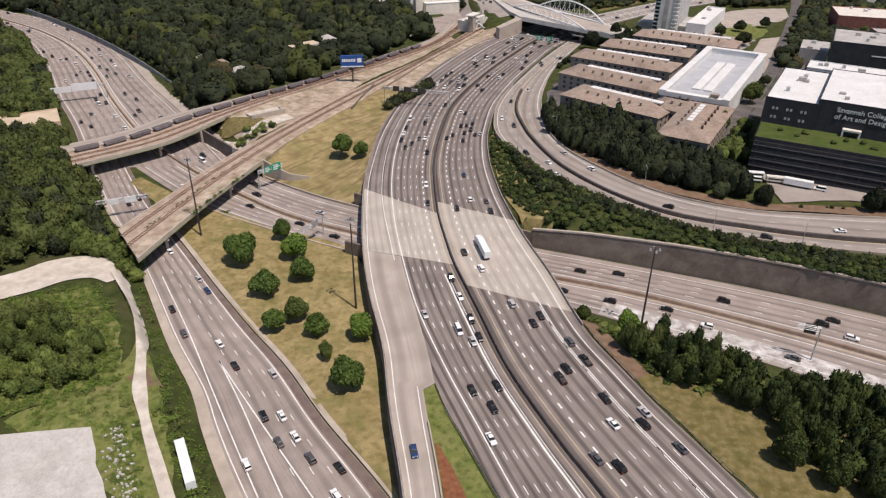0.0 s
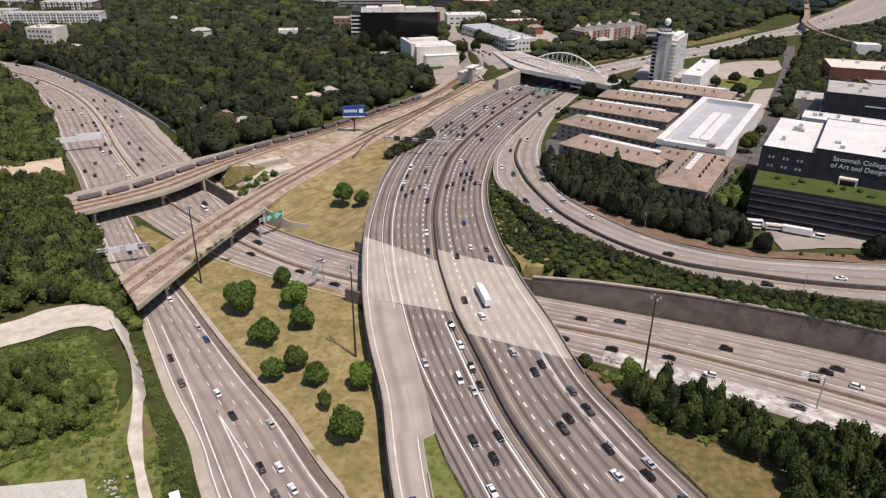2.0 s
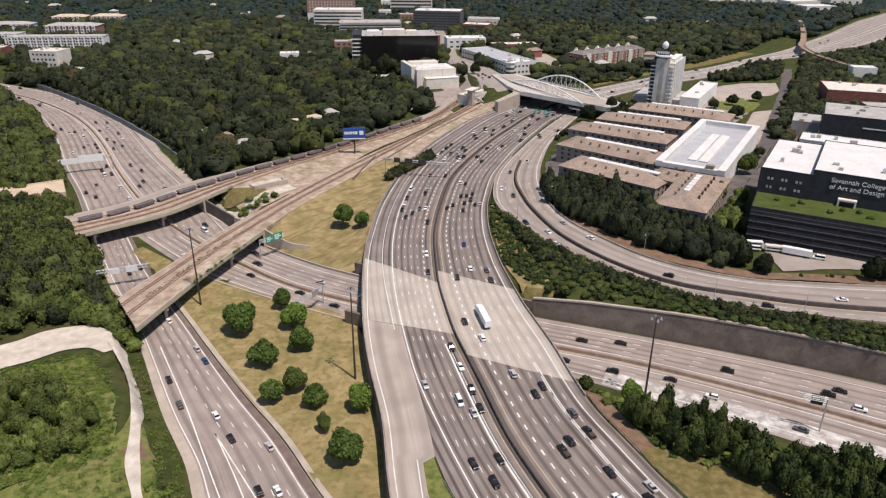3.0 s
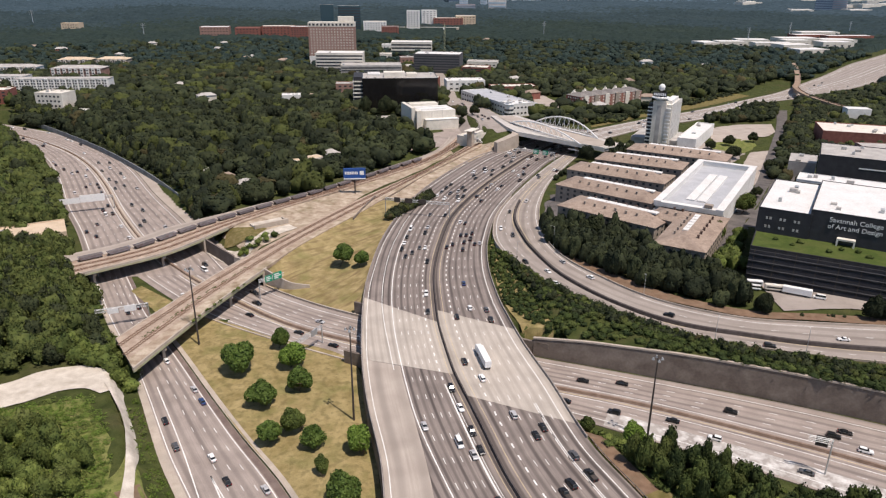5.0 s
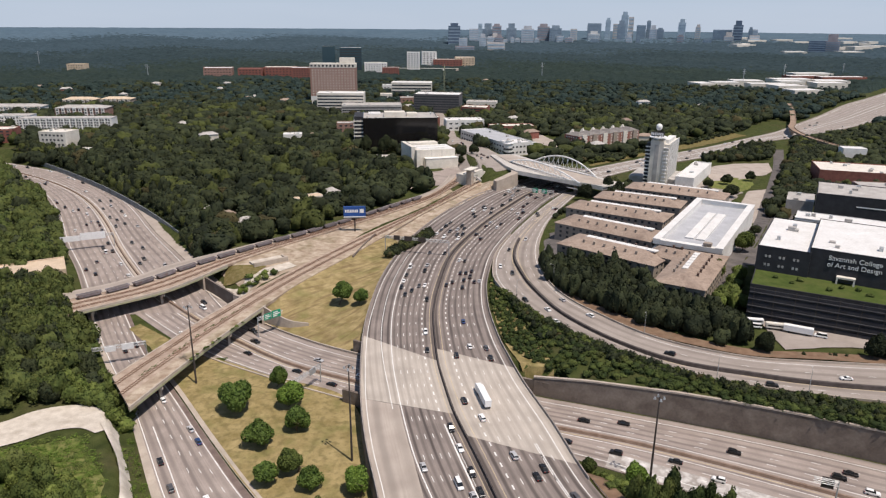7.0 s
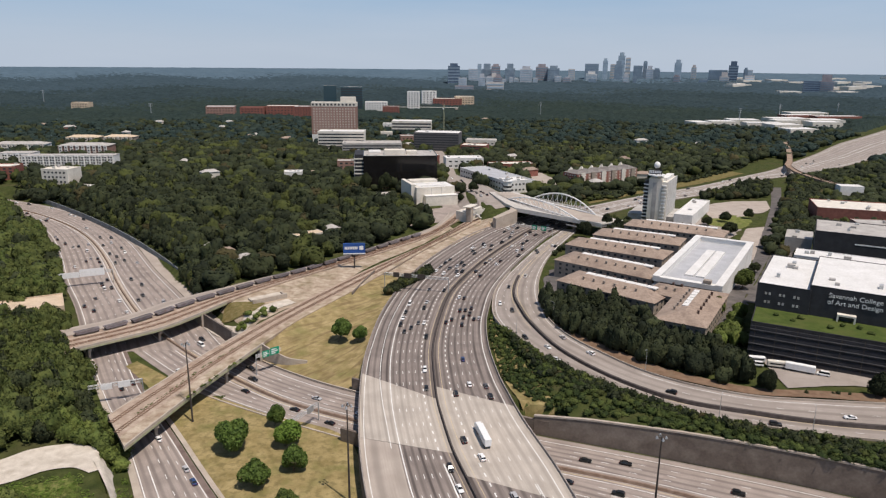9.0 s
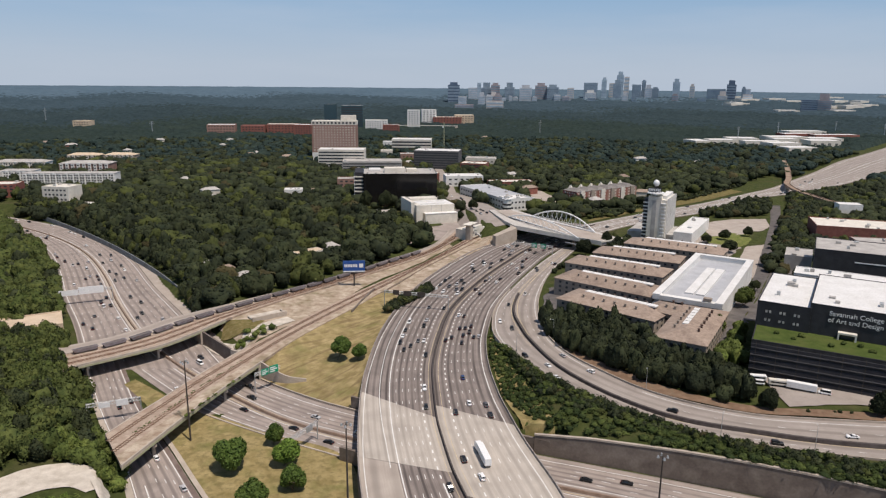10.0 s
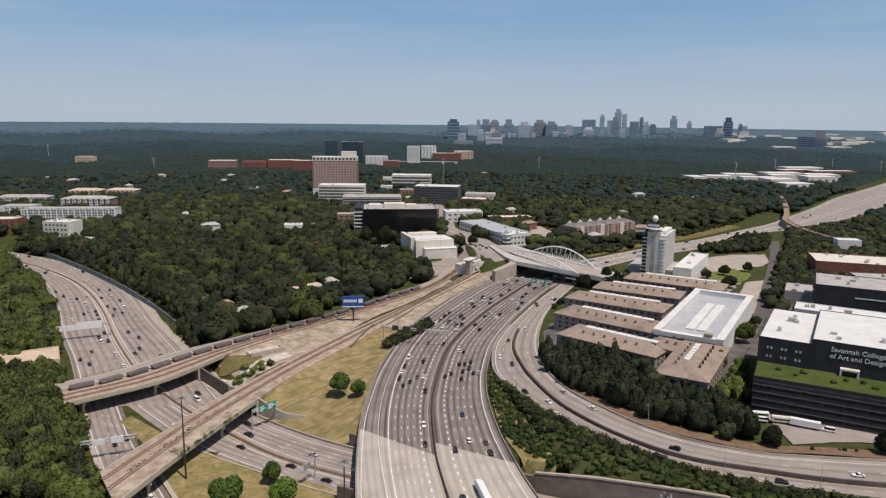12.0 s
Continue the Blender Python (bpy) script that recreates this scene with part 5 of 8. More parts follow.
def scatter_mesh(name, clouds, places, material):
    """One mesh of many crowns: places are rows of x, y, z, width, height, turn."""
    out, faces, smooth, kinds, base = [], [], [], [], 0
    r = np.random.default_rng(5)
    family = KIN.get(material.name, (material,))
    for x, y, z, w, h, a in places:
        c, q, s = clouds[r.integers(len(clouds))]
        kinds.append(np.full(len(q), r.integers(len(family))))
        ca, sa = math.cos(a), math.sin(a)
        out.append(np.stack([(c[:, 0] * ca - c[:, 1] * sa) * w + x, (c[:, 0] * sa + c[:, 1] * ca) * w + y, c[:, 2] * h + z], 1))
        faces.append(q + base)
        smooth.append(s)
        base += len(c)
    me = bulk_mesh(name, np.vstack(out), np.vstack(faces), family[0])
    me.polygons.foreach_set("use_smooth", np.concatenate(smooth))
    for m in family[1:]:
        me.materials.append(m)
    me.polygons.foreach_set("material_index", np.concatenate(kinds).astype(np.int32))
    return me


def trunk_mesh(seed, height, r0):
    r = random.Random(seed)
    bm = bmesh.new()
    x, y, z = 0.0, 0.0, -0.4
    for k in range(4):
        nx_, ny_, nz_ = x + r.uniform(-0.15, 0.15), y + r.uniform(-0.15, 0.15), z + (height * 0.7 + 0.4) / 4
        tube(bm, (x, y, z), (nx_, ny_, nz_), r0 * (1 - k * 0.2), r0 * (0.8 - k * 0.2), 8)
        x, y, z = nx_, ny_, nz_
        if k:
            for _ in range(3):
                a = r.uniform(0, 6.28)
                tube(bm, (x, y, z), (x + math.cos(a) * height * 0.2, y + math.sin(a) * height * 0.2, z + height * r.uniform(0.08, 0.2)), r0 * 0.35, r0 * 0.1, 5)
    return bm


TREE_KINDS = {}


def tree(x, y, z, height, width, seed=0, material=None, label="broadleaf tree with a full green crown", group="", shape=(1.0, 1.0, 0.95), skirt=0.16):
    """A single tree: tapered trunk with limbs, and a crown of many leaf clumps."""
    t = thing("tree", label, "tree", pose(x, y, z, 0, 0, (seed * 67) % 360), group)
    key = (seed % 4, (material or M_LEAF).name, shape)
    if key not in TREE_KINDS:
        c = leaf_cloud(100 + seed % 4, 34, 2500, 0.085, shape, 0.66, 0.3, 0.7, 7, (0.26, 0.16), 0.05, 0.86)
        TREE_KINDS[key] = (crown_mesh("crown", c, material or M_LEAF), trunk_mesh(seed, 1.0, 0.028))
        me = bpy.data.meshes.new("trunk")
        TREE_KINDS[key][1].to_mesh(me)
        TREE_KINDS[key][1].free()
        me.materials.append(M_BARK)
        TREE_KINDS[key] = (TREE_KINDS[key][0], me)
    crown, trunk = TREE_KINDS[key]
    tr = part("trunk", trunk, None, t)
    tr.scale = (height, height, height * 0.75)
    cr = part("crown", crown, None, t)
    ch = height * (1 - skirt)
    cr.scale = (width * 0.57, width * 0.57, ch / (1.55 * shape[2]))
    cr.location = (0, 0, height * skirt)
    return t


for k, (x, y, h, w, mat) in enumerate([
        (-80.8, 240.5, 14.0, 13.5, M_LEAF), (-69.1, 261.4, 10.0, 8.5, M_LEAF), (-60.8, 244.6, 12.0, 12.0, M_LEAFY), (-66.7, 218.3, 10.5, 10.5, M_LEAF), (-54.5, 227.6, 10.5, 9.0, M_LEAF),
        (-51.4, 201.4, 10.5, 8.5, M_BRUSH), (-58.6, 196.3, 9.5, 9.0, M_LEAF), (-43.3, 193.6, 9.5, 7.8, M_LEAF), (-28.1, 192.2, 10.5, 8.0, M_LEAFY), (-38.2, 180, 7.5, 5.0, M_BRUSH), (-29.0, 166.4, 12.0, 11.5, M_LEAF)]):
    tree(x, y, -7.6, h * 1.08, w, k, mat, "round green tree on the dry grass triangle" if mat is not M_LEAFY else "bright yellow-green tree on the dry grass triangle", "trees on the grass triangle")
tree(-54, 346, -3.4, 13.0, 12.0, 1, M_LEAF, "round dark green tree on the grass slope", "trees on the slope")
tree(-43.9, 342.5, -3.0, 9.5, 9.0, 2, M_LEAF, "smaller round green tree on the grass slope", "trees on the slope")
for k, (x, y, h, w) in enumerate([(238, 613, 9, 9), (259, 627, 11, 11), (243, 576, 13, 14), (287, 642, 11, 9), (256, 533, 11, 11), (201.4, 437.5, 10, 8), (214, 459, 9, 8), (152, 366, 13, 10), (132, 552, 12, 11), (146, 548, 10, 12)]):
    tree(x, y, ground_at(x, y), h, w, k, M_WOODS if k != 7 else M_BRUSH, "dark green street tree near the apartments", "street trees")
for k, (x, y, h, w) in enumerate([(91.3, 130.3, 12, 8.0), (99.3, 123, 12.5, 7.6), (107.8, 119, 12, 7.4), (113, 128, 13, 8), (62.8, 190.5, 10, 7), (49.5, 199, 7, 5.5), (116, 111, 13, 7.5), (101, 134, 12, 7.6), (108, 112, 11, 7), (122, 121, 13, 8), (95, 139, 11, 7)]):
    tree(x, y, ground_at(x, y), h, w, k, M_HEDGE if k != 4 else M_LEAFY, "dark green tree beside the freeway verge", "verge trees", (1.0, 1.0, 1.15), 0.1)
for k, (x, y, h, w) in enumerate(((-88, 770, 22, 15), (-66, 766, 24, 17), (-30, 752, 14, 14), (30, 716, 12, 10), (17, 701, 10, 8))):
    tree(x, y, ground_at(x, y), h, w, k + 1, M_WOODS, "tall green tree between the town buildings", "town trees")
for k, (x, y, h, w) in enumerate(((117, 561, 16, 12), (138, 578, 19, 11), (146, 572, 17, 9), (158, 585, 15, 10))):
    tree(x, y, ground_at(x, y), h, w, k, M_WOODSDARK, "dark green tree at the end of the bridge", "bridge trees")
tree(189.5, 419, ground_at(189.5, 419), 15, 13, 2, M_BRUSH, "yellow-green tree beside the parking deck", "street trees")
tree(84, 371, ground_at(84, 371), 15, 12, 3, M_WOODS, "large green tree before the apartment block", "street trees")

# places that stay clear of trees: x, y, half-length, half-depth, turn
CLEAR = [(-5, 682, 34, 13, 19), (-78, 754, 24, 16, 0), (70, 745, 24, 24, 0)]
A_SAMPLES = np.array([((a_out(y) + a_right(y)) / 2, y, (a_right(y) - a_out(y)) / 2) for y in np.arange(70, 690, 8.0)])
D_SAMPLES = road_samples(dL, dR)
R_SAMPLES = np.vstack([road_samples(r1a, r1b), road_samples(r2a, r2b)])
F_SAMPLES = road_samples(fa, fb)
ROADS = np.vstack([LOW, A_SAMPLES, D_SAMPLES, R_SAMPLES, F_SAMPLES])


def jittered(poly, step, seed):
    r = np.random.default_rng(seed)
    xs_, ys_ = [p[0] for p in poly], [p[1] for p in poly]
    X, Y = np.meshgrid(np.arange(min(xs_), max(xs_), step), np.arange(min(ys_), max(ys_), step))
    X = X + r.uniform(-0.45, 0.45, X.shape) * step + (np.arange(X.shape[0]) % 2)[:, None] * step / 2
    Y = Y + r.uniform(-0.45, 0.45, Y.shape) * step
    X, Y = X.ravel(), Y.ravel()
    ok = inside(poly, X, Y)
    return X[ok], Y[ok]


def clear_of(X, Y, road_gap, roads=None):
    ok = gap_to(ROADS if roads is None else roads, X, Y) > road_gap
    for cx, cy, hx, hy, turn in CLEAR:
        c, s = math.cos(radians(turn)), math.sin(radians(turn))
        u, v = (X - cx) * c + (Y - cy) * s, -(X - cx) * s + (Y - cy) * c
        ok &= ~((np.abs(u) < hx) & (np.abs(v) < hy))
    return ok


def grove(name, poly, step, height, width, clouds, material, label, seed, road_gap=4.0, category="trees", sink=0.0, keep=1.0, roads=None):
    X, Y = jittered(poly, step, seed)
    ok = clear_of(X, Y, road_gap, roads)
    r = np.random.default_rng(seed + 1)
    ok &= (r.random(len(X)) < keep) & (np.abs(X) < 0.70 * Y + 45)
    X, Y = X[ok], Y[ok]
    Z = ground_z(X, Y) - sink
    n = len(X)
    W = r.uniform(*width, n) / 2
    H = r.uniform(*height, n) / 1.55
    pl = np.stack([X, Y, Z, W, H, r.uniform(0, 6.28, n)], 1)
    return structure(name, scatter_mesh(name, clouds, pl, material), label, category, "stuff")


NEAR = [leaf_cloud(10 + k, 26, 560, 0.095, (1, 1, 1.25), 0.68, 0.3, 0.7, 5, (0.24, 0.18), 0.06, 0.86) for k in range(6)]
BUSH = [leaf_cloud(90 + k, 14, 190, 0.125, (1, 1, 0.8), 0.78, 0.3, 0.85, 3, (0.22, 0.22), 0.08, 0.8) for k in range(8)]
WEED = [leaf_cloud(110 + k, 16, 110, 0.17, (1, 1, 0.7), 0.9, 0.5, 1.0, 0, (0.18, 0.20)) for k in range(8)]
MID = [leaf_cloud(20 + k, 19, 125, 0.135, (1, 1, 0.95), 0.70, 0.1, 0.55, 5, (0.24, 0.22), 0.07, 0.92) for k in range(10)]
MIDNEAR = [leaf_cloud(30 + k, 24, 330, 0.11, (1, 1, 1.0), 0.70, 0.25, 0.7, 4, (0.22, 0.20), 0.08, 0.86) for k in range(8)]
FARC = [leaf_cloud(40 + k, 14, 26, 0.18, (1, 1, 0.9), 0.70, 0.0, 0.5, 4, (0.25, 0.25), 0.07) for k in range(10)]
VFAR = [leaf_cloud(60 + k, 9, 8, 0.3, (1, 1, 0.85), 0.66, 0.0, 0.5, 3, (0.28, 0.28), 0.09) for k in range(8)]
SHRUB = [leaf_cloud(80 + k, 12, 78, 0.17, (1, 1, 0.8), 0.74, 0.2, 0.75, 2, (0.25, 0.25), 0.07, 0.86) for k in range(8)]

# ---- buildings: origin at the middle of the front's foot, front towards local -y ----
PANE = {}


def pane_data(w, h, material):
    key = (round(w, 2), round(h, 2), material.name)
    if key not in PANE:
        bm = boxes((-w / 2, -0.10, 0, w / 2, 0.06, h), bevel=0.03)
        me = bpy.data.meshes.new("window")
        bm.to_mesh(me)
        bm.free()
        me.materials.append(material)
        PANE[key] = me
    return PANE[key]


def windows(b, face, w, d, cols, rows, ww, wh, z0, pitch, material=None, inset=2.0):
    """Rows of panes on one face: front, left, right or back."""
    me = pane_data(ww, wh, material or M_GLASS)
    span = (w if face in ("front", "back") else d) - 2 * inset
    for i in range(cols):
        u = -span / 2 + span * (i + 0.5) / cols
        for j in range(rows):
            p = part("window", me, None, b)
            z = z0 + j * pitch
            p.location = {"front": (u, 0, z), "back": (u, d, z), "left": (-w / 2, d / 2 - u, z), "right": (w / 2, d / 2 + u, z)}[face]
            p.rotation_euler = (0, 0, {"front": 0, "back": math.pi, "left": -math.pi / 2, "right": math.pi / 2}[face])


def building(name, label, category, x, y, z, w, d, h, turn, wall_mat, roof_mat, parapet=0.8, group="", clutter=0, seed=0, foot=3.0, pad=7.0):
    b = thing(name, label, category, pose(x, y, z, 0, 0, turn), group)
    part("wall", boxes((-w / 2, 0, -foot, w / 2, d, h)), wall_mat, b)
    bm = boxes((-w / 2 + 0.4, 0.4, h, w / 2 - 0.4, d - 0.4, h + 0.12))
    part("roof", bm, roof_mat, b)
    if parapet:
        t = 0.35
        part("parapet", boxes((-w / 2 - 0.05, -0.05, h + 0.004, w / 2 + 0.05, t, h + parapet), (-w / 2 - 0.05, d - t, h + 0.004, w / 2 + 0.05, d + 0.05, h + parapet),
                              (-w / 2 - 0.05, t, h + 0.004, -w / 2 + t, d - t, h + parapet), (w / 2 - t, t, h + 0.004, w / 2 + 0.05, d - t, h + parapet)), wall_mat, b)
    r = random.Random(seed)
    for k in range(clutter):
        cw, cd, ch = r.uniform(1.5, 4), r.uniform(1.5, 4), r.uniform(0.8, 2.4)
        cx, cy = r.uniform(-w / 2 + 3, w / 2 - 3), r.uniform(3, max(3.1, d - 3))
        part("roof_unit", boxes((cx - cw / 2, cy - cd / 2, h + 0.12, cx + cw / 2, cy + cd / 2, h + 0.12 + ch), bevel=0.1), M_STEEL if k % 2 else M_GREYROOF, b, "rooftop plant box")
    c, s = math.cos(radians(turn)), math.sin(radians(turn))
    CLEAR.append((x - s * d / 2, y + c * d / 2, w / 2 + pad, d / 2 + pad, turn))
    return b


def set_back(bm, dy):
    bmesh.ops.translate(bm, verts=bm.verts, vec=(0, dy, 0))
    return bm


def hip_roof(w, d, h0, rise, over=0.7):
    bm = bmesh.new()
    x, y0, y1 = w / 2 + over, -over, d + over
    e = min(d, w) / 2
    if w > d:
        ridge = [(-x + e, d / 2, h0 + rise), (x - e, d / 2, h0 + rise)]
    else:
        ridge = [(0, y0 + e, h0 + rise), (0, y1 - e, h0 + rise)]
    v = [bm.verts.new(p) for p in [(-x, y0, h0), (x, y0, h0), (x, y1, h0), (-x, y1, h0), *ridge, (-x, y0, h0 - 0.3), (x, y0, h0 - 0.3), (x, y1, h0 - 0.3), (-x, y1, h0 - 0.3)]]
    if w > d:
        fs = [(0, 1, 5, 4), (1, 2, 5), (2, 3, 4, 5), (3, 0, 4)]
    else:
        fs = [(0, 1, 4), (1, 2, 5, 4), (2, 3, 5), (3, 0, 4, 5)]
    for f in fs + [(6, 7, 1, 0), (7, 8, 2, 1), (8, 9, 3, 2), (9, 6, 0, 3), (9, 8, 7, 6)]:
        bm.faces.new([v[i] for i in f])
    bmesh.ops.recalc_face_normals(bm, faces=bm.faces)
    return bm


def apartments(x, y, z, w, d, h, turn, seed, strip=True):
    """Long taupe block with a brown hip roof, dormer vents and a pale strip of roof equipment."""
    b = thing("apartment_block", "long taupe apartment block with a brown hip roof", "apartment block", pose(x, y, z, 0, 0, turn), "apartment blocks beside the connector")
    part("wall", boxes((-w / 2, 0, -4, w / 2, d, h)), M_STUCCO, b)
    part("roof", hip_roof(w, d, h, 3.6), M_SHINGLE, b)
    r = random.Random(seed)
    n = int(max(w, d) / 9)
    for i in range(n):
        for side in (-1, 1):
            u = (i + 0.5) / n - 0.5
            if w > d:
                cx, cy = u * (w - d * 0.8), d / 2 + side * d * 0.24
            else:
                cx, cy = side * w * 0.24, d / 2 + u * (d - w * 0.8)
            part("chimney", boxes((cx - 0.5, cy - 0.5, h + 1.0, cx + 0.5, cy + 0.5, h + 3.5), (cx - 0.65, cy - 0.65, h + 3.5, cx + 0.65, cy + 0.65, h + 3.75)), M_STUCCO if side < 0 else M_VENT, b)
    if strip:
        if w > d:
            row = [(-w * 0.32 + k * w * 0.105, d / 2 + 0.4, h + 2.8, -w * 0.32 + k * w * 0.105 + w * 0.098, d / 2 + 4.6, h + 3.6) for k in range(7)]
        else:
            row = [(-3.4, d * 0.3 + k * 5.2, h + 2.6, 0.4, d * 0.3 + k * 5.2 + 4.4, h + 3.5) for k in range(6)]
        for one in row:
            part("roof_well", boxes(one, bevel=0.08), M_WHITEROOF, b, "pale roof equipment well")
    cols = max(3, int(w / 5))
    windows(b, "front", w, d, cols, 3, 1.7, 1.5, 0.9, 3.1)
    windows(b, "right", w, d, max(2, int(d / 6)), 3, 1.7, 1.5, 0.9, 3.1)
    windows(b, "left", w, d, max(2, int(d / 6)), 3, 1.7, 1.5, 0.9, 3.1)
    c, s = math.cos(radians(turn)), math.sin(radians(turn))
    CLEAR.append((x - s * d / 2, y + c * d / 2, w / 2 + 5, d / 2 + 5, turn))
    return b


apartments(92.5, 382, 3, 62, 27, 10, -40.5, 1)
apartments(101, 427, 3, 68, 27, 10, -39, 2)
apartments(118, 470, 3, 70, 26, 10, -33, 3)
apartments(143, 504, 3, 64, 25, 10, -29, 4)
apartments(180, 534, 3, 76, 25, 10, -31, 5)
apartments(119, 328, 4, 25, 62, 10.5, -31, 6)
apartments(126, 372, 3, 26, 20, 11, -40.5, 7, False)

# parking court with white walls
PD = thing("parking_deck", "white-walled parking deck with an open top level", "parking deck", pose(144, 392.5, 4, 0, 0, -31))
CLEAR.append((174, 443, 24, 64, -31))
part("wall", boxes((-20, 4.3, -3, -16.02, 118, 12), (16.02, 4.3, -3, 20, 118, 12), (-20, 118.02, -3, 20, 122, 12)), M_WHITEWALL, PD)
part("front_wall", boxes((-20, 0, 9.2, 20, 4.28, 12), (-20, 0, 5.8, 20, 4.28, 6.8), (-20, 0, 2.2, 20, 4.28, 3.2)), M_WHITEWALL, PD)
part("top_level", boxes((-16, 4.3, 8.4, 16, 118, 8.9)), M_PALEROOF, PD, "pale grey open parking level")
# solid dark slab behind the front bands, in place of the interior's shade
part("lower_level", boxes((-15.9, 2, -3, 15.9, 4.2, 9)), M_DARKDECK, PD, "dark filling for the shaded open parking levels")
part("ramp", boxes((-6, 22, 8.92, -0.6, 92, 9.9), (0.6, 22, 8.92, 6, 92, 9.9)), M_WHITEROOF, PD)
part("wall_cap", boxes((-20.3, 0, 12.02, -15.8, 122.3, 12.5), (15.8, 0, 12.02, 20.3, 122.3, 12.5), (-15.78, 117.8, 12.02, 15.78, 122.3, 12.5)), M_WHITEROOF, PD)
part("stair_block", boxes((9, 0.5, 12.52, 13.5, 4.2, 14.2)), M_STUCCO, PD)

# garage with a planted roof and the college block above it
GA = -28
b = building("parking_garage", "black parking garage, its shaded open levels filled dark, with a lawn on top", "parking garage", 199.7, 282.8, 4, 120, 26, 18, GA, M_DARKDECK, M_ROOFLAWN, 0.5, "", 0, 2, 4, 2)
# closed dark bands: the shade inside the open levels is put into colour
for j in range(5):
    part("louvre", boxes((-60, -0.5, 0.9 + 3.5 * j, 60, -0.02, 2.6 + 3.5 * j), bevel=0.05), M_CHARCOAL, b, "dark band for a shaded open level")
    part("deck_edge", boxes((-60, -0.75, 0.5 + 3.5 * j, 60, -0.02, 0.85 + 3.5 * j)), M_DECKEDGE, b)
for i in range(14):
    part("mullion", boxes((-58 + i * 9, -0.62, -1, -57.6 + i * 9, -0.5, 17.4)), M_DARKSTEEL, b)
CA = -31
b = building("college_wing", "charcoal college building with a white roof", "college building", 168, 326.5, 20.5, 24, 62, 14, CA, M_CHARCOAL, M_WHITEROOF, 0.5, "", 4, 3, 4)
for u in (-7.6, -5.9, -1.2, 0.5, 5.2, 6.9):
    for z in (4.4, 8.8):
        w_ = part("window", pane_data(1.0, 1.3, M_GREYROOF), None, b)
        w_.location = (u, 0, z)
windows(b, "left", 24, 62, 9, 2, 1.6, 1.5, 4, 4.5)
b = building("college_hall", "charcoal college hall with white lettering and a white roof", "college building", 203, 306.5, 20.5, 58, 62, 16.5, CA, M_CHARCOAL, M_WHITEROOF, 0.4, "", 7, 4, 4)


def lettering(text, size, m, material, parent, depth=0.12):
    cu = bpy.data.curves.new("lettering", "FONT")
    cu.body, cu.size, cu.extrude, cu.align_x = text, size, depth, "CENTER"
    cu.materials.append(material)
    tmp = bpy.data.objects.new("lettering", cu)
    scene.collection.objects.link(tmp)
    me = bpy.data.meshes.new_from_object(tmp.evaluated_get(bpy.context.evaluated_depsgraph_get()))
    bpy.data.objects.remove(tmp)
    ob = part("lettering", me, None, parent)
    if not me.materials:
        me.materials.append(material)
    ob.matrix_local = m
    return ob


lettering("Savannah College", 3.2, pose(-9.4, -0.2, 12.2, 90), M_WHITEPAINT, b)
lettering("of Art and Design", 3.2, pose(-9.4, -0.2, 8.9, 90), M_WHITEPAINT, b)
part("entrance_canopy", boxes((-16, -3, 4.4, -8, 0.0, 5.2), (-16, -3, 0, -15.2, -2.2, 4.4), (-8.8, -3, 0, -8, -2.2, 4.4)), M_CREAM, b)
for x_, y_, w_ in ((162.7, 319.7, 1.7), (172.4, 314.8, 1.9), (187.5, 305.8, 1.8), (193.4, 302.5, 1.7), (195, 295.8, 1.6), (167, 312, 1.5), (180, 303, 1.7)):
    sh = thing("shrub", "small round clipped shrub on the garage lawn", "shrub", pose(x_, y_, 21.9), "shrubs on the garage lawn")
    c = leaf_cloud(300 + int(x_), 7, 90, 0.2, (w_, w_, w_ * 0.8), 0.55, 0.1, 0.5, 4)
    part("foliage", crown_mesh("foliage", c, M_HEDGE), None, sh)
part("entrance_door", boxes((-14.5, -0.2, 0, -9.5, 0.05, 3.6)), M_GLASS, b)
b = building("office_block", "dark flat-roofed office block", "office building", 303, 458, 8, 90, 44, 19, -28, M_CHARCOAL, M_GREYROOF, 0.6, "", 8, 5)
part("light_band", boxes((-20, -0.2, 12, 5, 0.0, 12.8)), M_WHITEPAINT, b)
building("low_shed", "low grey-roofed shed by the street", "shed", 272, 517, 3, 19, 30, 9, -28, M_GREYROOF, M_GREYROOF, 0.4, "", 2, 6)
building("school_wing", "white-roofed annex behind the college hall", "college building", 245, 372, 14, 90, 18, 18, CA, M_WHITEWALL, M_WHITEROOF, 0.5, "", 6, 7)
b = building("brick_warehouse", "red brick warehouse with a pale roof", "warehouse", 378, 615, 0, 74, 46, 14, -18, M_BRICK, M_CREAM, 0.8, "", 8, 8)
building("brick_store", "brick store with a grey roof", "store", 372, 550, 0, 50, 40, 11, -10, M_BROWNBRICK, M_GREYROOF, 0.6, "", 4, 9)
building("pale_store", "pale low store beside the tower", "store", 213, 606, 3, 16, 84, 7, -30, M_WHITEWALL, M_WHITEROOF, 1.0, "", 3, 10)
building("small_white_shed", "small white shed among trees", "shed", 448, 755, 0, 24, 16, 12, -10, M_WHITEWALL, M_WHITEROOF, 0.4, "", 0, 11)

# white hotel tower with a globe sign
TW = thing("tower", "pale ribbed concrete tower with a globe sign", "tower", pose(184.4, 620.6, 0, 0, 0, -28) @ Matrix.Diagonal((0.82, 0.92, 0.935, 1.0)))
CLEAR.append((192, 640, 30, 34, -28))
part("core", boxes((0, 0, -2, 14, 12, 44)), M_CREAM, TW)
part("stair_shaft", boxes((-5, 1.5, -2, 0, 11, 41)), M_CHARCOAL, TW)
part("wing", boxes((9, 1, -2, 20, 48, 41)), M_CREAM, TW)
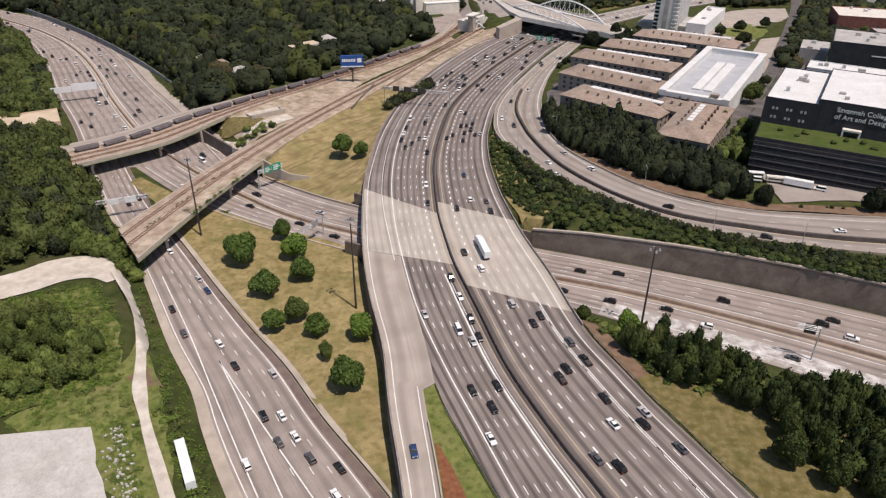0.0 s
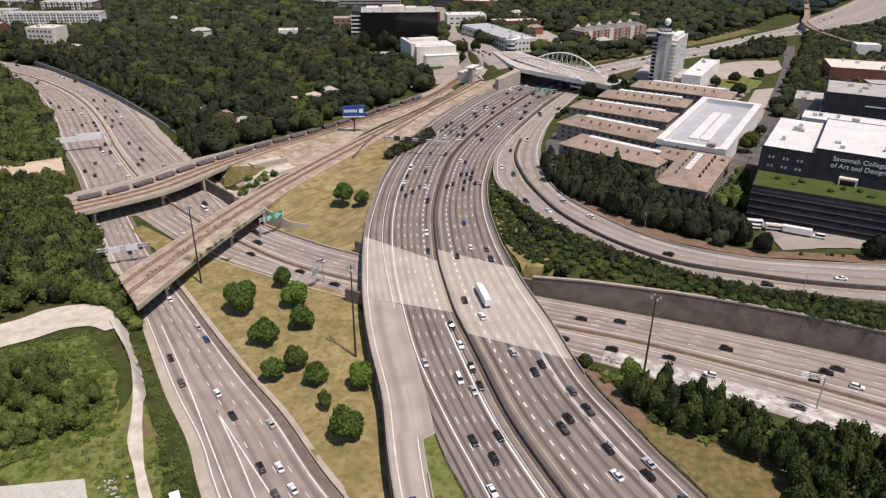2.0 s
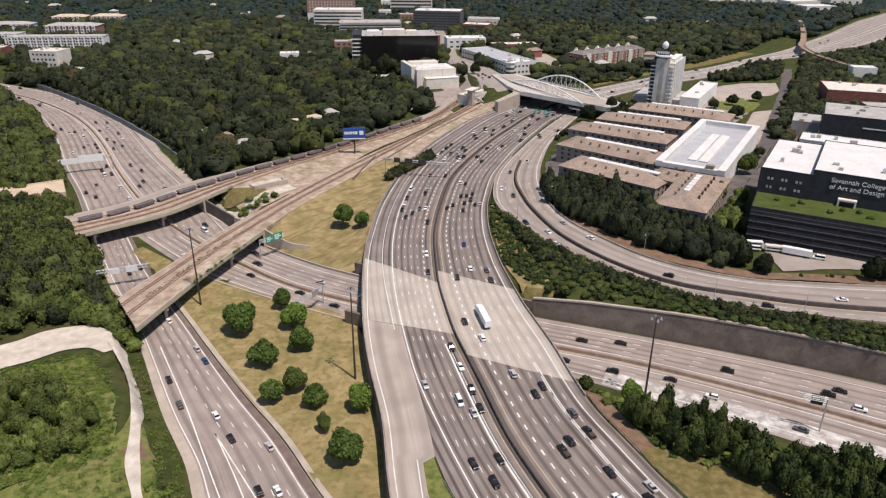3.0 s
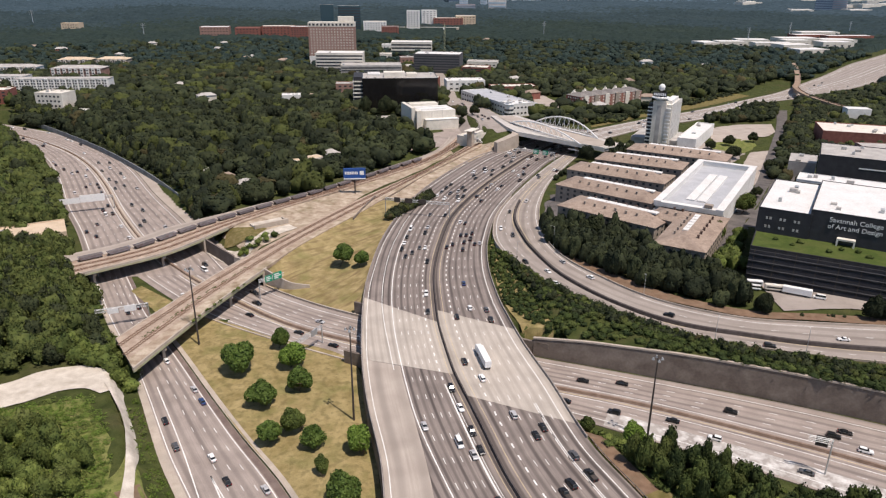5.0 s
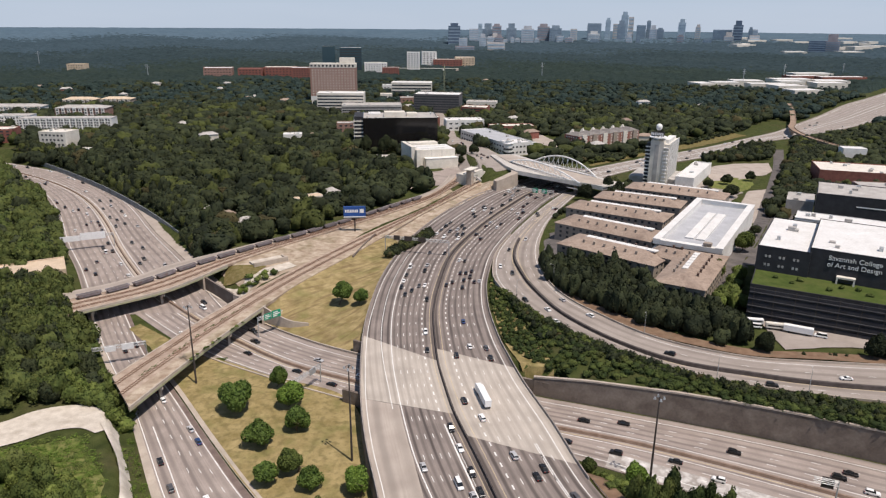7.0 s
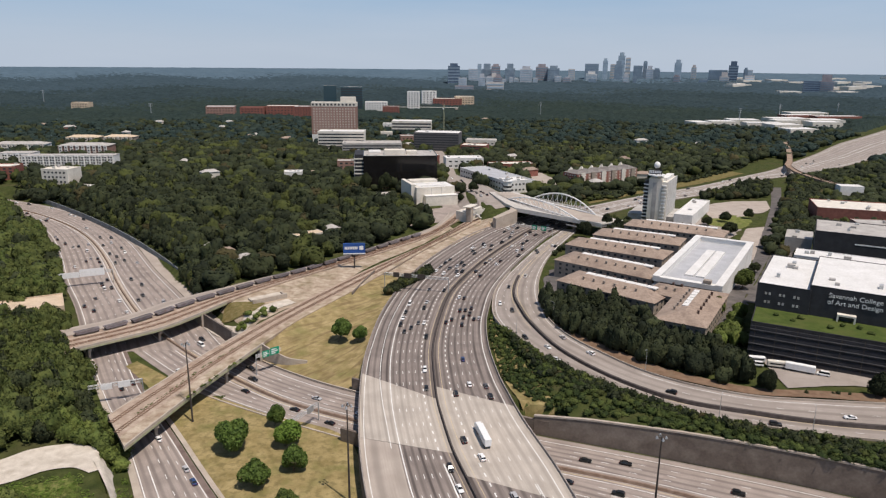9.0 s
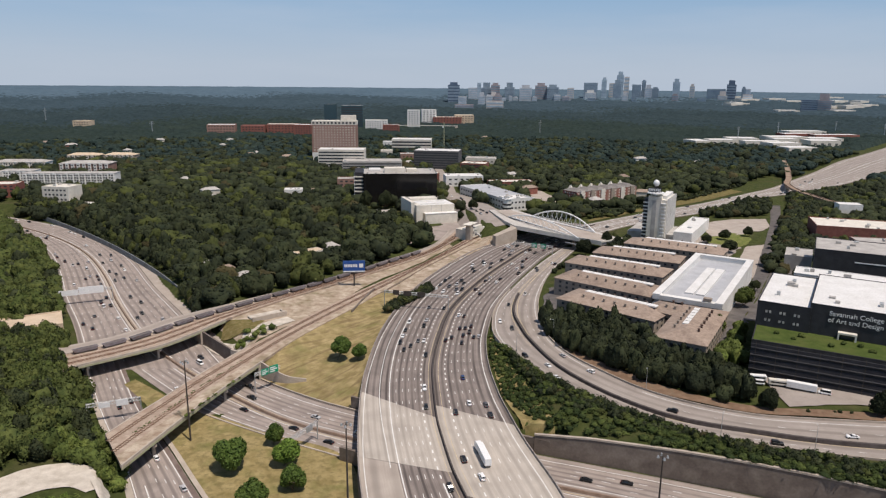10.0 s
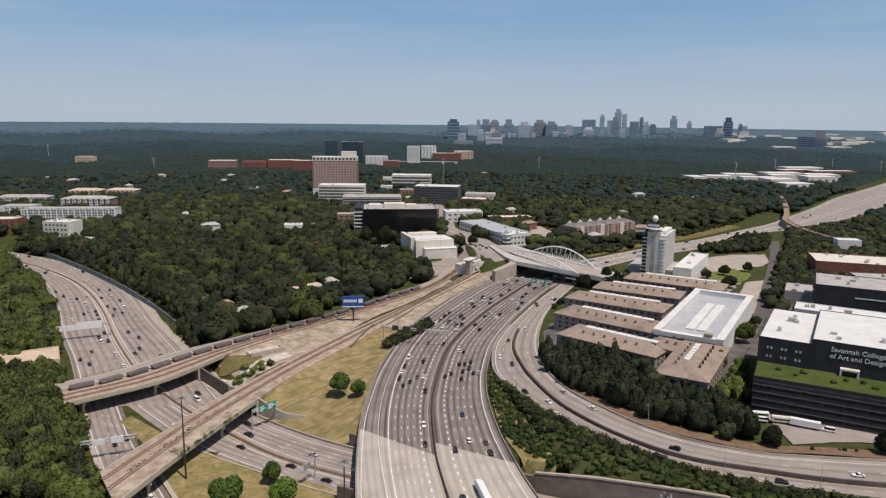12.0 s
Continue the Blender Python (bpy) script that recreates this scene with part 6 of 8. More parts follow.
for i in range(12):
    part("rib", boxes((20, 3.0 + i * 3.8, -2, 20.9, 4.0 + i * 3.8, 42)), M_WHITEWALL, TW)
for j in range(11):
    part("balcony", boxes((14.0, -0.6, 2 + j * 3.5, 19, 1.0, 3.0 + j * 3.5)), M_WHITEWALL, TW)
    part("landing", boxes((-5.6, 0.8, 2 + j * 3.5, -0.2, 1.5, 3.1 + j * 3.5)), M_WHITEWALL, TW)
    for i in range(11):
        w_ = part("window", pane_data(2.2, 1.7, M_GLASS), None, TW)
        w_.location, w_.rotation_euler = (20.02, 5.4 + i * 3.8, 2.4 + j * 3.5), (0, 0, math.pi / 2)
# recess drawn as a flat strip, its shade given by the grey
part("recess", boxes((4.5, -0.15, 2, 9, 0.05, 40)), M_GREYROOF, TW)
part("penthouse", boxes((11, 6, 41, 18, 40, 44.5)), M_WHITEWALL, TW)
bm = bmesh.new()
tube(bm, (6, 6, 44), (6, 6, 47), 1.0, 1.0, 12)
tube(bm, (6, 6, 46.4), (6, 6, 47.2), 9.0, 9.0, 28)
part("sign_disc", bm, M_WHITEPAINT, TW)
bm = bmesh.new()
for a in range(0, 360, 40):
    tube(bm, (6 + 5.5 * math.cos(radians(a)), 6 + 5.5 * math.sin(radians(a)), 47.2), (6 + 5.5 * math.cos(radians(a)), 6 + 5.5 * math.sin(radians(a)), 52.5), 0.25, 0.25, 6)
tube(bm, (6, 6, 47.2), (6, 6, 53.5), 1.2, 1.2, 10)
part("sign_frame", bm, M_DARKSTEEL, TW)
part("sign_panel", boxes((-1.2, -0.6, 48.4, 13.2, -0.1, 52.4)), M_CHARCOAL, TW, "dark sign panel")
part("sign_bars", boxes(*[(-0.4 + k * 1.9, -0.85, 49.2, 0.9 + k * 1.9, -0.6, 51.6) for k in range(7)]), M_WHITEPAINT, TW, "pale bars of unreadable lettering")
bm = bmesh.new()
bmesh.ops.create_uvsphere(bm, u_segments=24, v_segments=14, radius=3.3, matrix=Matrix.Translation((6, 6, 56.2)))
part("globe", bm, M_WHITEPAINT, TW, "white globe sign")
part("podium", boxes((-22, 6, -2, 30, 52, 7)), M_GREYROOF, TW)

# ---- town beyond the bridge ----
b = building("black_office", "black glass office block with pale side slabs", "office building", -50, 790, 0, 84, 56, 36, 6, M_BLACKGLASS, M_GREYROOF, 1.0, "", 10, 12)
part("side_core", boxes((-52, 4, -2, -42.1, 46, 38)), M_CHARCOAL, b)
part("roof_penthouse", boxes((-18, 14, 36.2, 6, 30, 41.5), (8, 20, 36.2, 20, 34, 39.5), bevel=0.1), M_CREAM, b, "beige rooftop plant house")
part("roof_slab", boxes((-36, 30, 36.2, -22, 48, 38.0)), M_WHITEROOF, b)
for j in range(8):
    part("floor_slab", boxes((-53, 3, 3 + j * 4.2, -42.3, 46.5, 4.3 + j * 4.2)), M_CREAM, b)
b = building("pale_hall", "pale windowless stone hall with stepped blade walls", "hall", -7.6, 693, 0, 42, 40, 1.0, 19, M_CREAM, M_WHITEROOF, 0, "", 0, 13)
part("main_hall", boxes((-16, 5, -2, 21, 34, 17.5)), M_CREAM, b)
part("hall_roof", boxes((-15.4, 5.6, 17.5, 20.4, 33.4, 17.7)), M_WHITEROOF, b)
part("front_block", boxes((-12, -2, -2, 22, 4.98, 9.5)), M_CREAM, b)
part("front_ledge", boxes((-12.3, -2.3, 9.5, 22.3, 4.9, 10.1)), M_WHITEWALL, b)
part("blade_wall", boxes((-25, 6, -2, -21, 44, 21), bevel=0.1), M_CREAM, b)
part("blade_wall", boxes((-20.9, 1, -2, -16.1, 12, 18.6), bevel=0.1), M_CREAM, b)
part("stage_tower", boxes((-18, 34.1, -2, 12, 46, 20)), M_CREAM, b)
part("roof_ledge", boxes((-14, 8, 17.72, 12, 9, 19.0), (-14, 24, 17.72, 16, 25, 18.6)), M_WHITEWALL, b)
part("joint", boxes((-4.2, 4.9, 9.6, -3.9, 5.06, 17.4), (6.8, 4.9, 9.6, 7.1, 5.06, 17.4)), M_GREYROOF, b)
b = building("brick_hotel", "tall brown brick hotel with many windows", "hotel", -193, 1230, 0, 79, 24, 63, 4, M_BROWNBRICK, M_GREYROOF, 1.2, "", 3, 14)
windows(b, "front", 79, 24, 15, 13, 2.3, 2.0, 6, 4.4, M_CREAM)
part("attic", boxes((-39.5, -0.3, 63.9, 39.5, 24.3, 71)), M_CREAM, b, "cream attic storey")
for i in range(12):
    part("attic_window", boxes((-38 + i * 6.4, -0.5, 65.5, -34.5 + i * 6.4, -0.31, 69)), M_GLASS, b)
part("penthouse", boxes((11, 5, 71.1, 37, 20, 80)), M_CREAM, b)
part("base", boxes((-39.6, -0.4, -2, -30, -0.02, 16)), M_WHITEWALL, b)
TOWN_A = (
    ("office_building", -166, 1120, 74, 36, 31, 2, M_CREAM, M_WHITEROOF, 15, 6, 1, "pale banded mid-rise office building"),
    ("parking_deck", -112, 1080, 92, 44, 17, 6, M_GREYROOF, M_GREYROOF, 16, 4, 1, "grey parking deck with open levels"),
    ("office_building", -66, 1394, 79, 40, 26, 0, M_CREAM, M_WHITEROOF, 17, 4, 1, "long pale office building with ribbon windows"),
    ("office_building", -14, 1135, 74, 44, 29, -8, M_DECKEDGE, M_WHITEROOF, 18, 7, 1, "dark glass office building with a white roof"),
    ("office_building", 44, 1085, 40, 30, 15, -14, M_BRICK, M_CREAM, 19, 4, 1, "brick and glass office building"),
)
TOWN_B = (
    ("brick_building", -530, 820, 36, 26, 15, 10, M_BRICK, M_CREAM, 24, 4, 5, "red brick building among trees"),
    ("office_cube", -433, 765, 32, 24, 21, -8, M_CREAM, M_CREAM, 25, 4, 6, "pale concrete office cube"),
    ("low_wing", -402, 751, 34, 12, 5, -8, M_CREAM, M_WHITEROOF, 26, 1, 5, "low white wing of the office cube"),
    ("brick_building", -570, 1790, 70, 40, 26, 10, M_BROWNBRICK, M_WHITEROOF, 27, 4, 9, "dark brick institutional building"),
    ("brick_building", -492, 1800, 60, 40, 24, 6, M_BRICK, M_BRICK, 28, 4, 7, "red brick institutional building"),
    ("brick_building", -420, 1820, 80, 40, 27, 6, M_BRICK, M_CREAM, 29, 4, 9, "red brick institutional building with pale roof"),
    ("glass_tower", -318, 1960, 34, 30, 74, 6, M_TEALGLASS, M_GREYROOF, 30, 0, 0, "dark blue glass office tower"),
)
TOWN_C = (
    ("glass_tower", -262, 1990, 60, 34, 70, 6, M_TEALGLASS, M_WHITEROOF, 31, 10, 1, "blue glass office tower"),
    ("condominium", -92, 2060, 36, 30, 56, 0, M_WHITEWALL, M_WHITEROOF, 32, 10, 4, "white stepped condominium tower"),
    ("condominium", -50, 2230, 46, 30, 50, 6, M_WHITEWALL, M_WHITEROOF, 33, 9, 4, "white condominium tower with balconies"),
    ("brick_building", 8, 2220, 90, 40, 28, 4, M_BRICK, M_CREAM, 34, 5, 9, "brown brick building in the distance"),
    ("brick_building", 62, 2240, 60, 40, 34, 4, M_TAN, M_CREAM, 35, 5, 6, "tan brick building in the distance"),
    ("shop_row", 45, 816, 119, 36, 12, -65, M_WHITEWALL, M_PALEROOF, 36, 2, 18, "white shop row with a grey roof"),
    ("shop_row", 84.5, 768.5, 28, 22, 13, 26, M_WHITEWALL, M_WHITEROOF, 37, 2, 5, "white corner shop building"),
    ("shop_row", 28, 950, 52, 28, 13, 8, M_WHITEWALL, M_WHITEROOF, 38, 2, 6, "white flat-roofed shop building"),
)
TOWN_D = (
    ("shop_row", 92, 935, 60, 22, 8, 10, M_BRICK, M_CREAM, 39, 1, 6, "low brick row of shops"),
    ("white_shop", -184, 840, 22, 16, 9, 10, M_WHITEWALL, M_WHITEROOF, 40, 1, 3, "small white-roofed building among trees"),
    ("brick_house", -118, 905, 44, 20, 14, 6, M_BROWNBRICK, M_GREYROOF, 41, 3, 6, "brown brick walk-up building"),
    ("tan_shed", -233.4, 361.5, 42, 25, 4, 30, M_TAN, M_TAN, 42, 0, 0, "low tan flat-roofed building among trees"),
    ("station_house", 30, 625, 26, 14, 8, 52, M_CREAM, M_CREAM, 43, 1, 3, "pale rail station entrance building"),
)
for nm, x, y, w, d, h, turn, mat, roof, seed, rows, cols, label in TOWN_A + TOWN_B + TOWN_C + TOWN_D:
    fz = float(far_rise(np.array([x]), np.array([y]))[0])
    b = building(nm, label, nm.replace("_", " "), x, y, fz, w, d, h, turn, mat, roof, 0.8, "", 3 if y < 1200 else 0, seed, 3.0, 7.0 if nm != "tan_shed" else -1.0)
    if cols == 1:
        for j in range(rows):
            part("window_band", boxes((-w / 2 + 1, -0.12, 1.4 + j * (h - 1.5) / rows, w / 2 - 1, 0.05, 1.4 + j * (h - 1.5) / rows + (h / rows) * 0.45)), M_GLASS, b)
    elif cols:
        windows(b, "front", w, d, cols, rows, w / cols * 0.45, min(2.0, h / rows * 0.5), h / rows * 0.3, (h - 0.6) / rows)

tw_ = thing("corner_turret", "white octagonal corner turret of the shops", "turret", pose(70, 763, 0))
for nm_, r_, z0_, z1_, mat_ in (("wall", 5.0, -2, 13.5, M_WHITEWALL), ("window_band", 5.08, 6.6, 8.8, M_GLASS), ("window_band", 5.08, 2.0, 4.4, M_GLASS), ("eave", 5.9, 13.5, 14.1, M_WHITEPAINT), ("lantern", 3.2, 14.1, 16.5, M_WHITEWALL), ("cap", 3.7, 16.5, 17.0, M_WHITEPAINT)):
    part(nm_, tube(bmesh.new(), (0, 0, z0_), (0, 0, z1_), r_, r_, 8), mat_, tw_)
part("finial", tube(bmesh.new(), (0, 0, 17.0), (0, 0, 19.6), 3.0, 0.1, 8), M_GREYROOF, tw_)

# terraced apartment rows: bays standing proud of the wall, hipped or flat roofs
def bay_row(label, x, y, w, d, h, turn, bays, wall_mat, bay_mat, roof_mat, hipped):
    b = thing("apartment_row", label, "apartment building", pose(x, y, 0, 0, 0, turn), "apartment rows in the woods")
    part("wall", boxes((-w / 2, 0, -3, w / 2, d, h)), wall_mat, b)
    part("roof", hip_roof(w, d, h, 3.4) if hipped else boxes((-w / 2 - 0.3, -0.3, h, w / 2 + 0.3, d + 0.3, h + 0.5)), roof_mat, b)
    pitch = w / bays
    floors = max(2, int(h / 3.6))
    for i in range(bays):
        u = -w / 2 + pitch * (i + 0.5)
        part("bay", boxes((u - pitch * 0.26, -1.4, -3, u + pitch * 0.26, -0.02, h + (0.9 if i % 2 else -0.8))), bay_mat, b)
        for j in range(floors):
            z = 1.2 + j * (h - 1.0) / floors
            win = part("window", pane_data(pitch * 0.3, 1.9, M_GLASS), None, b)
            win.location = (u, -1.4, z)
            win = part("window", pane_data(pitch * 0.26, 2.1, M_GLASS), None, b)
            win.location = (u + pitch * 0.5 if i < bays - 1 else u - pitch * 0.5, 0, z)
    c, s = math.cos(radians(turn)), math.sin(radians(turn))
    CLEAR.append((x - s * d / 2 + s * 4, y + c * d / 2 - c * 4, w / 2 + 4, d / 2 + 9, turn))


bay_row("white four-storey apartment row with projecting bays", -490, 902, 116, 20, 18, 6, 16, M_WHITEWALL, M_WHITEWALL, M_GREYROOF, False)
bay_row("brick and white apartment block with a grey hipped roof", -531, 1022, 72, 28, 17, 4, 9, M_BROWNBRICK, M_WHITEWALL, M_GREYROOF, True)
bay_row("tan-roofed apartment row in the woods", -604, 1162, 52, 24, 14, 6, 7, M_STUCCO, M_CREAM, M_TAN, True)
bay_row("tan-roofed apartment row in the woods", -548, 1172, 50, 24, 14, 2, 7, M_STUCCO, M_CREAM, M_TAN, True)
bay_row("white apartment row with a grey hipped roof", -652, 1066, 76, 24, 13, 6, 10, M_WHITEWALL, M_CREAM, M_GREYROOF, True)
bay_row("white apartment block with a grey flat roof", -580, 936, 44, 24, 16, 6, 6, M_WHITEWALL, M_WHITEWALL, M_GREYROOF, False)

# townhouses
for i in range(6):
    x, y = 163 + i * 14.2, 814 + i * 9.3
    b = thing("townhouse", "brick townhouse with a grey gabled roof", "townhouse", pose(x, y, 0, 0, 0, 33.2), "row of townhouses")
    part("wall", boxes((-8.45, 0, -2, 8.45, 24, 14.5)), M_BROWNBRICK if i % 2 else M_BRICK, b)
    part("bay", boxes((-3.2, -1.4, -2, 3.2, -0.02, 15.4)), M_STUCCO if i % 2 else M_CREAM, b)
    part("roof", hip_roof(16.6, 24, 14.5, 3.6, 0.1), M_SLATE, b)
    part("gable", set_back(hip_roof(5, 6, 14.8, 5.4, 0.2), 17), M_CREAM, b)
    windows(b, "front", 16.9, 24, 5, 4, 1.6, 1.7, 1.2, 3.4, M_CREAM)
    if i == 0:
        windows(b, "left", 16.9, 24, 5, 4, 1.6, 1.7, 1.2, 3.4, M_CREAM)
    CLEAR.append((x - 2, y + 2, 12, 26, 33.2))
# houses among the trees
for k, (x, y, turn) in enumerate([(-307, 812, 20), (-270, 790, -10), (-361, 960, 15), (-172, 503, 35), (-156, 489, 40), (-139, 472, 30), (-186, 841, 10), (-164, 863, 5), (-233, 653, 25), (-92, 566, 45)]):
    b = thing("house", "small pale house with a hipped roof among trees", "house", pose(x, y, -2.0, 0, 0, turn), "houses in the woods")
    part("wall", boxes((-6, 0, -2, 6, 10, 6.5)), M_CREAM if k % 3 else M_BRICK, b)
    part("roof", hip_roof(12, 10, 6.5, 3.2), (M_GREYROOF, M_SHINGLE, M_GREYROOF)[k % 3], b)
    windows(b, "front", 12, 10, 3, 2, 1.2, 1.4, 0.8, 2.9)
    CLEAR.append((x, y - 1, 8.0, 10.5, turn))
# low tan-roofed blocks by the tracks
for x, y, w in ((-106, 540, 24), (-84, 548, 17)):
    b = building("low_block", "low building with a tan roof by the tracks", "building", x, y, 0, w, 11, 6, 40, M_CREAM, M_TAN, 0.3, "", 0, 1, 3, 3)
    windows(b, "front", w, 11, 4, 1, 1.4, 1.4, 1.6, 3)
# scattered houses whose roofs show through the canopy
rh = random.Random(17)
house_mats = (M_WHITEWALL, M_CREAM, M_BRICK)
roof_mats = (M_GREYROOF, M_GREYROOF, M_SHINGLE, M_SHINGLE)
for k in range(22):
    d, a = rh.uniform(760, 1750), rh.uniform(-31, 27)
    x, y = d * math.sin(radians(a)), d * math.cos(radians(a))
    if float(gap_to(ROADS, np.array([x]), np.array([y]))[0]) < 25:
        continue
    w, dd, hh, turn = rh.uniform(11, 22), rh.uniform(9, 13), rh.uniform(7, 12), rh.uniform(-40, 40)
    b = thing("house", "pale house showing through the tree canopy", "house", pose(x, y, 0, 0, 0, turn), "houses in the distant woods")
    part("wall", boxes((-w / 2, 0, -2, w / 2, dd, hh)), house_mats[k % 3], b)
    part("roof", hip_roof(w, dd, hh, 3.0), roof_mats[k % 4], b)
    CLEAR.append((x, y, w / 2 + 1, dd / 2 + 5, turn))
# more blocks round the hotel and the office quarter
for k, (x, y, w, d, h, turn, mat, roof, label) in enumerate((
        (-108, 1300, 22, 20, 13, 4, M_CREAM, M_CREAM, "small pale block beside the hotel"), (-60, 1190, 30, 24, 18, 8, M_BROWNBRICK, M_GREYROOF, "brown block behind the parking deck"),
        (-28, 1180, 34, 24, 14, 0, M_WHITEWALL, M_WHITEROOF, "white low block by the street"), (60, 1170, 50, 30, 14, -8, M_CREAM, M_GREYROOF, "cream low block with a grey roof"),
        (-118, 1480, 26, 20, 14, 0, M_WHITEWALL, M_WHITEROOF, "white low block behind the hotel"), (-190, 1960, 62, 34, 32, 6, M_WHITEWALL, M_CREAM, "white clinic block in the woods"),
        (-250, 1690, 46, 30, 30, 6, M_BRICK, M_CREAM, "red brick clinic block"), (-352, 1760, 50, 36, 30, 8, M_BRICK, M_WHITEROOF, "red brick block with a white roof"),
        (-142, 1860, 44, 30, 26, 4, M_BRICK, M_GREYROOF, "red brick mid-rise block"), (-20, 985, 26, 20, 12, 6, M_BRICK, M_CREAM, "small brick block by the street"), (-1001, 1935, 46, 30, 24, 0, M_TAN, M_TAN, "tan block far off in the woods"),
        
        (-612, 905, 40, 24, 15, 8, M_WHITEWALL, M_GREYROOF, "white apartment row in the woods"))):
    b = building("town_block", label, "building", x, y, 0, w, d, h, turn, mat, roof, 0.8, "", 2, 200 + k)
    rows = max(1, int(h / 5))
    windows(b, "front", w, d, max(3, int(w / 7)), rows, 3.2, 1.8, 1.8, (h - 1.0) / rows)
# warehouses far to the right
r = random.Random(3)
for k, (x, y, w) in enumerate(((640, 1612, 62), (708, 1662, 70), (716, 1572, 84), (800, 1640, 60), (846, 1722, 96), (930, 1840, 90), (998, 1934, 110), (1008, 1803, 120), (742, 1448, 66), (748, 1530, 70), (870, 1600, 70), (585, 1585, 40), (925, 1700, 80))):
    b = building("warehouse", "distant low white-roofed warehouse", "warehouse", x, y, 0, w, r.uniform(34, 56), r.uniform(13, 16), r.uniform(-6, 14), M_BRICK if k in (5, 7) else M_CREAM, M_WHITEROOF, 0.6, "distant warehouses", 0, k, 3, 12)
    windows(b, "front", w, 40, int(w / 16), 1, 6.0, 3.2, 7.0, 4.0)
for k in range(22):
    x, y = 1400 + r.random() * 1100, 2700 + r.random() * 1300
    building("warehouse", "distant low white-roofed warehouse", "warehouse", x, y, float(far_rise(np.array([x]), np.array([y]))[0]), r.uniform(50, 140), r.uniform(40, 80), r.uniform(14, 22), r.uniform(-10, 30), M_CREAM, M_WHITEROOF, 0.6, "distant warehouses", 0, k)

# skyline on the far rise: bearing, width, top and foot above the far land
def skyscraper(bearing, wide, height, dist, material, label, seed):
    x, y = dist * math.tan(radians(bearing)), dist
    z = float(far_rise(np.array([x]), np.array([y]))[0])
    b = building("skyscraper", label, "skyscraper", x, y, z, wide, wide * 0.7, height, -bearing, material, M_GREYROOF, 2.0, "distant skyline", 0, seed, 25)
    rr = random.Random(seed)
    k = rr.choice((0, 1, 2))
    if k:
        part("crown", boxes((-wide * 0.32, wide * 0.12, height + 0.1, wide * 0.32, wide * 0.58, height + wide * 0.25 * k)), material, b)
    n = 6 if height > 42 else 3
    for j in range(n):
        part("window_band", boxes((-wide / 2 + 1, -0.8, height * (j + 0.25) / n, wide / 2 - 1, 0.1, height * (j + 0.7) / n)), M_HAZEPALE if material in (M_HAZESTONE, M_HAZECREAM, M_WHITEWALL, M_HAZEPALE) else M_HAZEGLASS, b)


SKY_MATS = {"G": M_HAZEGLASS, "S": M_HAZESTONE, "B": M_HAZEBRICK, "C": M_HAZECREAM, "P": M_HAZEPALE, "N": M_NAVYGLASS, "W": M_WHITEWALL}
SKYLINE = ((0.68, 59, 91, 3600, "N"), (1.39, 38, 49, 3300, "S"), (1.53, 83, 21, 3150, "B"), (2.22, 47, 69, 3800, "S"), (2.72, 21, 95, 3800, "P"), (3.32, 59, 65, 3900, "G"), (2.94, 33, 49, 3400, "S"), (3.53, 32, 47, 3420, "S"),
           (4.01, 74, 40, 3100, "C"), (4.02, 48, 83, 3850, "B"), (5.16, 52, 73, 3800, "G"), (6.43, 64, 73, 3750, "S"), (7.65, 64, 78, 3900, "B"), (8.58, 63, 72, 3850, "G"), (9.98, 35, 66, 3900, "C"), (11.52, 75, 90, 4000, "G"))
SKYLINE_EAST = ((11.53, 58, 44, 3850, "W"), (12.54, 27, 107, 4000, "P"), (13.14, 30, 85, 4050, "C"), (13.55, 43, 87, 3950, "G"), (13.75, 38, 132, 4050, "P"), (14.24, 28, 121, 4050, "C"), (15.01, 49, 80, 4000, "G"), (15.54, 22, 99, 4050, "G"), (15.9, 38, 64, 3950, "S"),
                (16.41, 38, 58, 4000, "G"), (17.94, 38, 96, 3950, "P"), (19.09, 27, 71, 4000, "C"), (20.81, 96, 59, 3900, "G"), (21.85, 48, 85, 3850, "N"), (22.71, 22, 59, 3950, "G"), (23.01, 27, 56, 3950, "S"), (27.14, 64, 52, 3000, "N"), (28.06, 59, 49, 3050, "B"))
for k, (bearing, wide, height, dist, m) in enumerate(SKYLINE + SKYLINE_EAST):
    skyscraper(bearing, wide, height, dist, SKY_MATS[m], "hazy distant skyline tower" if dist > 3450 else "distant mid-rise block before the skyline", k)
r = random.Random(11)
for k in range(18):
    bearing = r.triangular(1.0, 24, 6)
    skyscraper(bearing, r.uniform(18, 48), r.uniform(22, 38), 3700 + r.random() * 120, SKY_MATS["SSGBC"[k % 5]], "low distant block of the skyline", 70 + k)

# ---- arched road bridge over the freeway ----
ab = thing("arch_bridge", "white steel arch bridge carrying a street", "bridge", pose(0, 0, 0))


def plate(outline, thick):
    """A slab under an outline of (x, y, z) corners."""
    bm = bmesh.new()
    a = [bm.verts.new(p) for p in outline]
    b = [bm.verts.new((p[0], p[1], p[2] - thick)) for p in outline]
    n = len(outline)
    bm.faces.new(a), bm.faces.new(b[::-1])
    for i in range(n):
        bm.faces.new((a[i], b[i], b[(i + 1) % n], a[(i + 1) % n]))
    bmesh.ops.recalc_face_normals(bm, faces=bm.faces)
    return bm


def rail(a, b, rise, thick, width):
    """An upright strip from a to b."""
    a, b = Vector(a), Vector(b)
    side = Vector((b.y - a.y, a.x - b.x, 0)).normalized() * width
    return plate([a + Vector((0, 0, rise)), b + Vector((0, 0, rise)), b + side + Vector((0, 0, rise)), a + side + Vector((0, 0, rise))], thick)


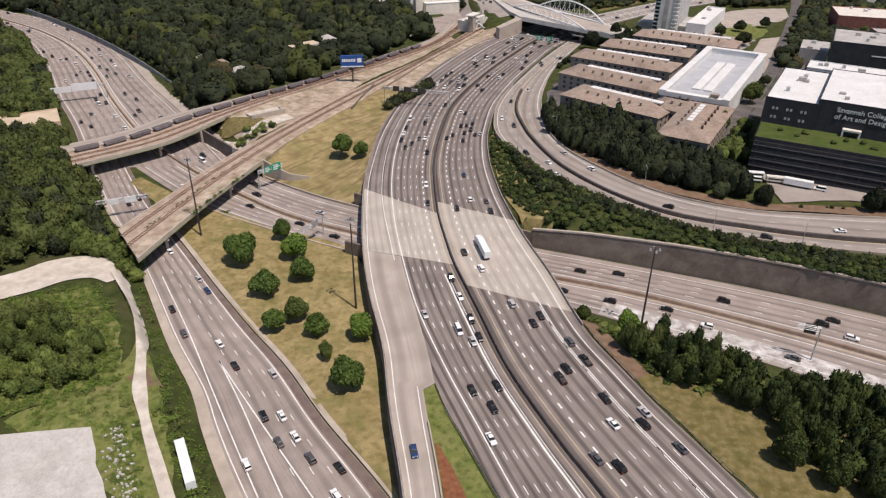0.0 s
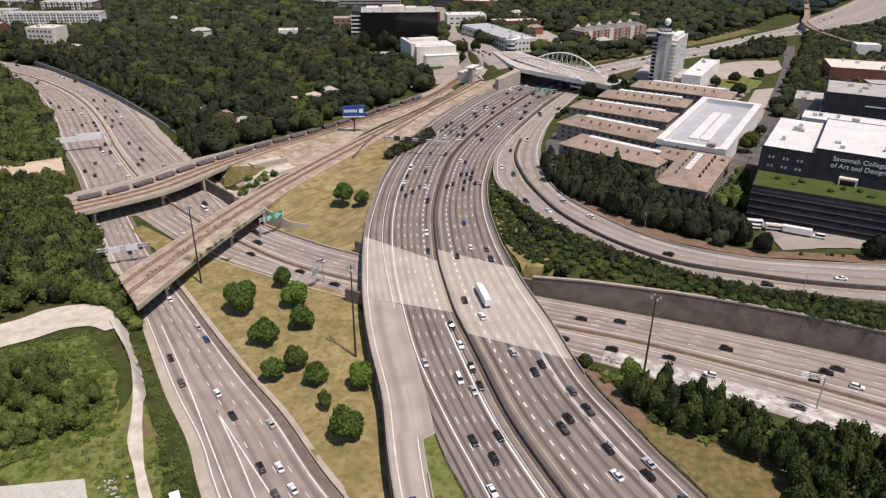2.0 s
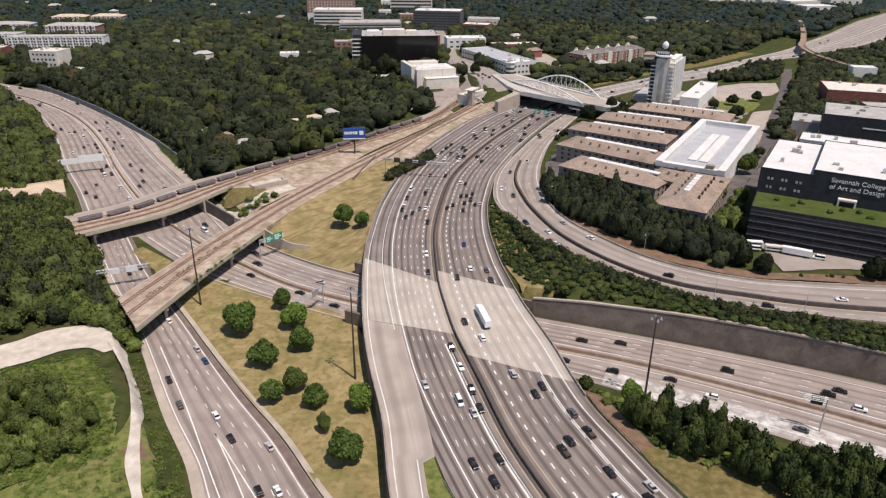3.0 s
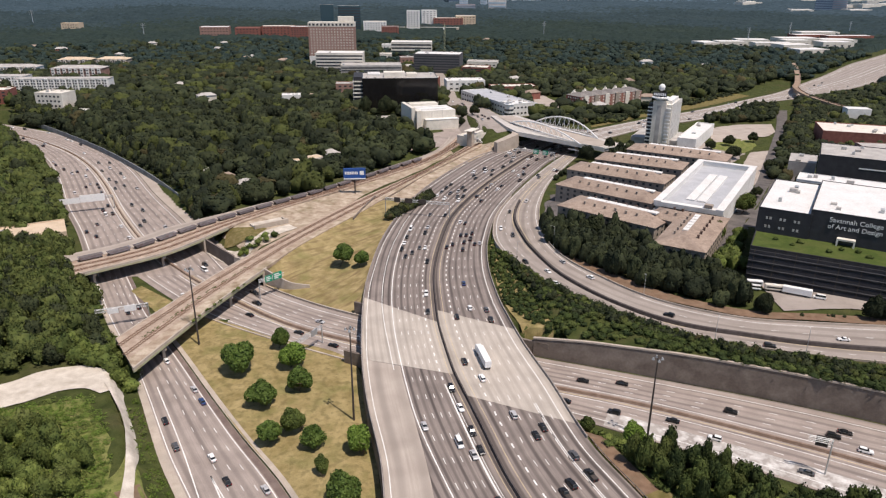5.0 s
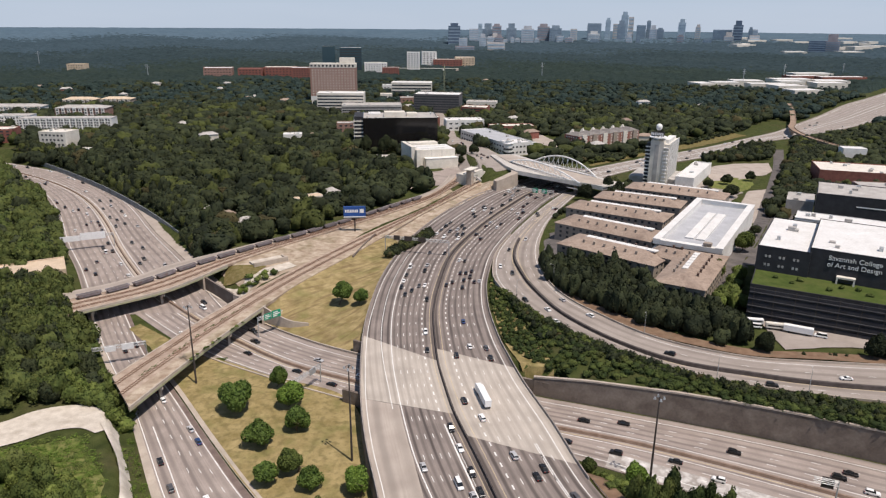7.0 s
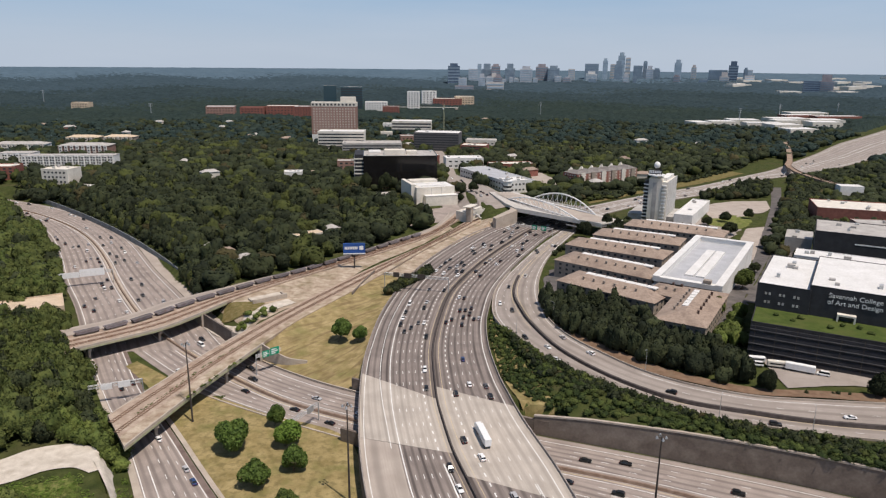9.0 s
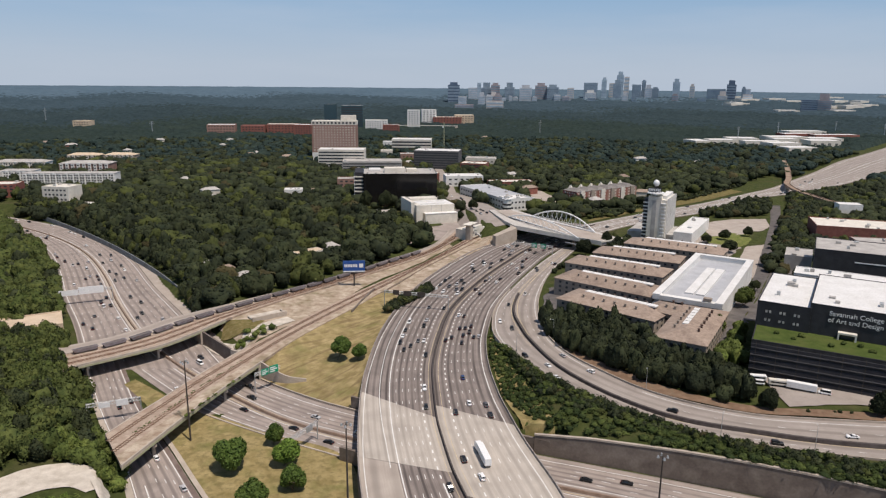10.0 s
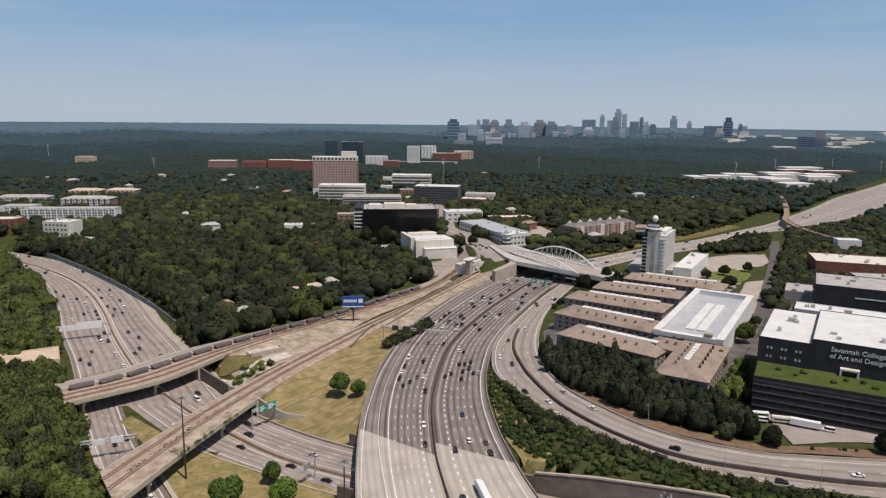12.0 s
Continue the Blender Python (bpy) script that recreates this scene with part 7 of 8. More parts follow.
part("deck", plate([(66, 613, 13.2), (113, 576, 11.6), (131, 563, 11.0), (152, 580, 10.6), (134, 606, 11.4), (92, 664, 12.6), (72, 704, 12.4), (46, 700, 12.4), (57, 640, 13.2)], 2.6), M_LOT, ab)
part("roadway", plate([(64, 655, 13.05), (115, 579, 11.75), (129, 570, 11.3), (144, 581, 11.0), (130, 601, 11.6), (88, 660, 12.75), (68, 700, 12.6), (52, 698, 12.6)], 0.06), M_CONCRETE_ROAD, ab, "pale street surface on the bridge")
part("fascia", rail((65.6, 612.4, 13.2), (131, 562.2, 11.0), 1.1, 3.6, 0.45), M_CREAM, ab)
for a, b in (((131.2, 562.6, 11.0), (152.4, 579.8, 10.6)), ((134.4, 606.4, 11.4), (92.4, 664.4, 12.6))):
    part("parapet", rail(a, b, 1.0, 1.1, 0.4), M_CREAM, ab)
for foot0, foot1, peak, lean in (((62.5, 660, 13.0), (114, 574, 11.6), 8.5, (-2.6, -1.6)), ((84, 662, 12.7), (133, 598, 11.5), 11.5, (1.5, 0.9))):
    pts = []
    for i in range(29):
        u = i / 28
        z = 4 * peak * u * (1 - u)
        pts.append(tuple(foot0[k] + (foot1[k] - foot0[k]) * u + (lean[k] * z / peak if k < 2 else z + 0.1) for k in range(3)))
    bm = bmesh.new()
    for a, c in zip(pts, pts[1:]):
        tube(bm, a, c, 0.62, 0.62, 8)
    part("arch_rib", bm, M_WHITEPAINT, ab)
    part("tie_beam", tube(bmesh.new(), (foot0[0], foot0[1], foot0[2] + 0.6), (foot1[0], foot1[1], foot1[2] + 0.6), 0.5, 0.5, 8), M_WHITEPAINT, ab)
    for i in range(2, 27):
        v = min(0.98, max(0.02, (i + (1.6 if i % 2 else -1.6)) / 28))
        part("hanger", tube(bmesh.new(), tuple(foot0[k] + (foot1[k] - foot0[k]) * v for k in range(3)), pts[i], 0.2, 0.2, 5), M_WHITEPAINT, ab)
part("abutment", plate([(45.5, 592.5, 8.6), (65.9, 611.8, 12.4), (67.5, 640, 12.4), (70, 700, 9.6), (66, 700, 9.6), (62, 640, 12.3), (60, 616, 12.3), (43, 598, 8.6)], 14), M_CONCRETE, ab, "pale concrete abutment wall")
# dark wall material puts the shade under the deck into the pier's colour
part("pier", plate([(111, 583, 8.8), (113, 581.5, 8.7), (126, 640, 8.6), (123, 640, 8.6)], 11), M_DARKWALL, ab)
part("sign_light", rail((104, 577.0, 7.5), (112, 571, 7.2), 0.5, 0.8, 0.6), M_STEEL, ab)
st = thing("station_bridge", "pale station footbridge with stairs", "footbridge", pose(24, 610, 0, 0, 0, 62))
part("stair_tower", boxes((0, 0, 0, 5, 5, 15)), M_CONCRETE, st)
part("span", boxes((5, 1, 8, 26, 4, 11)), M_CREAM, st)
bm = bmesh.new()
for k in range(12):
    box(bm, 6 + k * 1.1, -3, 7.4 - k * 0.6, 7.2 + k * 1.1, -0.2, 7.7 - k * 0.6)
part("stair", bm, M_WHITEPAINT, st)
part("canopy", boxes((-4, -1, 15, 12, 6, 15.5)), M_CREAM, st)

# elevated railway far to the right
v0 = smooth_line([(602, 1240, 9), (552, 1120, 9), (492, 990, 9), (466, 941, 9), (450, 880, 9), (447, 820, 9), (458, 770, 7)], 8.0)
structure("viaduct", profile("viaduct", v0, [(-3.8, -1.6), (-3.8, 0.9), (-3.4, 0.9), (-3.4, 0), (3.4, 0), (3.4, 0.9), (3.8, 0.9), (3.8, -1.6)], M_VIADUCT), "brown curved railway viaduct in the distance", "viaduct")
for k, p in enumerate(v0[2::5]):
    structure(f"viaduct_pier_{k}", profile(f"viaduct_pier_{k}", np.array([[p[0], p[1] - 1.2, 0], [p[0], p[1] + 1.2, 0]]), [(-2.5, -9), (-2.5, p[2] - 1.5), (2.5, p[2] - 1.5), (2.5, -9)], M_CONCRETE), "concrete viaduct pier", "pier")

# ---- woods ----
draped("lawn_mound", [(-36, 417), (-24, 440), (-14, 466)], [(-30, 414), (-20, 436), (-10, 462)], M_GREENGRASS, "grass under the hedge", 0.3, 12, 2)
grove("woods_left", [(-136, 262), (-126, 240), (-150, 236), (-175, 215), (-260, 190), (-330, 300), (-330, 420), (-262, 440), (-230, 395), (-196, 345), (-160, 292)], 7.5, (9, 15), (9, 14), MIDNEAR, M_WOODSNEAR, "dense dark green woods", 1, 0.5)
grove("woods_outer_left", [(-235, 415), (-262, 452), (-310, 528), (-355, 592), (-410, 652), (-470, 712), (-600, 800), (-640, 600), (-500, 420), (-330, 300), (-262, 380)], 9.5, (10, 16), (12, 17), MID, M_WOODSNEAR, "dense woods beside the freeway", 2, 1.5)
grove("woods_middle", [(-128, 404), (-155, 432), (-190, 490), (-235, 558), (-285, 618), (-340, 672), (-400, 712), (-480, 745), (-380, 790), (-120, 780), (-70, 720), (-34, 660), (-8, 604), (-38, 560), (-66, 506), (-90, 472), (-112, 440)], 11.6, (10, 22), (11, 26), MID, M_WOODS, "dense woods with houses below the canopy", 3, 1.5, keep=0.9)
ISLAND = [(-160, 200), (-142, 210), (-127, 213), (-116, 200), (-103, 178), (-97, 160), (-110, 150), (-124, 146), (-200, 140), (-210, 180)]
draped("weed_ground", [(-124, 146), (-140, 168), (-160, 200)], [(-98, 160), (-104, 180), (-127, 212)], M_GREENGRASS, "rank green weeds inside the track's loop", 0.12, 30, 8)
grove("brush_island", ISLAND, 2.5, (0.6, 2.2), (2.8, 5.0), WEED, M_WEED, "rank green weeds and low brush inside the track's loop", 4, 3.0, "brush")
grove("brush_island_dark", [(-152, 190), (-135, 196), (-120, 188), (-108, 178), (-104, 166), (-112, 156), (-130, 150), (-190, 145), (-195, 180)], 4.6, (4.5, 9.0), (5.0, 8.5), NEAR, M_BRUSH, "tall leafy thicket inside the track's loop", 44, 3.0, "brush", keep=0.9)
grove("weeds_lawn", [(-121, 141), (-112, 150), (-98, 158), (-91, 158), (-84, 143), (-74, 118), (-80, 116), (-96, 142)], 2.3, (0.4, 1.5), (2.2, 4.2), WEED, M_WEED, "rank weeds round the empty lot", 62, -30, "brush", keep=0.75)
grove("brush_roadside", [(-128, 238), (-124, 244), (-117, 226), (-98, 193), (-82, 168), (-74, 152), (-62, 131), (-52, 112), (-58, 104), (-64, 118), (-73, 135), (-82, 150), (-88, 168), (-103, 192), (-114, 210), (-117, 222)], 2.2, (0.7, 3.2), (2.4, 4.6), WEED, M_WEED, "roadside brush and weeds", 5, -14, "brush", 0.3)
grove("brush_corner", [(-152, 238), (-126, 230), (-120, 222), (-117, 229), (-122, 237), (-133, 253), (-146, 268)], 4.0, (5, 10), (6, 9), MIDNEAR, M_BRUSH, "tall brush beside the railway bridge", 6, -9, "brush")
grove("woods_right", [(53, 190), (57, 184), (70, 180), (82, 175), (101, 160), (129, 154), (160, 136), (210, 112), (200, 60), (130, 75), (114, 92), (105, 116), (97, 133), (93, 142), (88, 149), (77, 156), (68, 164), (58, 174)], 4.6, (7.5, 12), (5.5, 8), NEAR, M_HEDGE, "dark green roadside trees below the freeway", 7, -1.0)
grove("brush_right", [(46, 208), (52, 208), (70, 196), (92, 182), (105, 160), (84, 155), (66, 162), (58, 178), (50, 192)], 3.2, (1.5, 3.5), (3, 5), BUSH, M_BRUSH, "low brush on the embankment", 8, 1.6, "brush")


grove("woods_abutment", [(-216, 350), (-203, 343), (-194, 331), (-184, 318), (-176, 306), (-168, 296), (-182, 278), (-215, 305), (-240, 345)], 5.5, (11, 15), (8, 11), MIDNEAR, M_WOODSNEAR, "dark trees crowding the bridge's end", 45, 1.0, roads=LOW)


def bank_brush(name, low, high, step, height, width, seed, u0, u1, material, label, clouds):
    """Brush on the sloping bank between two borders."""
    r = np.random.default_rng(seed)
    a, b = even(smooth_line(low, 1.0), count=400), even(smooth_line(high, 1.0), count=400)
    total = length((a + b) / 2)[-1]
    wide = np.linalg.norm(a - b, axis=1).mean()
    n = int(total * wide * (u1 - u0) / step ** 2)
    i, u = r.integers(0, 400, n), r.uniform(u0, u1, n)
    p = a[i] * (1 - u)[:, None] + b[i] * u[:, None]
    pl = np.column_stack([p[:, 0], p[:, 1], p[:, 2] - 0.3, r.uniform(*width, n) / 2, r.uniform(*height, n) / 1.55, r.uniform(0, 6.28, n)])
    return structure(name, scatter_mesh(name, clouds, pl, material), label, "brush", "stuff")


bank_brush("brush_bank", bank_low, bank_high, 3.7, (1.8, 4.2), (3.8, 6.4), 9, 0.03, 0.96, M_HEDGE, "dense green shrubs on the connector bank", SHRUB)
grove("brush_gore", [(29, 290), (26, 330), (26, 365), (30, 385), (31, 362), (38, 336), (52, 305), (66, 284), (56, 262), (44, 262)], 2.6, (1.8, 4.0), (3, 5), SHRUB, M_HEDGE, "dense shrubs between freeway and connector", 29, -40, "brush")
bank_brush("hedge_bank", bank_low, bank_high, 4.6, (3.0, 6.0), (3.5, 5.5), 19, 0.3, 0.85, M_WOODS, "darker small trees on the connector bank", SHRUB)
bank_brush("hedge_rail", [(-38, 413, 0), (-27, 434, 0), (-16, 452, 0), (-11, 466, 0)], [(-33, 409, 0), (-22, 430, 0), (-11, 448, 0), (-7, 462, 0)], 1.5, (5.5, 7.5), (4.5, 6), 10, 0.0, 1.0, M_WOODS, "long dark clipped hedge beside the freeway", SHRUB)
grove("brush_tracks", [(-112, 352), (-104, 362), (-96, 380), (-104, 384), (-116, 366)], 5.0, (3, 6), (4, 7), SHRUB, M_BRUSH, "scattered bushes between the tracks", 11, 0.5, "brush")
grove("woods_connector", [(58, 400), (58, 370), (67, 343), (81, 322), (94, 301), (110, 286.5), (131, 277), (137, 281), (138, 300), (136, 314), (132, 320), (118, 322), (108, 338), (112, 356), (88, 382), (66, 408)], 5.6, (9.5, 17), (7, 11.5), MID, M_WOODSDARK, "dark green tree belt behind the connector", 12, 1.0)
grove("woods_garage", [(134, 316), (152, 318), (160, 335), (168, 352), (172, 380), (160, 372), (150, 350), (140, 335)], 5.5, (8, 12), (7, 10), MID, M_BRUSH, "yellow-green trees beside the parking garage", 13, 2.0)
grove("shrubs_lot", [(152, 270), (200, 266), (230, 262), (230, 265), (200, 269), (152, 273)], 4.5, (2, 3.5), (2, 3), SHRUB, M_WOODS, "row of small conifers before the lot", 14, -10, "shrubs")
FAN = lambda r0, r1, a0, a1: [(r0 * math.sin(radians(a)), r0 * math.cos(radians(a))) for a in np.linspace(a0, a1, 14)] + [(r1 * math.sin(radians(a)), r1 * math.cos(radians(a))) for a in np.linspace(a1, a0, 14)]
for x, y, hx, hy, turn in ((32, 730, 15, 90, 12), (10, 900, 15, 160, 6), (-20, 1250, 16, 200, 6), (120, 840, 22, 70, -14), (-15, 635, 40, 40, 0), (40, 620, 40, 30, 50), (300, 690, 30, 36, -40), (265, 625, 20, 28, -30), (190, 430, 7, 60, -32), (235, 510, 7, 50, -28), (280, 590, 8, 60, -28), (335, 700, 8, 80, -26), (390, 800, 10, 60, -24), (-66, 730, 20, 14, 0), (230, 360, 90, 70, -31), (150, 440, 90, 100, -31)):
    CLEAR.append((x, y, hx, hy, turn))
grove("woods_town", [(-480, 790), (-120, 780), (-70, 720), (-30, 668), (60, 720), (150, 738), (230, 800), (300, 868), (395, 960), (450, 1010), (560, 1150), (560, 1200), (-800, 1200), (-700, 800)], 14.0, (10, 21), (13, 27), FARC, M_WOODS, "woods between the town buildings", 15, 10.0)
grove("woods_near_right", [(215, 480), (300, 610), (430, 860), (520, 930), (700, 1080), (900, 1250), (900, 700), (520, 420), (330, 420), (330, 500)], 11.0, (9, 15), (11, 17), FARC, M_WOODS, "woods among the warehouses", 16, 10.0)
grove("woods_shops", [(96, 716), (104, 745), (119, 776), (140, 790), (200, 775), (215, 765), (150, 712), (119, 706)], 8.0, (5, 9), (8, 12), MID, M_WOODS, "bushy trees between shops and freeway", 30, 2.0)
grove("woods_lot", [(275, 732), (300, 775), (333, 812), (386, 856), (406, 847), (385, 800), (350, 750), (303, 733)], 8.0, (8, 13), (9, 14), MID, M_WOODS, "dark trees behind the parking lot", 31, 3.0)
grove("woods_street", [(397, 820), (440, 870), (470, 880), (430, 780), (401, 737), (345, 625), (300, 560), (284, 560), (310, 625), (345, 690)], 8.5, (9, 14), (10, 15), MID, M_WOODS, "dark trees along the side street", 32, 3.0)
grove("woods_bridge", [(119, 524), (124, 512), (132, 520), (140, 540), (160, 560), (165, 585), (150, 600), (135, 575), (126, 540)], 6.0, (11, 17), (8, 11), MID, M_WOODS, "trees at the bridge's end", 17, -30)
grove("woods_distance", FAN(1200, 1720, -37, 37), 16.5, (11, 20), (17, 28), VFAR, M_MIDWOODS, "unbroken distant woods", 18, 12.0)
grove("brush_far_verge", [(160, 722), (236, 794), (262, 818), (310, 858), (395, 946), (430, 990), (392, 960), (300, 872), (228, 806), (160, 740)], 5.5, (3, 7), (5, 9), SHRUB, M_WOODS, "dark brush along the far verge", 61, 2.0, "brush")

VERGE = [(-172, 442), (-191, 473), (-244, 540), (-313, 616), (-388, 688), (-443, 736), (-488, 770)]
grove("woods_verge", [(x + 7, y + 6) for x, y in VERGE] + [(x + 24, y + 22) for x, y in VERGE[::-1]], 6.5, (9, 15), (8, 11.5), MID, M_WOODS, "trees crowding the freeway shoulder", 46, -60.0)
grove("woods_corner", [(-186, 468), (-172, 448), (-158, 422), (-150, 424), (-134, 440), (-116, 456), (-150, 482), (-186, 486)], 4.5, (8, 14), (8, 11), MID, M_WOODS, "trees at the freeway's edge by the tracks", 49, -60.0)
grove("brush_verge", [(x + 3.5, y + 3) for x, y in [(-160, 420)] + VERGE] + [(x + 13, y + 12) for x, y in VERGE[::-1]], 3.6, (3, 7), (4, 6.5), SHRUB, M_WOODS, "brush above the retaining wall", 54, -60.0, "brush")
vl = smooth_line([(x + 1.5, y + 1.5, -8.0) for x, y in [(-158, 418)] + VERGE], 4.0)
structure("wall_verge", profile("wall_verge", vl, [(-0.3, -1), (-0.3, 4.6), (0.3, 4.6), (0.3, -1)], M_NOISEWALL), "blue-grey noise wall below the roadside trees", "wall")
bank_brush("weeds_bridge", across(r1a, r1b, 0.5)[3:24] + [0, 0, 0.1], across(r1a, r1b, 0.58)[3:24] + [0, 0, 0.1], 1.3, (0.3, 0.8), (0.6, 1.5), 48, 0.0, 1.0, M_BRUSHDARK, "dry weeds between the rails", SHRUB)
bank_brush("vines_bridge", r1a[9:22] + [0, 0, -0.6], r1a[9:22] + [0.9, 0.5, 0.2], 1.5, (0.8, 1.8), (1.2, 2.6), 47, 0.0, 1.0, M_BRUSH, "vines hanging over the bridge edge", SHRUB)

grove("woods_courts", [(66, 412), (63, 440), (70, 478), (84, 512), (102, 535), (110, 524), (92, 488), (80, 450), (74, 416)], 5.0, (4, 8), (4.5, 7), MID, M_WOODSDARK, "small dark trees between apartments and connector", 53, 0.5)
# the closed canopy of the plain, to the horizon
def canopy(name, r0, r1, dr, count, lift, materials, belts, label, seed):
    fr = np.arange(r0, r1, dr)
    FR, FA = np.meshgrid(fr, np.radians(np.linspace(-37.5, 37.5, count)), indexing="ij")
    rg = np.random.default_rng(seed)
    FR2 = FR + rg.uniform(-0.4, 0.4, FR.shape) * dr
    FA = FA + rg.uniform(-0.4, 0.4, FA.shape) * radians(75.0 / count)
    fx, fy = FR2 * np.sin(FA), FR2 * np.cos(FA)
    swell = 2.2 * np.sin(fx / 71.0 + 1.7 * np.sin(fy / 130.0)) * np.sin(fy / 97.0 + 1.3 * np.sin(fx / 190.0)) + 1.6 * np.sin(fx / 29.0 + fy / 41.0)
    fz = far_rise(fx, fy) + lift * np.interp(FR2, [r0, r0 + 90], [0.1, 1.0]) + (swell + rg.uniform(-3.6, 3.6, FR.shape)) * np.interp(FR2, [3600, 4700], [1.0, 0.25])
    low = gap_to(F_SAMPLES, fx.ravel(), fy.ravel()).reshape(fx.shape) < 30
    for cx, cy, hx, hy, turn in CLEAR:
        if math.hypot(cx, cy) > r0 - 200:
            c, s = math.cos(radians(turn)), math.sin(radians(turn))
            u, v = (fx - cx) * c + (fy - cy) * s, -(fx - cx) * s + (fy - cy) * c
            low |= (np.abs(u) < hx + dr * 0.6) & (np.abs(v) < hy + dr * 0.6)
    fz = np.where(low, far_rise(fx, fy) - 4, fz)
    n0, n1 = FR.shape
    ii = np.arange(n0 * n1).reshape(n0, n1)
    fq = np.stack([ii[:-1, :-1], ii[:-1, 1:], ii[1:, 1:], ii[1:, :-1]], -1).reshape(-1, 4)[:, ::-1]
    me = bulk_mesh(name, np.stack([fx, fy, fz], -1).reshape(-1, 3), fq, materials[0])
    for m in materials[1:]:
        me.materials.append(m)
    # faces take hazier tints with distance, the belts' edges broken up
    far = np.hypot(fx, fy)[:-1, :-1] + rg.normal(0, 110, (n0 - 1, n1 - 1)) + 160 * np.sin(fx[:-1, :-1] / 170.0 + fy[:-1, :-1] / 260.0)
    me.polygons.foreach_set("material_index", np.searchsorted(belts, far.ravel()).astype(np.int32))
    structure(name, me, label, "woods", "stuff")


canopy("canopy_far", 1640, 4945, 10.0, 380, 9.5, (M_MIDWOODS, M_FARWOODS, M_HAZYWOODS, M_LASTWOODS), (2350, 3150, 4050), "closed canopy of the wooded plain", 51)

# ---- masts, signs, gantries ----
def mast(x, y, z, h):
    m = thing("light_mast", "tall dark steel high-mast light", "street lamp", pose(x, y, z), "high-mast lights")
    part("pole", tube(bmesh.new(), (0, 0, -0.5), (0, 0, h), 0.42, 0.2, 10), M_DARKSTEEL, m)
    ring = [(1.1 * math.cos(a * math.pi / 8), 1.1 * math.sin(a * math.pi / 8)) for a in range(17)]
    v = [(x * k, y * k, h - 0.3 + dz) for x, y in ring[:-1] for k, dz in ((1.07, 0), (1, 0.08), (0.93, 0), (1, -0.08))]
    f = [(4 * i + j, 4 * ((i + 1) % 16) + j, 4 * ((i + 1) % 16) + (j + 1) % 4, 4 * i + (j + 1) % 4) for i in range(16) for j in range(4)]
    part("ring", mesh("ring", v, f, M_DARKSTEEL), None, m)
    for a in range(0, 16, 4):
        part("spoke", tube(bmesh.new(), (0, 0, h - 0.3), (*ring[a], h - 0.3), 0.05, 0.05, 4), M_DARKSTEEL, m)
    for a in range(0, 8, 2):
        c, s = math.cos(a * math.pi / 4), math.sin(a * math.pi / 4)
        part("luminaire", tube(bmesh.new(), (1.5 * c, 1.5 * s, h - 0.9), (1.5 * c, 1.5 * s, h - 0.1), 0.5, 0.22, 10), M_STEEL, m)
    return m


def pylon(x, y, z, h):
    m = thing("pylon", "pale steel power pylon above the woods", "power pylon", pose(x, y, z, 0, 0, 25), "power pylons")
    part("pole", tube(bmesh.new(), (0, 0, -1), (0, 0, h), 1.1, 0.6, 8), M_STEEL, m)
    for k, w in ((0.97, 4.5), (0.86, 5.5), (0.75, 4.5)):
        part("crossarm", boxes((-w, -0.3, h * k - 0.3, w, 0.3, h * k + 0.3)), M_STEEL, m)


for x, y, h in ((696, 1668, 42), (882, 1865, 42), (1164, 1864, 40), (1123, 2025, 36), (-1216, 2146, 44), (-739, 1774, 34), (256, 1894, 40)):
    pylon(x, y, float(far_rise(np.array([x]), np.array([y]))[0]), h)

mast(70.7, 200.2, -8.0, 32.7)
mast(-31.7, 209.5, -7.6, 37.5)
mast(-105, 263.4, -7.6, 36)


def lamp_post(x, y, z, h, turn):
    m = thing("street_lamp", "slim grey street lamp with a bent arm", "street lamp", pose(x, y, z, 0, 0, turn), "connector street lamps")
    bm = bmesh.new()
    tube(bm, (0, 0, -0.3), (0, 0, h), 0.12, 0.07, 8)
    tube(bm, (0, 0, h), (1.8, 0, h + 0.5), 0.06, 0.05, 6)
    part("pole", bm, M_STEEL, m)
    part("luminaire", boxes((1.6, -0.15, h + 0.4, 2.4, 0.15, h + 0.58), bevel=0.04), M_LAMP, m)


for x, y, z, t in ((108.5, 246, 5, 60), (92.5, 292, 4.3, -120), (38, 336, 2.6, 20), (140, 236, 5, 70), (61, 362, 2.2, 190)):
    lamp_post(x, y, z, 11, t)


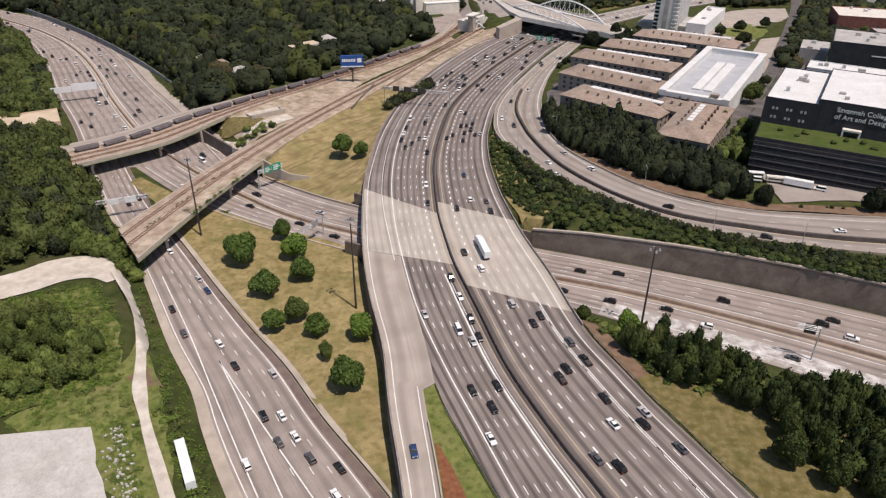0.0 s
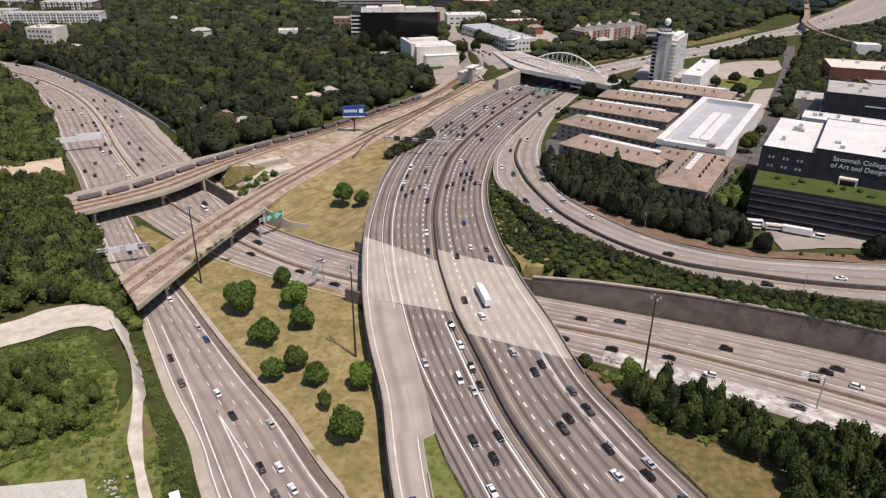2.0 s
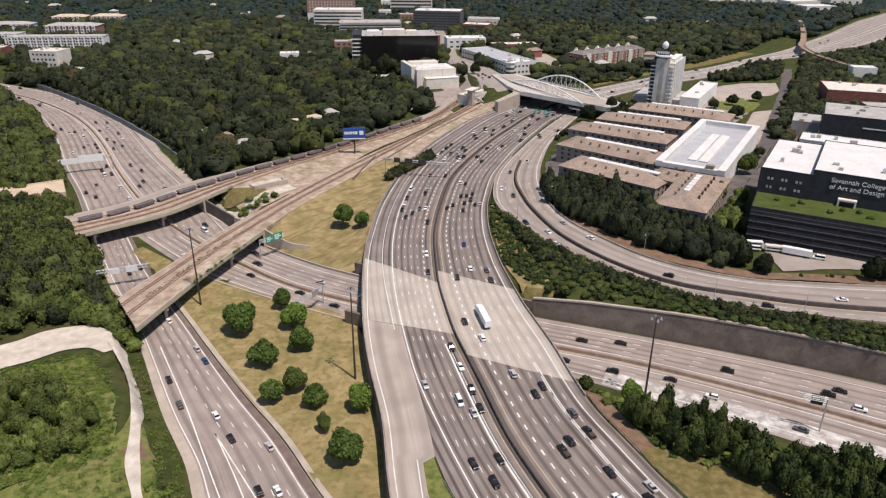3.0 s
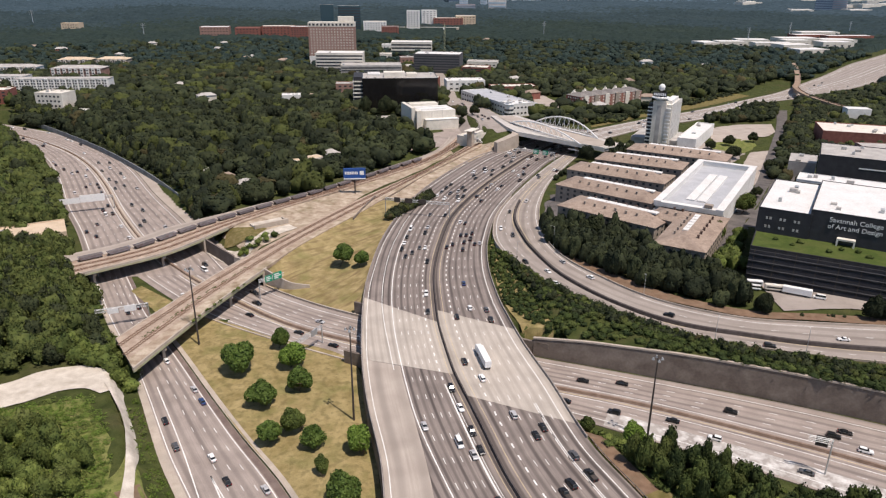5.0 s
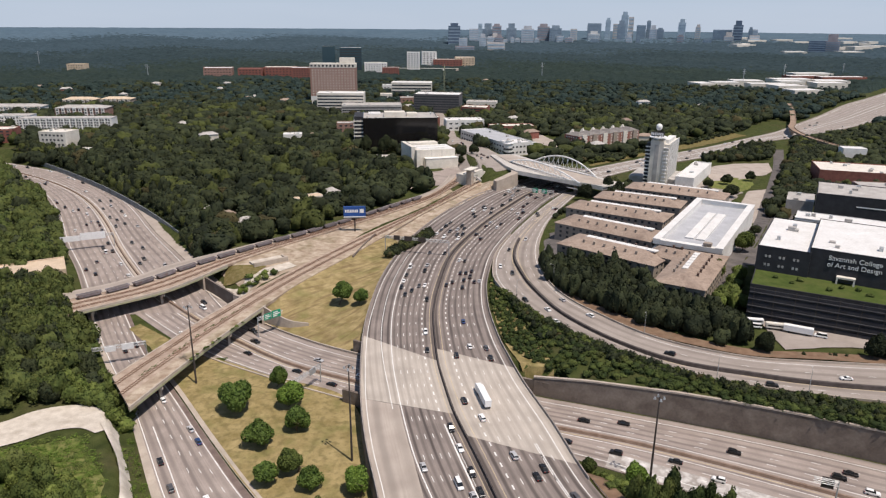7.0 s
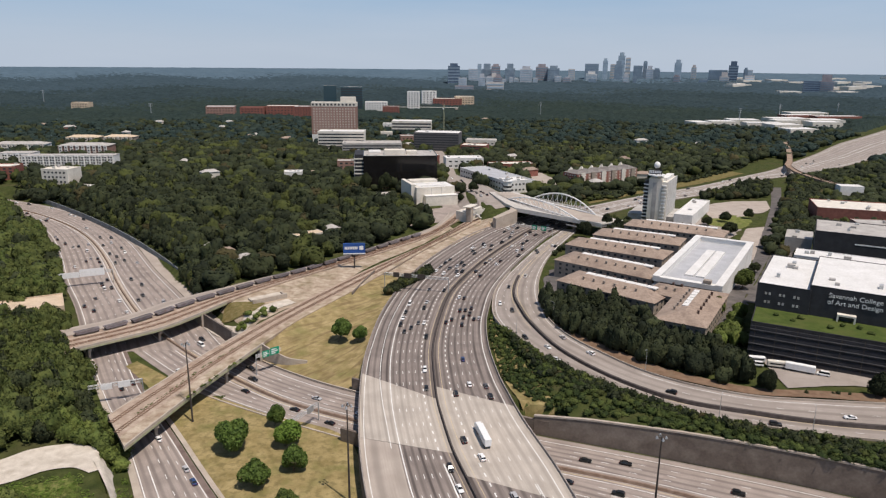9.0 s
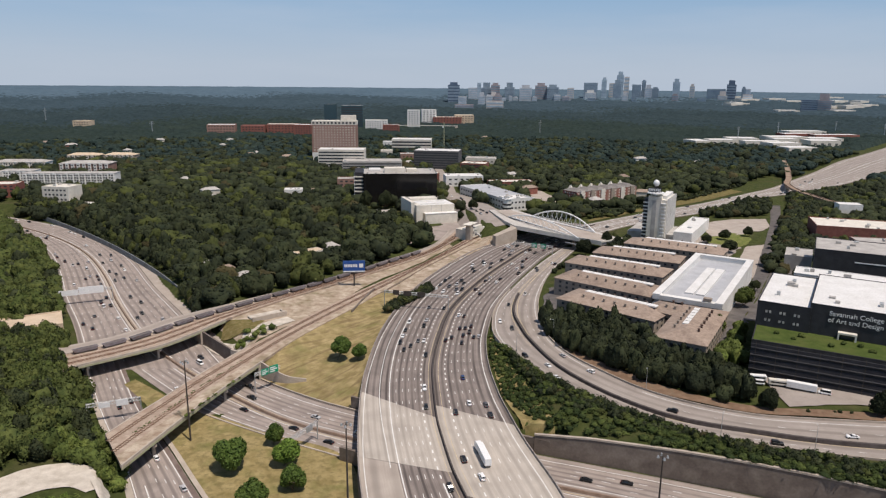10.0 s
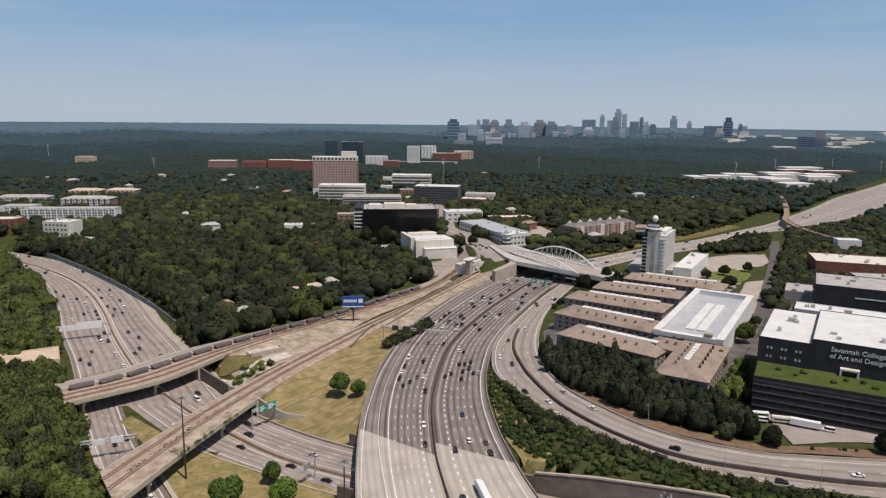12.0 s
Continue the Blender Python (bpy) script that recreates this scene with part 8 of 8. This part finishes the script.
def gantry(x, y, z, span_, h, turn, panels, label="steel truss sign gantry over the lanes", both=True, mat=None):
    """Truss on posts; panels: (from, to, foot, top, face material)."""
    g = thing("sign_gantry", label, "sign gantry", pose(x, y, z, 0, 0, turn))
    for px in (0, span_) if both else (0,):
        part("post", tube(bmesh.new(), (px, 0, -0.3), (px, 0, h + 0.8), 0.28, 0.22, 8), M_STEEL, g)
    bm = bmesh.new()
    for yy in (-0.5, 0.5):
        for zz in (h - 0.7, h + 0.6):
            tube(bm, (0, yy, zz), (span_, yy, zz), 0.12, 0.12, 6)
    n = max(3, int(span_ / 2.2))
    for i in range(n):
        x0, x1 = span_ * i / n, span_ * (i + 1) / n
        for yy in (-0.5, 0.5):
            tube(bm, (x0, yy, h - 0.7), (x1, yy, h + 0.6), 0.06, 0.06, 4)
        tube(bm, (x0, -0.5, h + 0.6), (x1, 0.5, h + 0.6), 0.06, 0.06, 4)
    part("truss", bm, M_STEEL, g)
    for p0, p1, z0, z1, face in panels:
        s = part("sign_panel", boxes((p0, -0.85, z0, p1, -0.65, z1), bevel=0.04), face, g)
        if face is M_GREENSIGN:
            w_ = p1 - p0
            rows = [(p0 + w_ * 0.12, -0.89, z0 + (z1 - z0) * f, p0 + w_ * e, -0.86, z0 + (z1 - z0) * (f + 0.14)) for f, e in ((0.68, 0.7), (0.42, 0.88), (0.16, 0.6))]
            part("legend", boxes(*rows), M_WHITEPAINT, s, "white bars of unreadable lettering")
    return g


gantry(-90.5, 311, -8, 14, 9.6, 45, ((3.2, 7.0, 8.0, 11.4, M_GREENSIGN), (7.5, 12.5, 8.0, 11.8, M_GREENSIGN)), "green overhead road sign on a steel arm", False)
gantry(-60.5, 252, -7.6, 17, 7.6, 62, ((9, 13, 6.2, 9.0, M_STEEL),), both=True)
# plain white faces carry the sun's glare on these signs
gantry(-256, 440, -8, 33, 9.0, 24, ((1, 12.6, 6.4, 10.2, M_WHITEPAINT), (12.8, 28, 6.6, 11.6, M_WHITEPAINT)), "sign gantry with panels painted white for sun glare")
gantry(-156, 279, -8, 22, 8.2, 22, ((5, 9.6, 6.4, 9.0, M_WHITEPAINT), (12, 17, 6.4, 9.4, M_WHITEPAINT)), "sign gantry with pale panel backs")
gantry(123.4, 183, -8, 7, 12.5, 158, ((1.0, 4.6, 9.6, 13.6, M_DARKSTEEL),), "cantilever sign seen from behind with a dark panel", False)
gantry(-37.5, 424, 0, 42, 9.5, -14, ((6, 10, 8.0, 11.2, M_DARKSTEEL), (13, 18, 8.0, 11.2, M_DARKSTEEL), (22, 27, 8.0, 11.2, M_DARKSTEEL)), "sign gantry over the freeway")
gantry(60, 577, 0, 34, 7.0, -26, ((16, 20.5, 4.8, 8.6, M_GREENSIGN), (24, 28.5, 4.8, 8.6, M_GREENSIGN)), "green overhead road signs before the bridge")

bb = thing("billboard", "blue billboard on a steel post", "billboard", pose(-62.3, 467, 0.5, 0, 0, 6))
part("post", tube(bmesh.new(), (0, 0, -1), (0, 0, 10), 0.5, 0.5, 10), M_DARKSTEEL, bb)
part("catwalk", boxes((-7.6, -1.1, 9.2, 7.6, -0.5, 9.4), (-7.6, 0.5, 9.2, 7.6, 1.1, 9.4)), M_DARKSTEEL, bb)
face = part("panel", boxes((-7.6, -0.45, 9.6, 7.6, 0.45, 17.6), bevel=0.08), M_BLUEPANEL, bb, "deep blue advertising panel")
for k in range(8):
    part("legend", boxes((-6.6 + k * 1.15, -0.52, 13.2, -5.75 + k * 1.15, -0.46, 15.2)), M_WHITEPAINT, face, "white bar of unreadable lettering")
part("emblem", boxes((3.6, -0.52, 12.8, 6.4, -0.46, 15.6), bevel=0.02), M_WHITEPAINT, face, "plain white block")
part("strip", boxes((-7.6, -0.52, 9.7, 7.6, -0.46, 10.5)), M_WHITEPAINT, face)

# ---- freight train standing on the far bridge ----
def hopper():
    h = thing("hopper_car", "dark grey open freight hopper car", "freight car", None, "freight train")
    bm = bmesh.new()
    v = [bm.verts.new(p) for p in [(-1.35, -5.2, 1.1), (1.35, -5.2, 1.1), (1.35, 5.2, 1.1), (-1.35, 5.2, 1.1), (-1.5, -6.2, 3.7), (1.5, -6.2, 3.7), (1.5, 6.2, 3.7), (-1.5, 6.2, 3.7),
                                   (-1.3, -6.0, 3.7), (1.3, -6.0, 3.7), (1.3, 6.0, 3.7), (-1.3, 6.0, 3.7), (-1.1, -4.6, 1.6), (1.1, -4.6, 1.6), (1.1, 4.6, 1.6), (-1.1, 4.6, 1.6)]]
    for f in [(3, 2, 1, 0), (0, 1, 5, 4), (1, 2, 6, 5), (2, 3, 7, 6), (3, 0, 4, 7), (4, 5, 9, 8), (5, 6, 10, 9), (6, 7, 11, 10), (7, 4, 8, 11), (8, 9, 13, 12), (9, 10, 14, 13), (10, 11, 15, 14), (11, 8, 12, 15), (12, 13, 14, 15)]:
        bm.faces.new([v[i] for i in f])
    bmesh.ops.recalc_face_normals(bm, faces=bm.faces)
    part("body", bm, M_HOPPER, h).scale = (1, 1.0, 0.62)
    part("load", boxes((-1.15, -5.3, 1.5, 1.15, 5.3, 2.05), bevel=0.3), M_COAL, h, "dark gravel load")
    for yy in (-4.3, 4.3):
        bg = part("bogie", boxes((-1.1, yy - 1.3, 0.45, 1.1, yy + 1.3, 0.95)), M_DARKSTEEL, h)
        for w_ in (-0.85, 0.85):
            turned = [(-0.78, 0.42), (-0.66, 0.42), (-0.66, 0.08), (0.66, 0.08), (0.66, 0.42), (0.78, 0.42)]
            v = [(x_, yy + w_ + q_ * math.cos(a * math.pi / 6), 0.42 + q_ * math.sin(a * math.pi / 6)) for x_, q_ in turned for a in range(12)]
            f = [(12 * i + a, 12 * i + (a + 1) % 12, 12 * i + 12 + (a + 1) % 12, 12 * i + 12 + a) for i in range(5) for a in range(12)] + [tuple(range(12)), tuple(range(71, 59, -1))]
            part("wheelset", mesh("wheelset", v, f, M_RUST), None, bg)
    return h


M_HOPPER = surface("hopper_paint", (0.16, 0.14, 0.15), (0.25, 0.225, 0.235), 2.0, 0.7, 0.1, 8, stain=(0.16, 0.09, 0.06), stain_size=3.0, objects=0.4)
M_COAL = surface("coal_load", (0.10, 0.09, 0.085), (0.17, 0.15, 0.14), 1.0, 0.9, 0.5, 6, objects=0.5)
line = even(across(r2a, r2b, 0.54), 13.8)
first = hopper()
for k in range(1, min(21, len(line) - 2)):
    d = line[k + 1] - line[k]
    m = pose(line[k][0], line[k][1], line[k][2] + 0.12, 0, 0, math.degrees(math.atan2(-d[0], d[1])))
    if k == 1:
        first.matrix_world = m
    else:
        copy_thing(first, m)

# tower crane over the building site
cr_ = thing("tower_crane", "slim pale green tower crane over a building site", "crane", pose(-1.5, 1200, -1.5, 0, 0, 0))
bm = bmesh.new()
for sx in (-1, 1):
    for sy in (-1, 1):
        tube(bm, (sx, sy, -1), (sx, sy, 68), 0.22, 0.22, 5)
for k in range(22):
    a = 1 if k % 2 else -1
    tube(bm, (-a, -1, k * 3.1), (a, -1, k * 3.1 + 3.1), 0.12, 0.12, 4)
    tube(bm, (1, -a, k * 3.1), (1, a, k * 3.1 + 3.1), 0.12, 0.12, 4)
part("mast", bm, M_GIRDER, cr_)
part("jib", boxes((-78, -0.4, 67.2, 0, 0.4, 68.1)), M_CREAM, cr_)
part("counter_jib", boxes((0.02, -0.4, 67.2, 24, 0.4, 68.1)), M_CREAM, cr_)
part("counterweight", boxes((19, -1.2, 64, 23.5, 1.2, 66.98), bevel=0.1), M_CONCRETE, cr_)
part("cab", boxes((-2.6, -2.4, 64.4, -0.4, -1.2, 66.9), bevel=0.1), M_WHITEPAINT, cr_)
part("apex", tube(bmesh.new(), (0, 0, 68), (0, 0, 74), 0.9, 0.3, 6), M_GIRDER, cr_)
for end in ((-52, 0, 68.6), (20, 0, 68.4)):
    part("tie_rod", tube(bmesh.new(), (0, 0, 73.8), end, 0.12, 0.12, 4), M_DARKSTEEL, cr_)

# broken concrete walls between the tracks
rn = thing("concrete_ruin", "broken pale concrete walls between the tracks", "ruin", pose(-104, 396, -0.4, 0, 0, 38))
part("wall", boxes((-11, 0, -1, 11, 1.2, 3.2), bevel=0.15), M_CONCRETE, rn)
part("side_wall", boxes((10, 1.22, -1, 11.2, 8, 2.4), bevel=0.15), M_CONCRETE, rn)
part("slab", boxes((-10, 1.3, -1, 9.8, 10, 1.6), bevel=0.1), M_DIRT, rn)
# wedge wall at the rail spur
vw = smooth_line([(-56.5, 409, 0), (-51, 437, 0.6), (-47, 454, 0.9)], 2.0)
structure("spur_wall", profile("spur_wall", vw, [(-0.4, -4), (-0.4, 1.6), (0.4, 1.6), (0.4, -4)], M_DARKWALL), "dark wedge-shaped wall beside the rail spur", "wall")

# parked semi-trailer by the track
tz = ground_at(-66.6, 128)
tl = thing("semi_trailer", "white semi-trailer parked in the grass", "trailer", pose(-66.6, 128, tz, 0, 0, 28))
part("box", boxes((-1.3, -8.2, 1.2, 1.3, 8.2, 4.0), bevel=0.06), M_WHITEPAINT, tl)
part("chassis", boxes((-0.5, -8, 0.8, 0.5, 8, 1.2)), M_DARKSTEEL, tl)
for yy in (-6.6, -5.2):
    for sx in (-1.0, 1.0):
        part("wheel", tube(bmesh.new(), (sx - 0.25, yy, 0.5), (sx + 0.25, yy, 0.5), 0.5, 0.5, 14), M_TYRE, tl)
part("landing_gear", boxes((-0.8, 5.0, 0, -0.6, 5.2, 1.2), (0.6, 5.0, 0, 0.8, 5.2, 1.2)), M_DARKSTEEL, tl)

# ---- vehicles ----
PAINTS = {n: plain("paint_" + n, c, 0.35, 0.0, 0.4, 0.25) for n, c in dict(black=(0.012, 0.012, 0.013), grey=(0.08, 0.08, 0.085), silver=(0.42, 0.42, 0.43), white=(0.78, 0.78, 0.77), red=(0.45, 0.015, 0.02), blue=(0.02, 0.05, 0.14)).items()}
WHEEL = bpy.data.meshes.new("wheel")
bm = bmesh.new()
tube(bm, (-0.11, 0, 0), (0.11, 0, 0), 0.34, 0.34, 16)
bm.to_mesh(WHEEL)
bm.free()
WHEEL.materials.append(M_TYRE)
SHAPES = {  # length, width, body height, cabin from, cabin to, roof height
    "sedan": (4.8, 1.84, 0.95, -1.7, 1.05, 1.46), "suv": (4.8, 1.95, 1.12, -2.2, 0.95, 1.78), "pickup": (5.8, 2.0, 1.12, -0.5, 1.4, 1.88), "van": (5.6, 2.0, 1.15, -2.6, 1.9, 2.2)}


def lofted(bm, rows):
    """Closed loft through rows of (y, half-width, z) rectangles stacked upwards: (y0, y1, half-width, z)."""
    rings = []
    for y0, y1, hw, z in rows:
        rings.append([bm.verts.new(p) for p in ((-hw, y0, z), (hw, y0, z), (hw, y1, z), (-hw, y1, z))])
    for a, b_ in zip(rings, rings[1:]):
        for i in range(4):
            bm.faces.new((a[i], a[(i + 1) % 4], b_[(i + 1) % 4], b_[i]))
    bm.faces.new(rings[0][::-1])
    bm.faces.new(rings[-1])
    return bm


def car(shape, paint):
    L, W, bh, c0, c1, rh = SHAPES[shape]
    c = thing("car" if shape != "pickup" else "pickup_truck", f"{paint} {shape} on the freeway lanes", "car" if shape != "pickup" else "pickup", None, "cars on the freeways")
    mat, h = PAINTS[paint], W / 2
    bm = lofted(bmesh.new(), [(-L / 2 + 0.12, L / 2 - 0.1, h - 0.06, 0.24), (-L / 2, L / 2, h, 0.5), (-L / 2 + 0.04, L / 2 - 0.06, h, 0.72), (-L / 2 + 0.16, L / 2 - 0.35, h - 0.1, bh)])
    bmesh.ops.bevel(bm, geom=[e for e in bm.edges], offset=0.05, segments=1, affect="EDGES")
    part("body", bm, mat, c)
    part("cabin_glass", lofted(bmesh.new(), [(c0, c1, h - 0.12, bh - 0.03), (c0 + (0.75 if shape == "sedan" else 0.3), c1 - 0.8, h - 0.3, rh - 0.07)]), M_CARGLASS, c, "dark tinted windows")
    part("roof_panel", lofted(bmesh.new(), [(c0 + (0.7 if shape == "sedan" else 0.26), c1 - 0.72, h - 0.27, rh - 0.08), (c0 + (0.85 if shape == "sedan" else 0.4), c1 - 0.9, h - 0.34, rh)]), mat, c)
    if shape == "pickup":
        part("bed", boxes((-h + 0.2, -L / 2 + 0.3, bh - 0.25, h - 0.2, c0 - 0.15, bh + 0.012)), M_DARKSTEEL, c, "open cargo bed")
    for sx in (-1, 1):
        for yy in (-L * 0.3, L * 0.31):
            w_ = part("wheel", WHEEL, None, c)
            w_.location = (sx * (h - 0.1), yy, 0.34)
        part("headlight", boxes((sx * (h - 0.32) - 0.2, L / 2 - 0.14, 0.62, sx * (h - 0.32) + 0.2, L / 2 + 0.005, 0.78)), M_LAMP, c)
        part("tail_lamp", boxes((sx * (h - 0.26) - 0.18, -L / 2 - 0.005, 0.66, sx * (h - 0.26) + 0.18, -L / 2 + 0.1, 0.84)), M_TAIL, c)
    return c


def lorry(paint):
    c = thing("lorry", "white box lorry on the freeway", "lorry", None, "cars on the freeways")
    part("cargo_box", boxes((-1.28, -8.2, 1.15, 1.28, 4.6, 4.0), bevel=0.06), M_WHITEPAINT, c)
    part("cab", lofted(bmesh.new(), [(5.0, 8.0, 1.2, 0.5), (5.0, 8.1, 1.22, 1.6), (5.0, 7.4, 1.15, 3.1), (5.2, 7.0, 1.0, 3.3)]), PAINTS[paint], c)
    part("windscreen", boxes((-1.0, 7.3, 1.75, 1.0, 7.85, 2.6)), M_CARGLASS, c)
    for sx in (-1.0, 1.0):
        for yy in (-6.8, -5.5, 3.4, 6.6):
            part("wheel", tube(bmesh.new(), (sx - 0.2, yy, 0.5), (sx + 0.2, yy, 0.5), 0.5, 0.5, 14), M_TYRE, c)
    return c


FLEET = []
for k, (s, p) in enumerate((("sedan", "black"), ("suv", "black"), ("sedan", "grey"), ("suv", "grey"), ("sedan", "white"), ("suv", "white"), ("sedan", "silver"), ("suv", "silver"), ("pickup", "black"), ("sedan", "blue"), ("sedan", "red"), ("pickup", "white"), ("van", "white"))):
    FLEET.append([car(s, p), False])
LORRY = [lorry("white"), False]
WEIGHTS = [12, 11, 3, 3, 6, 4, 3, 2, 3, 1, 1, 1, 1]
rv = random.Random(21)


def park(kind, m):
    if not kind[1]:
        kind[0].matrix_world, kind[1] = m, True
    else:
        copy_thing(kind[0], m)


def traffic(line, gap, forward, start=0.0, end=1.0, dz=0.03):
    """Vehicles along one lane, at uneven gaps about that many metres."""
    p = np.asarray(line)
    s = length(p)
    t = s[-1] * start + rv.uniform(0.2, 1.0) * gap
    while t < s[-1] * end - 6:
        q, q2 = [np.array([np.interp(v, s, p[:, j]) for j in range(3)]) for v in (t, t + 2)]
        d = (q2 - q) * (1 if forward else -1)
        m = pose(q[0], q[1], q[2] + dz, math.degrees(math.atan2(d[2], np.hypot(d[0], d[1]))), 0, math.degrees(math.atan2(-d[0], d[1])) + rv.uniform(-1, 1))
        park(rv.choices(FLEET, WEIGHTS)[0], m)
        t += max(10.0, rv.expovariate(1 / (gap * 1.14)))


for k, u in enumerate((0.5 / 6.9, 1.5 / 6.9, 2.5 / 6.9, 3.5 / 6.9, 4.5 / 6.9, 5.5 / 6.9)):
    traffic(along(left_of(u), 112, 330), 82, False)
    traffic(along(left_of(u), 330, 630), 46, False)
for u in (0.16, 0.27, 0.387, 0.50, 0.617, 0.73, 0.83):
    traffic(along(right_of(u), 112, 330), 74, True)
    traffic(along(right_of(u), 330, 630), 52, True)
traffic(along(lambda y: (a_out(y) + ramp_in(y)) / 2 - 0.3, 110, 160), 45, False)
for u in (0.26, 0.44, 0.60, 0.76):
    traffic(across(bU, bM, u), 62, False)
for u in (0.28, 0.48, 0.69):
    traffic(across(bM, bL, u), 75, True)
for u in (0.22, 0.53, 0.68, 0.83):
    traffic(across(cL, cR, u), 60, True, 0.15, 0.9)
for u in (0.17, 0.30, 0.43, 0.57, 0.69, 0.83):
    traffic(across(nL, nM, u), 105, True, dz=0.06)
    traffic(across(nM, nR, u), 125, False, dz=0.06)
for u in (0.32, 0.68):
    traffic(across(dL, dm, u), 90, True, 0.05)
    traffic(across(dm, dR, u), 110, False, 0.05)
for u in (0.14, 0.3, 0.4, 0.6, 0.7, 0.86):
    traffic(across(fa, fb, u), 105, u < 0.5, 0.03, 0.42, 0.06)
for u in (0.3, 0.7):
    st_line = across(np.array([(62.0, 646, 0), (50, 682, 0), (31, 778, 0), (17, 885, 0)]), np.array([(50.0, 640, 0), (33, 676, 0), (13, 772, 0), (-3, 880, 0)]), u)
    st_line = smooth_line([tuple(q) for q in st_line], 4.0)
    st_line[:, 2] = [ground_at(q[0], q[1]) + 0.55 for q in st_line]
    traffic(st_line, 48, u < 0.5)
lq = along(right_of(0.387), 240, 260)
park(LORRY, pose(lq[0][0], lq[0][1], 0.03, 0, 0, 12))
# parked vans and buses on the college's service lot
for x, y, a in ((172, 289, 62), (146.5, 299, 75)):
    park(FLEET[12], pose(x, y, ground_at(x, y) + 0.55, 0, 0, a))
for nm, label, x, y, a, (w, n, h) in (("box_trailer", "white box trailer parked on the service lot", 163.5, 293, 62, (1.3, 6.2, 3.6)), ("motor_home", "cream motor home parked on the service lot", 155, 297.5, 74, (1.25, 4.2, 3.1)), ("minibus", "white minibus parked beside the garage", 148, 303, 80, (1.2, 3.6, 2.9))):
    v_ = thing(nm, label, "trailer" if nm == "box_trailer" else "bus", pose(x, y, ground_at(x, y) + 0.55, 0, 0, a), "vehicles on the service lot")
    part("body", boxes((-w, -n, 0.7, w, n, h), bevel=0.12), M_WHITEPAINT if nm != "motor_home" else M_CREAM, v_)
    part("chassis", boxes((-w + 0.2, -n + 0.2, 0.4, w - 0.2, n - 0.2, 0.7)), M_DARKSTEEL, v_)
    for sx in (-w + 0.15, w - 0.15):
        for yy in (-n * 0.6, n * 0.6):
            part("wheel", tube(bmesh.new(), (sx - 0.14, yy, 0.42), (sx + 0.14, yy, 0.42), 0.42, 0.42, 14), M_TYRE, v_)
        if nm != "box_trailer":
            part("window_band", boxes((sx - 0.18, -n * 0.8, 1.6, sx + 0.18, n * 0.8, 2.3)), M_CARGLASS, v_)
    if nm == "motor_home":
        part("roof_unit", boxes((-0.5, -0.8, h + 0.01, 0.5, 0.8, h + 0.3), bevel=0.05), M_WHITEPAINT, v_)
for k, (x, y, h, w) in enumerate(((140, 274, 11, 7.5), (184, 268.5, 13, 8), (190, 268, 12, 7), (134, 283, 13, 8), (138, 290, 9, 6))):
    tree(x, y, ground_at(x, y), h, w, k, M_WOODSDARK, "dark conical evergreen beside the service lot", "evergreens by the lot", (1.0, 1.0, 1.3), 0.05)
for kind in FLEET + [LORRY]:
    if not kind[1]:
        for o in (*kind[0].children_recursive, kind[0]):
            bpy.data.objects.remove(o)
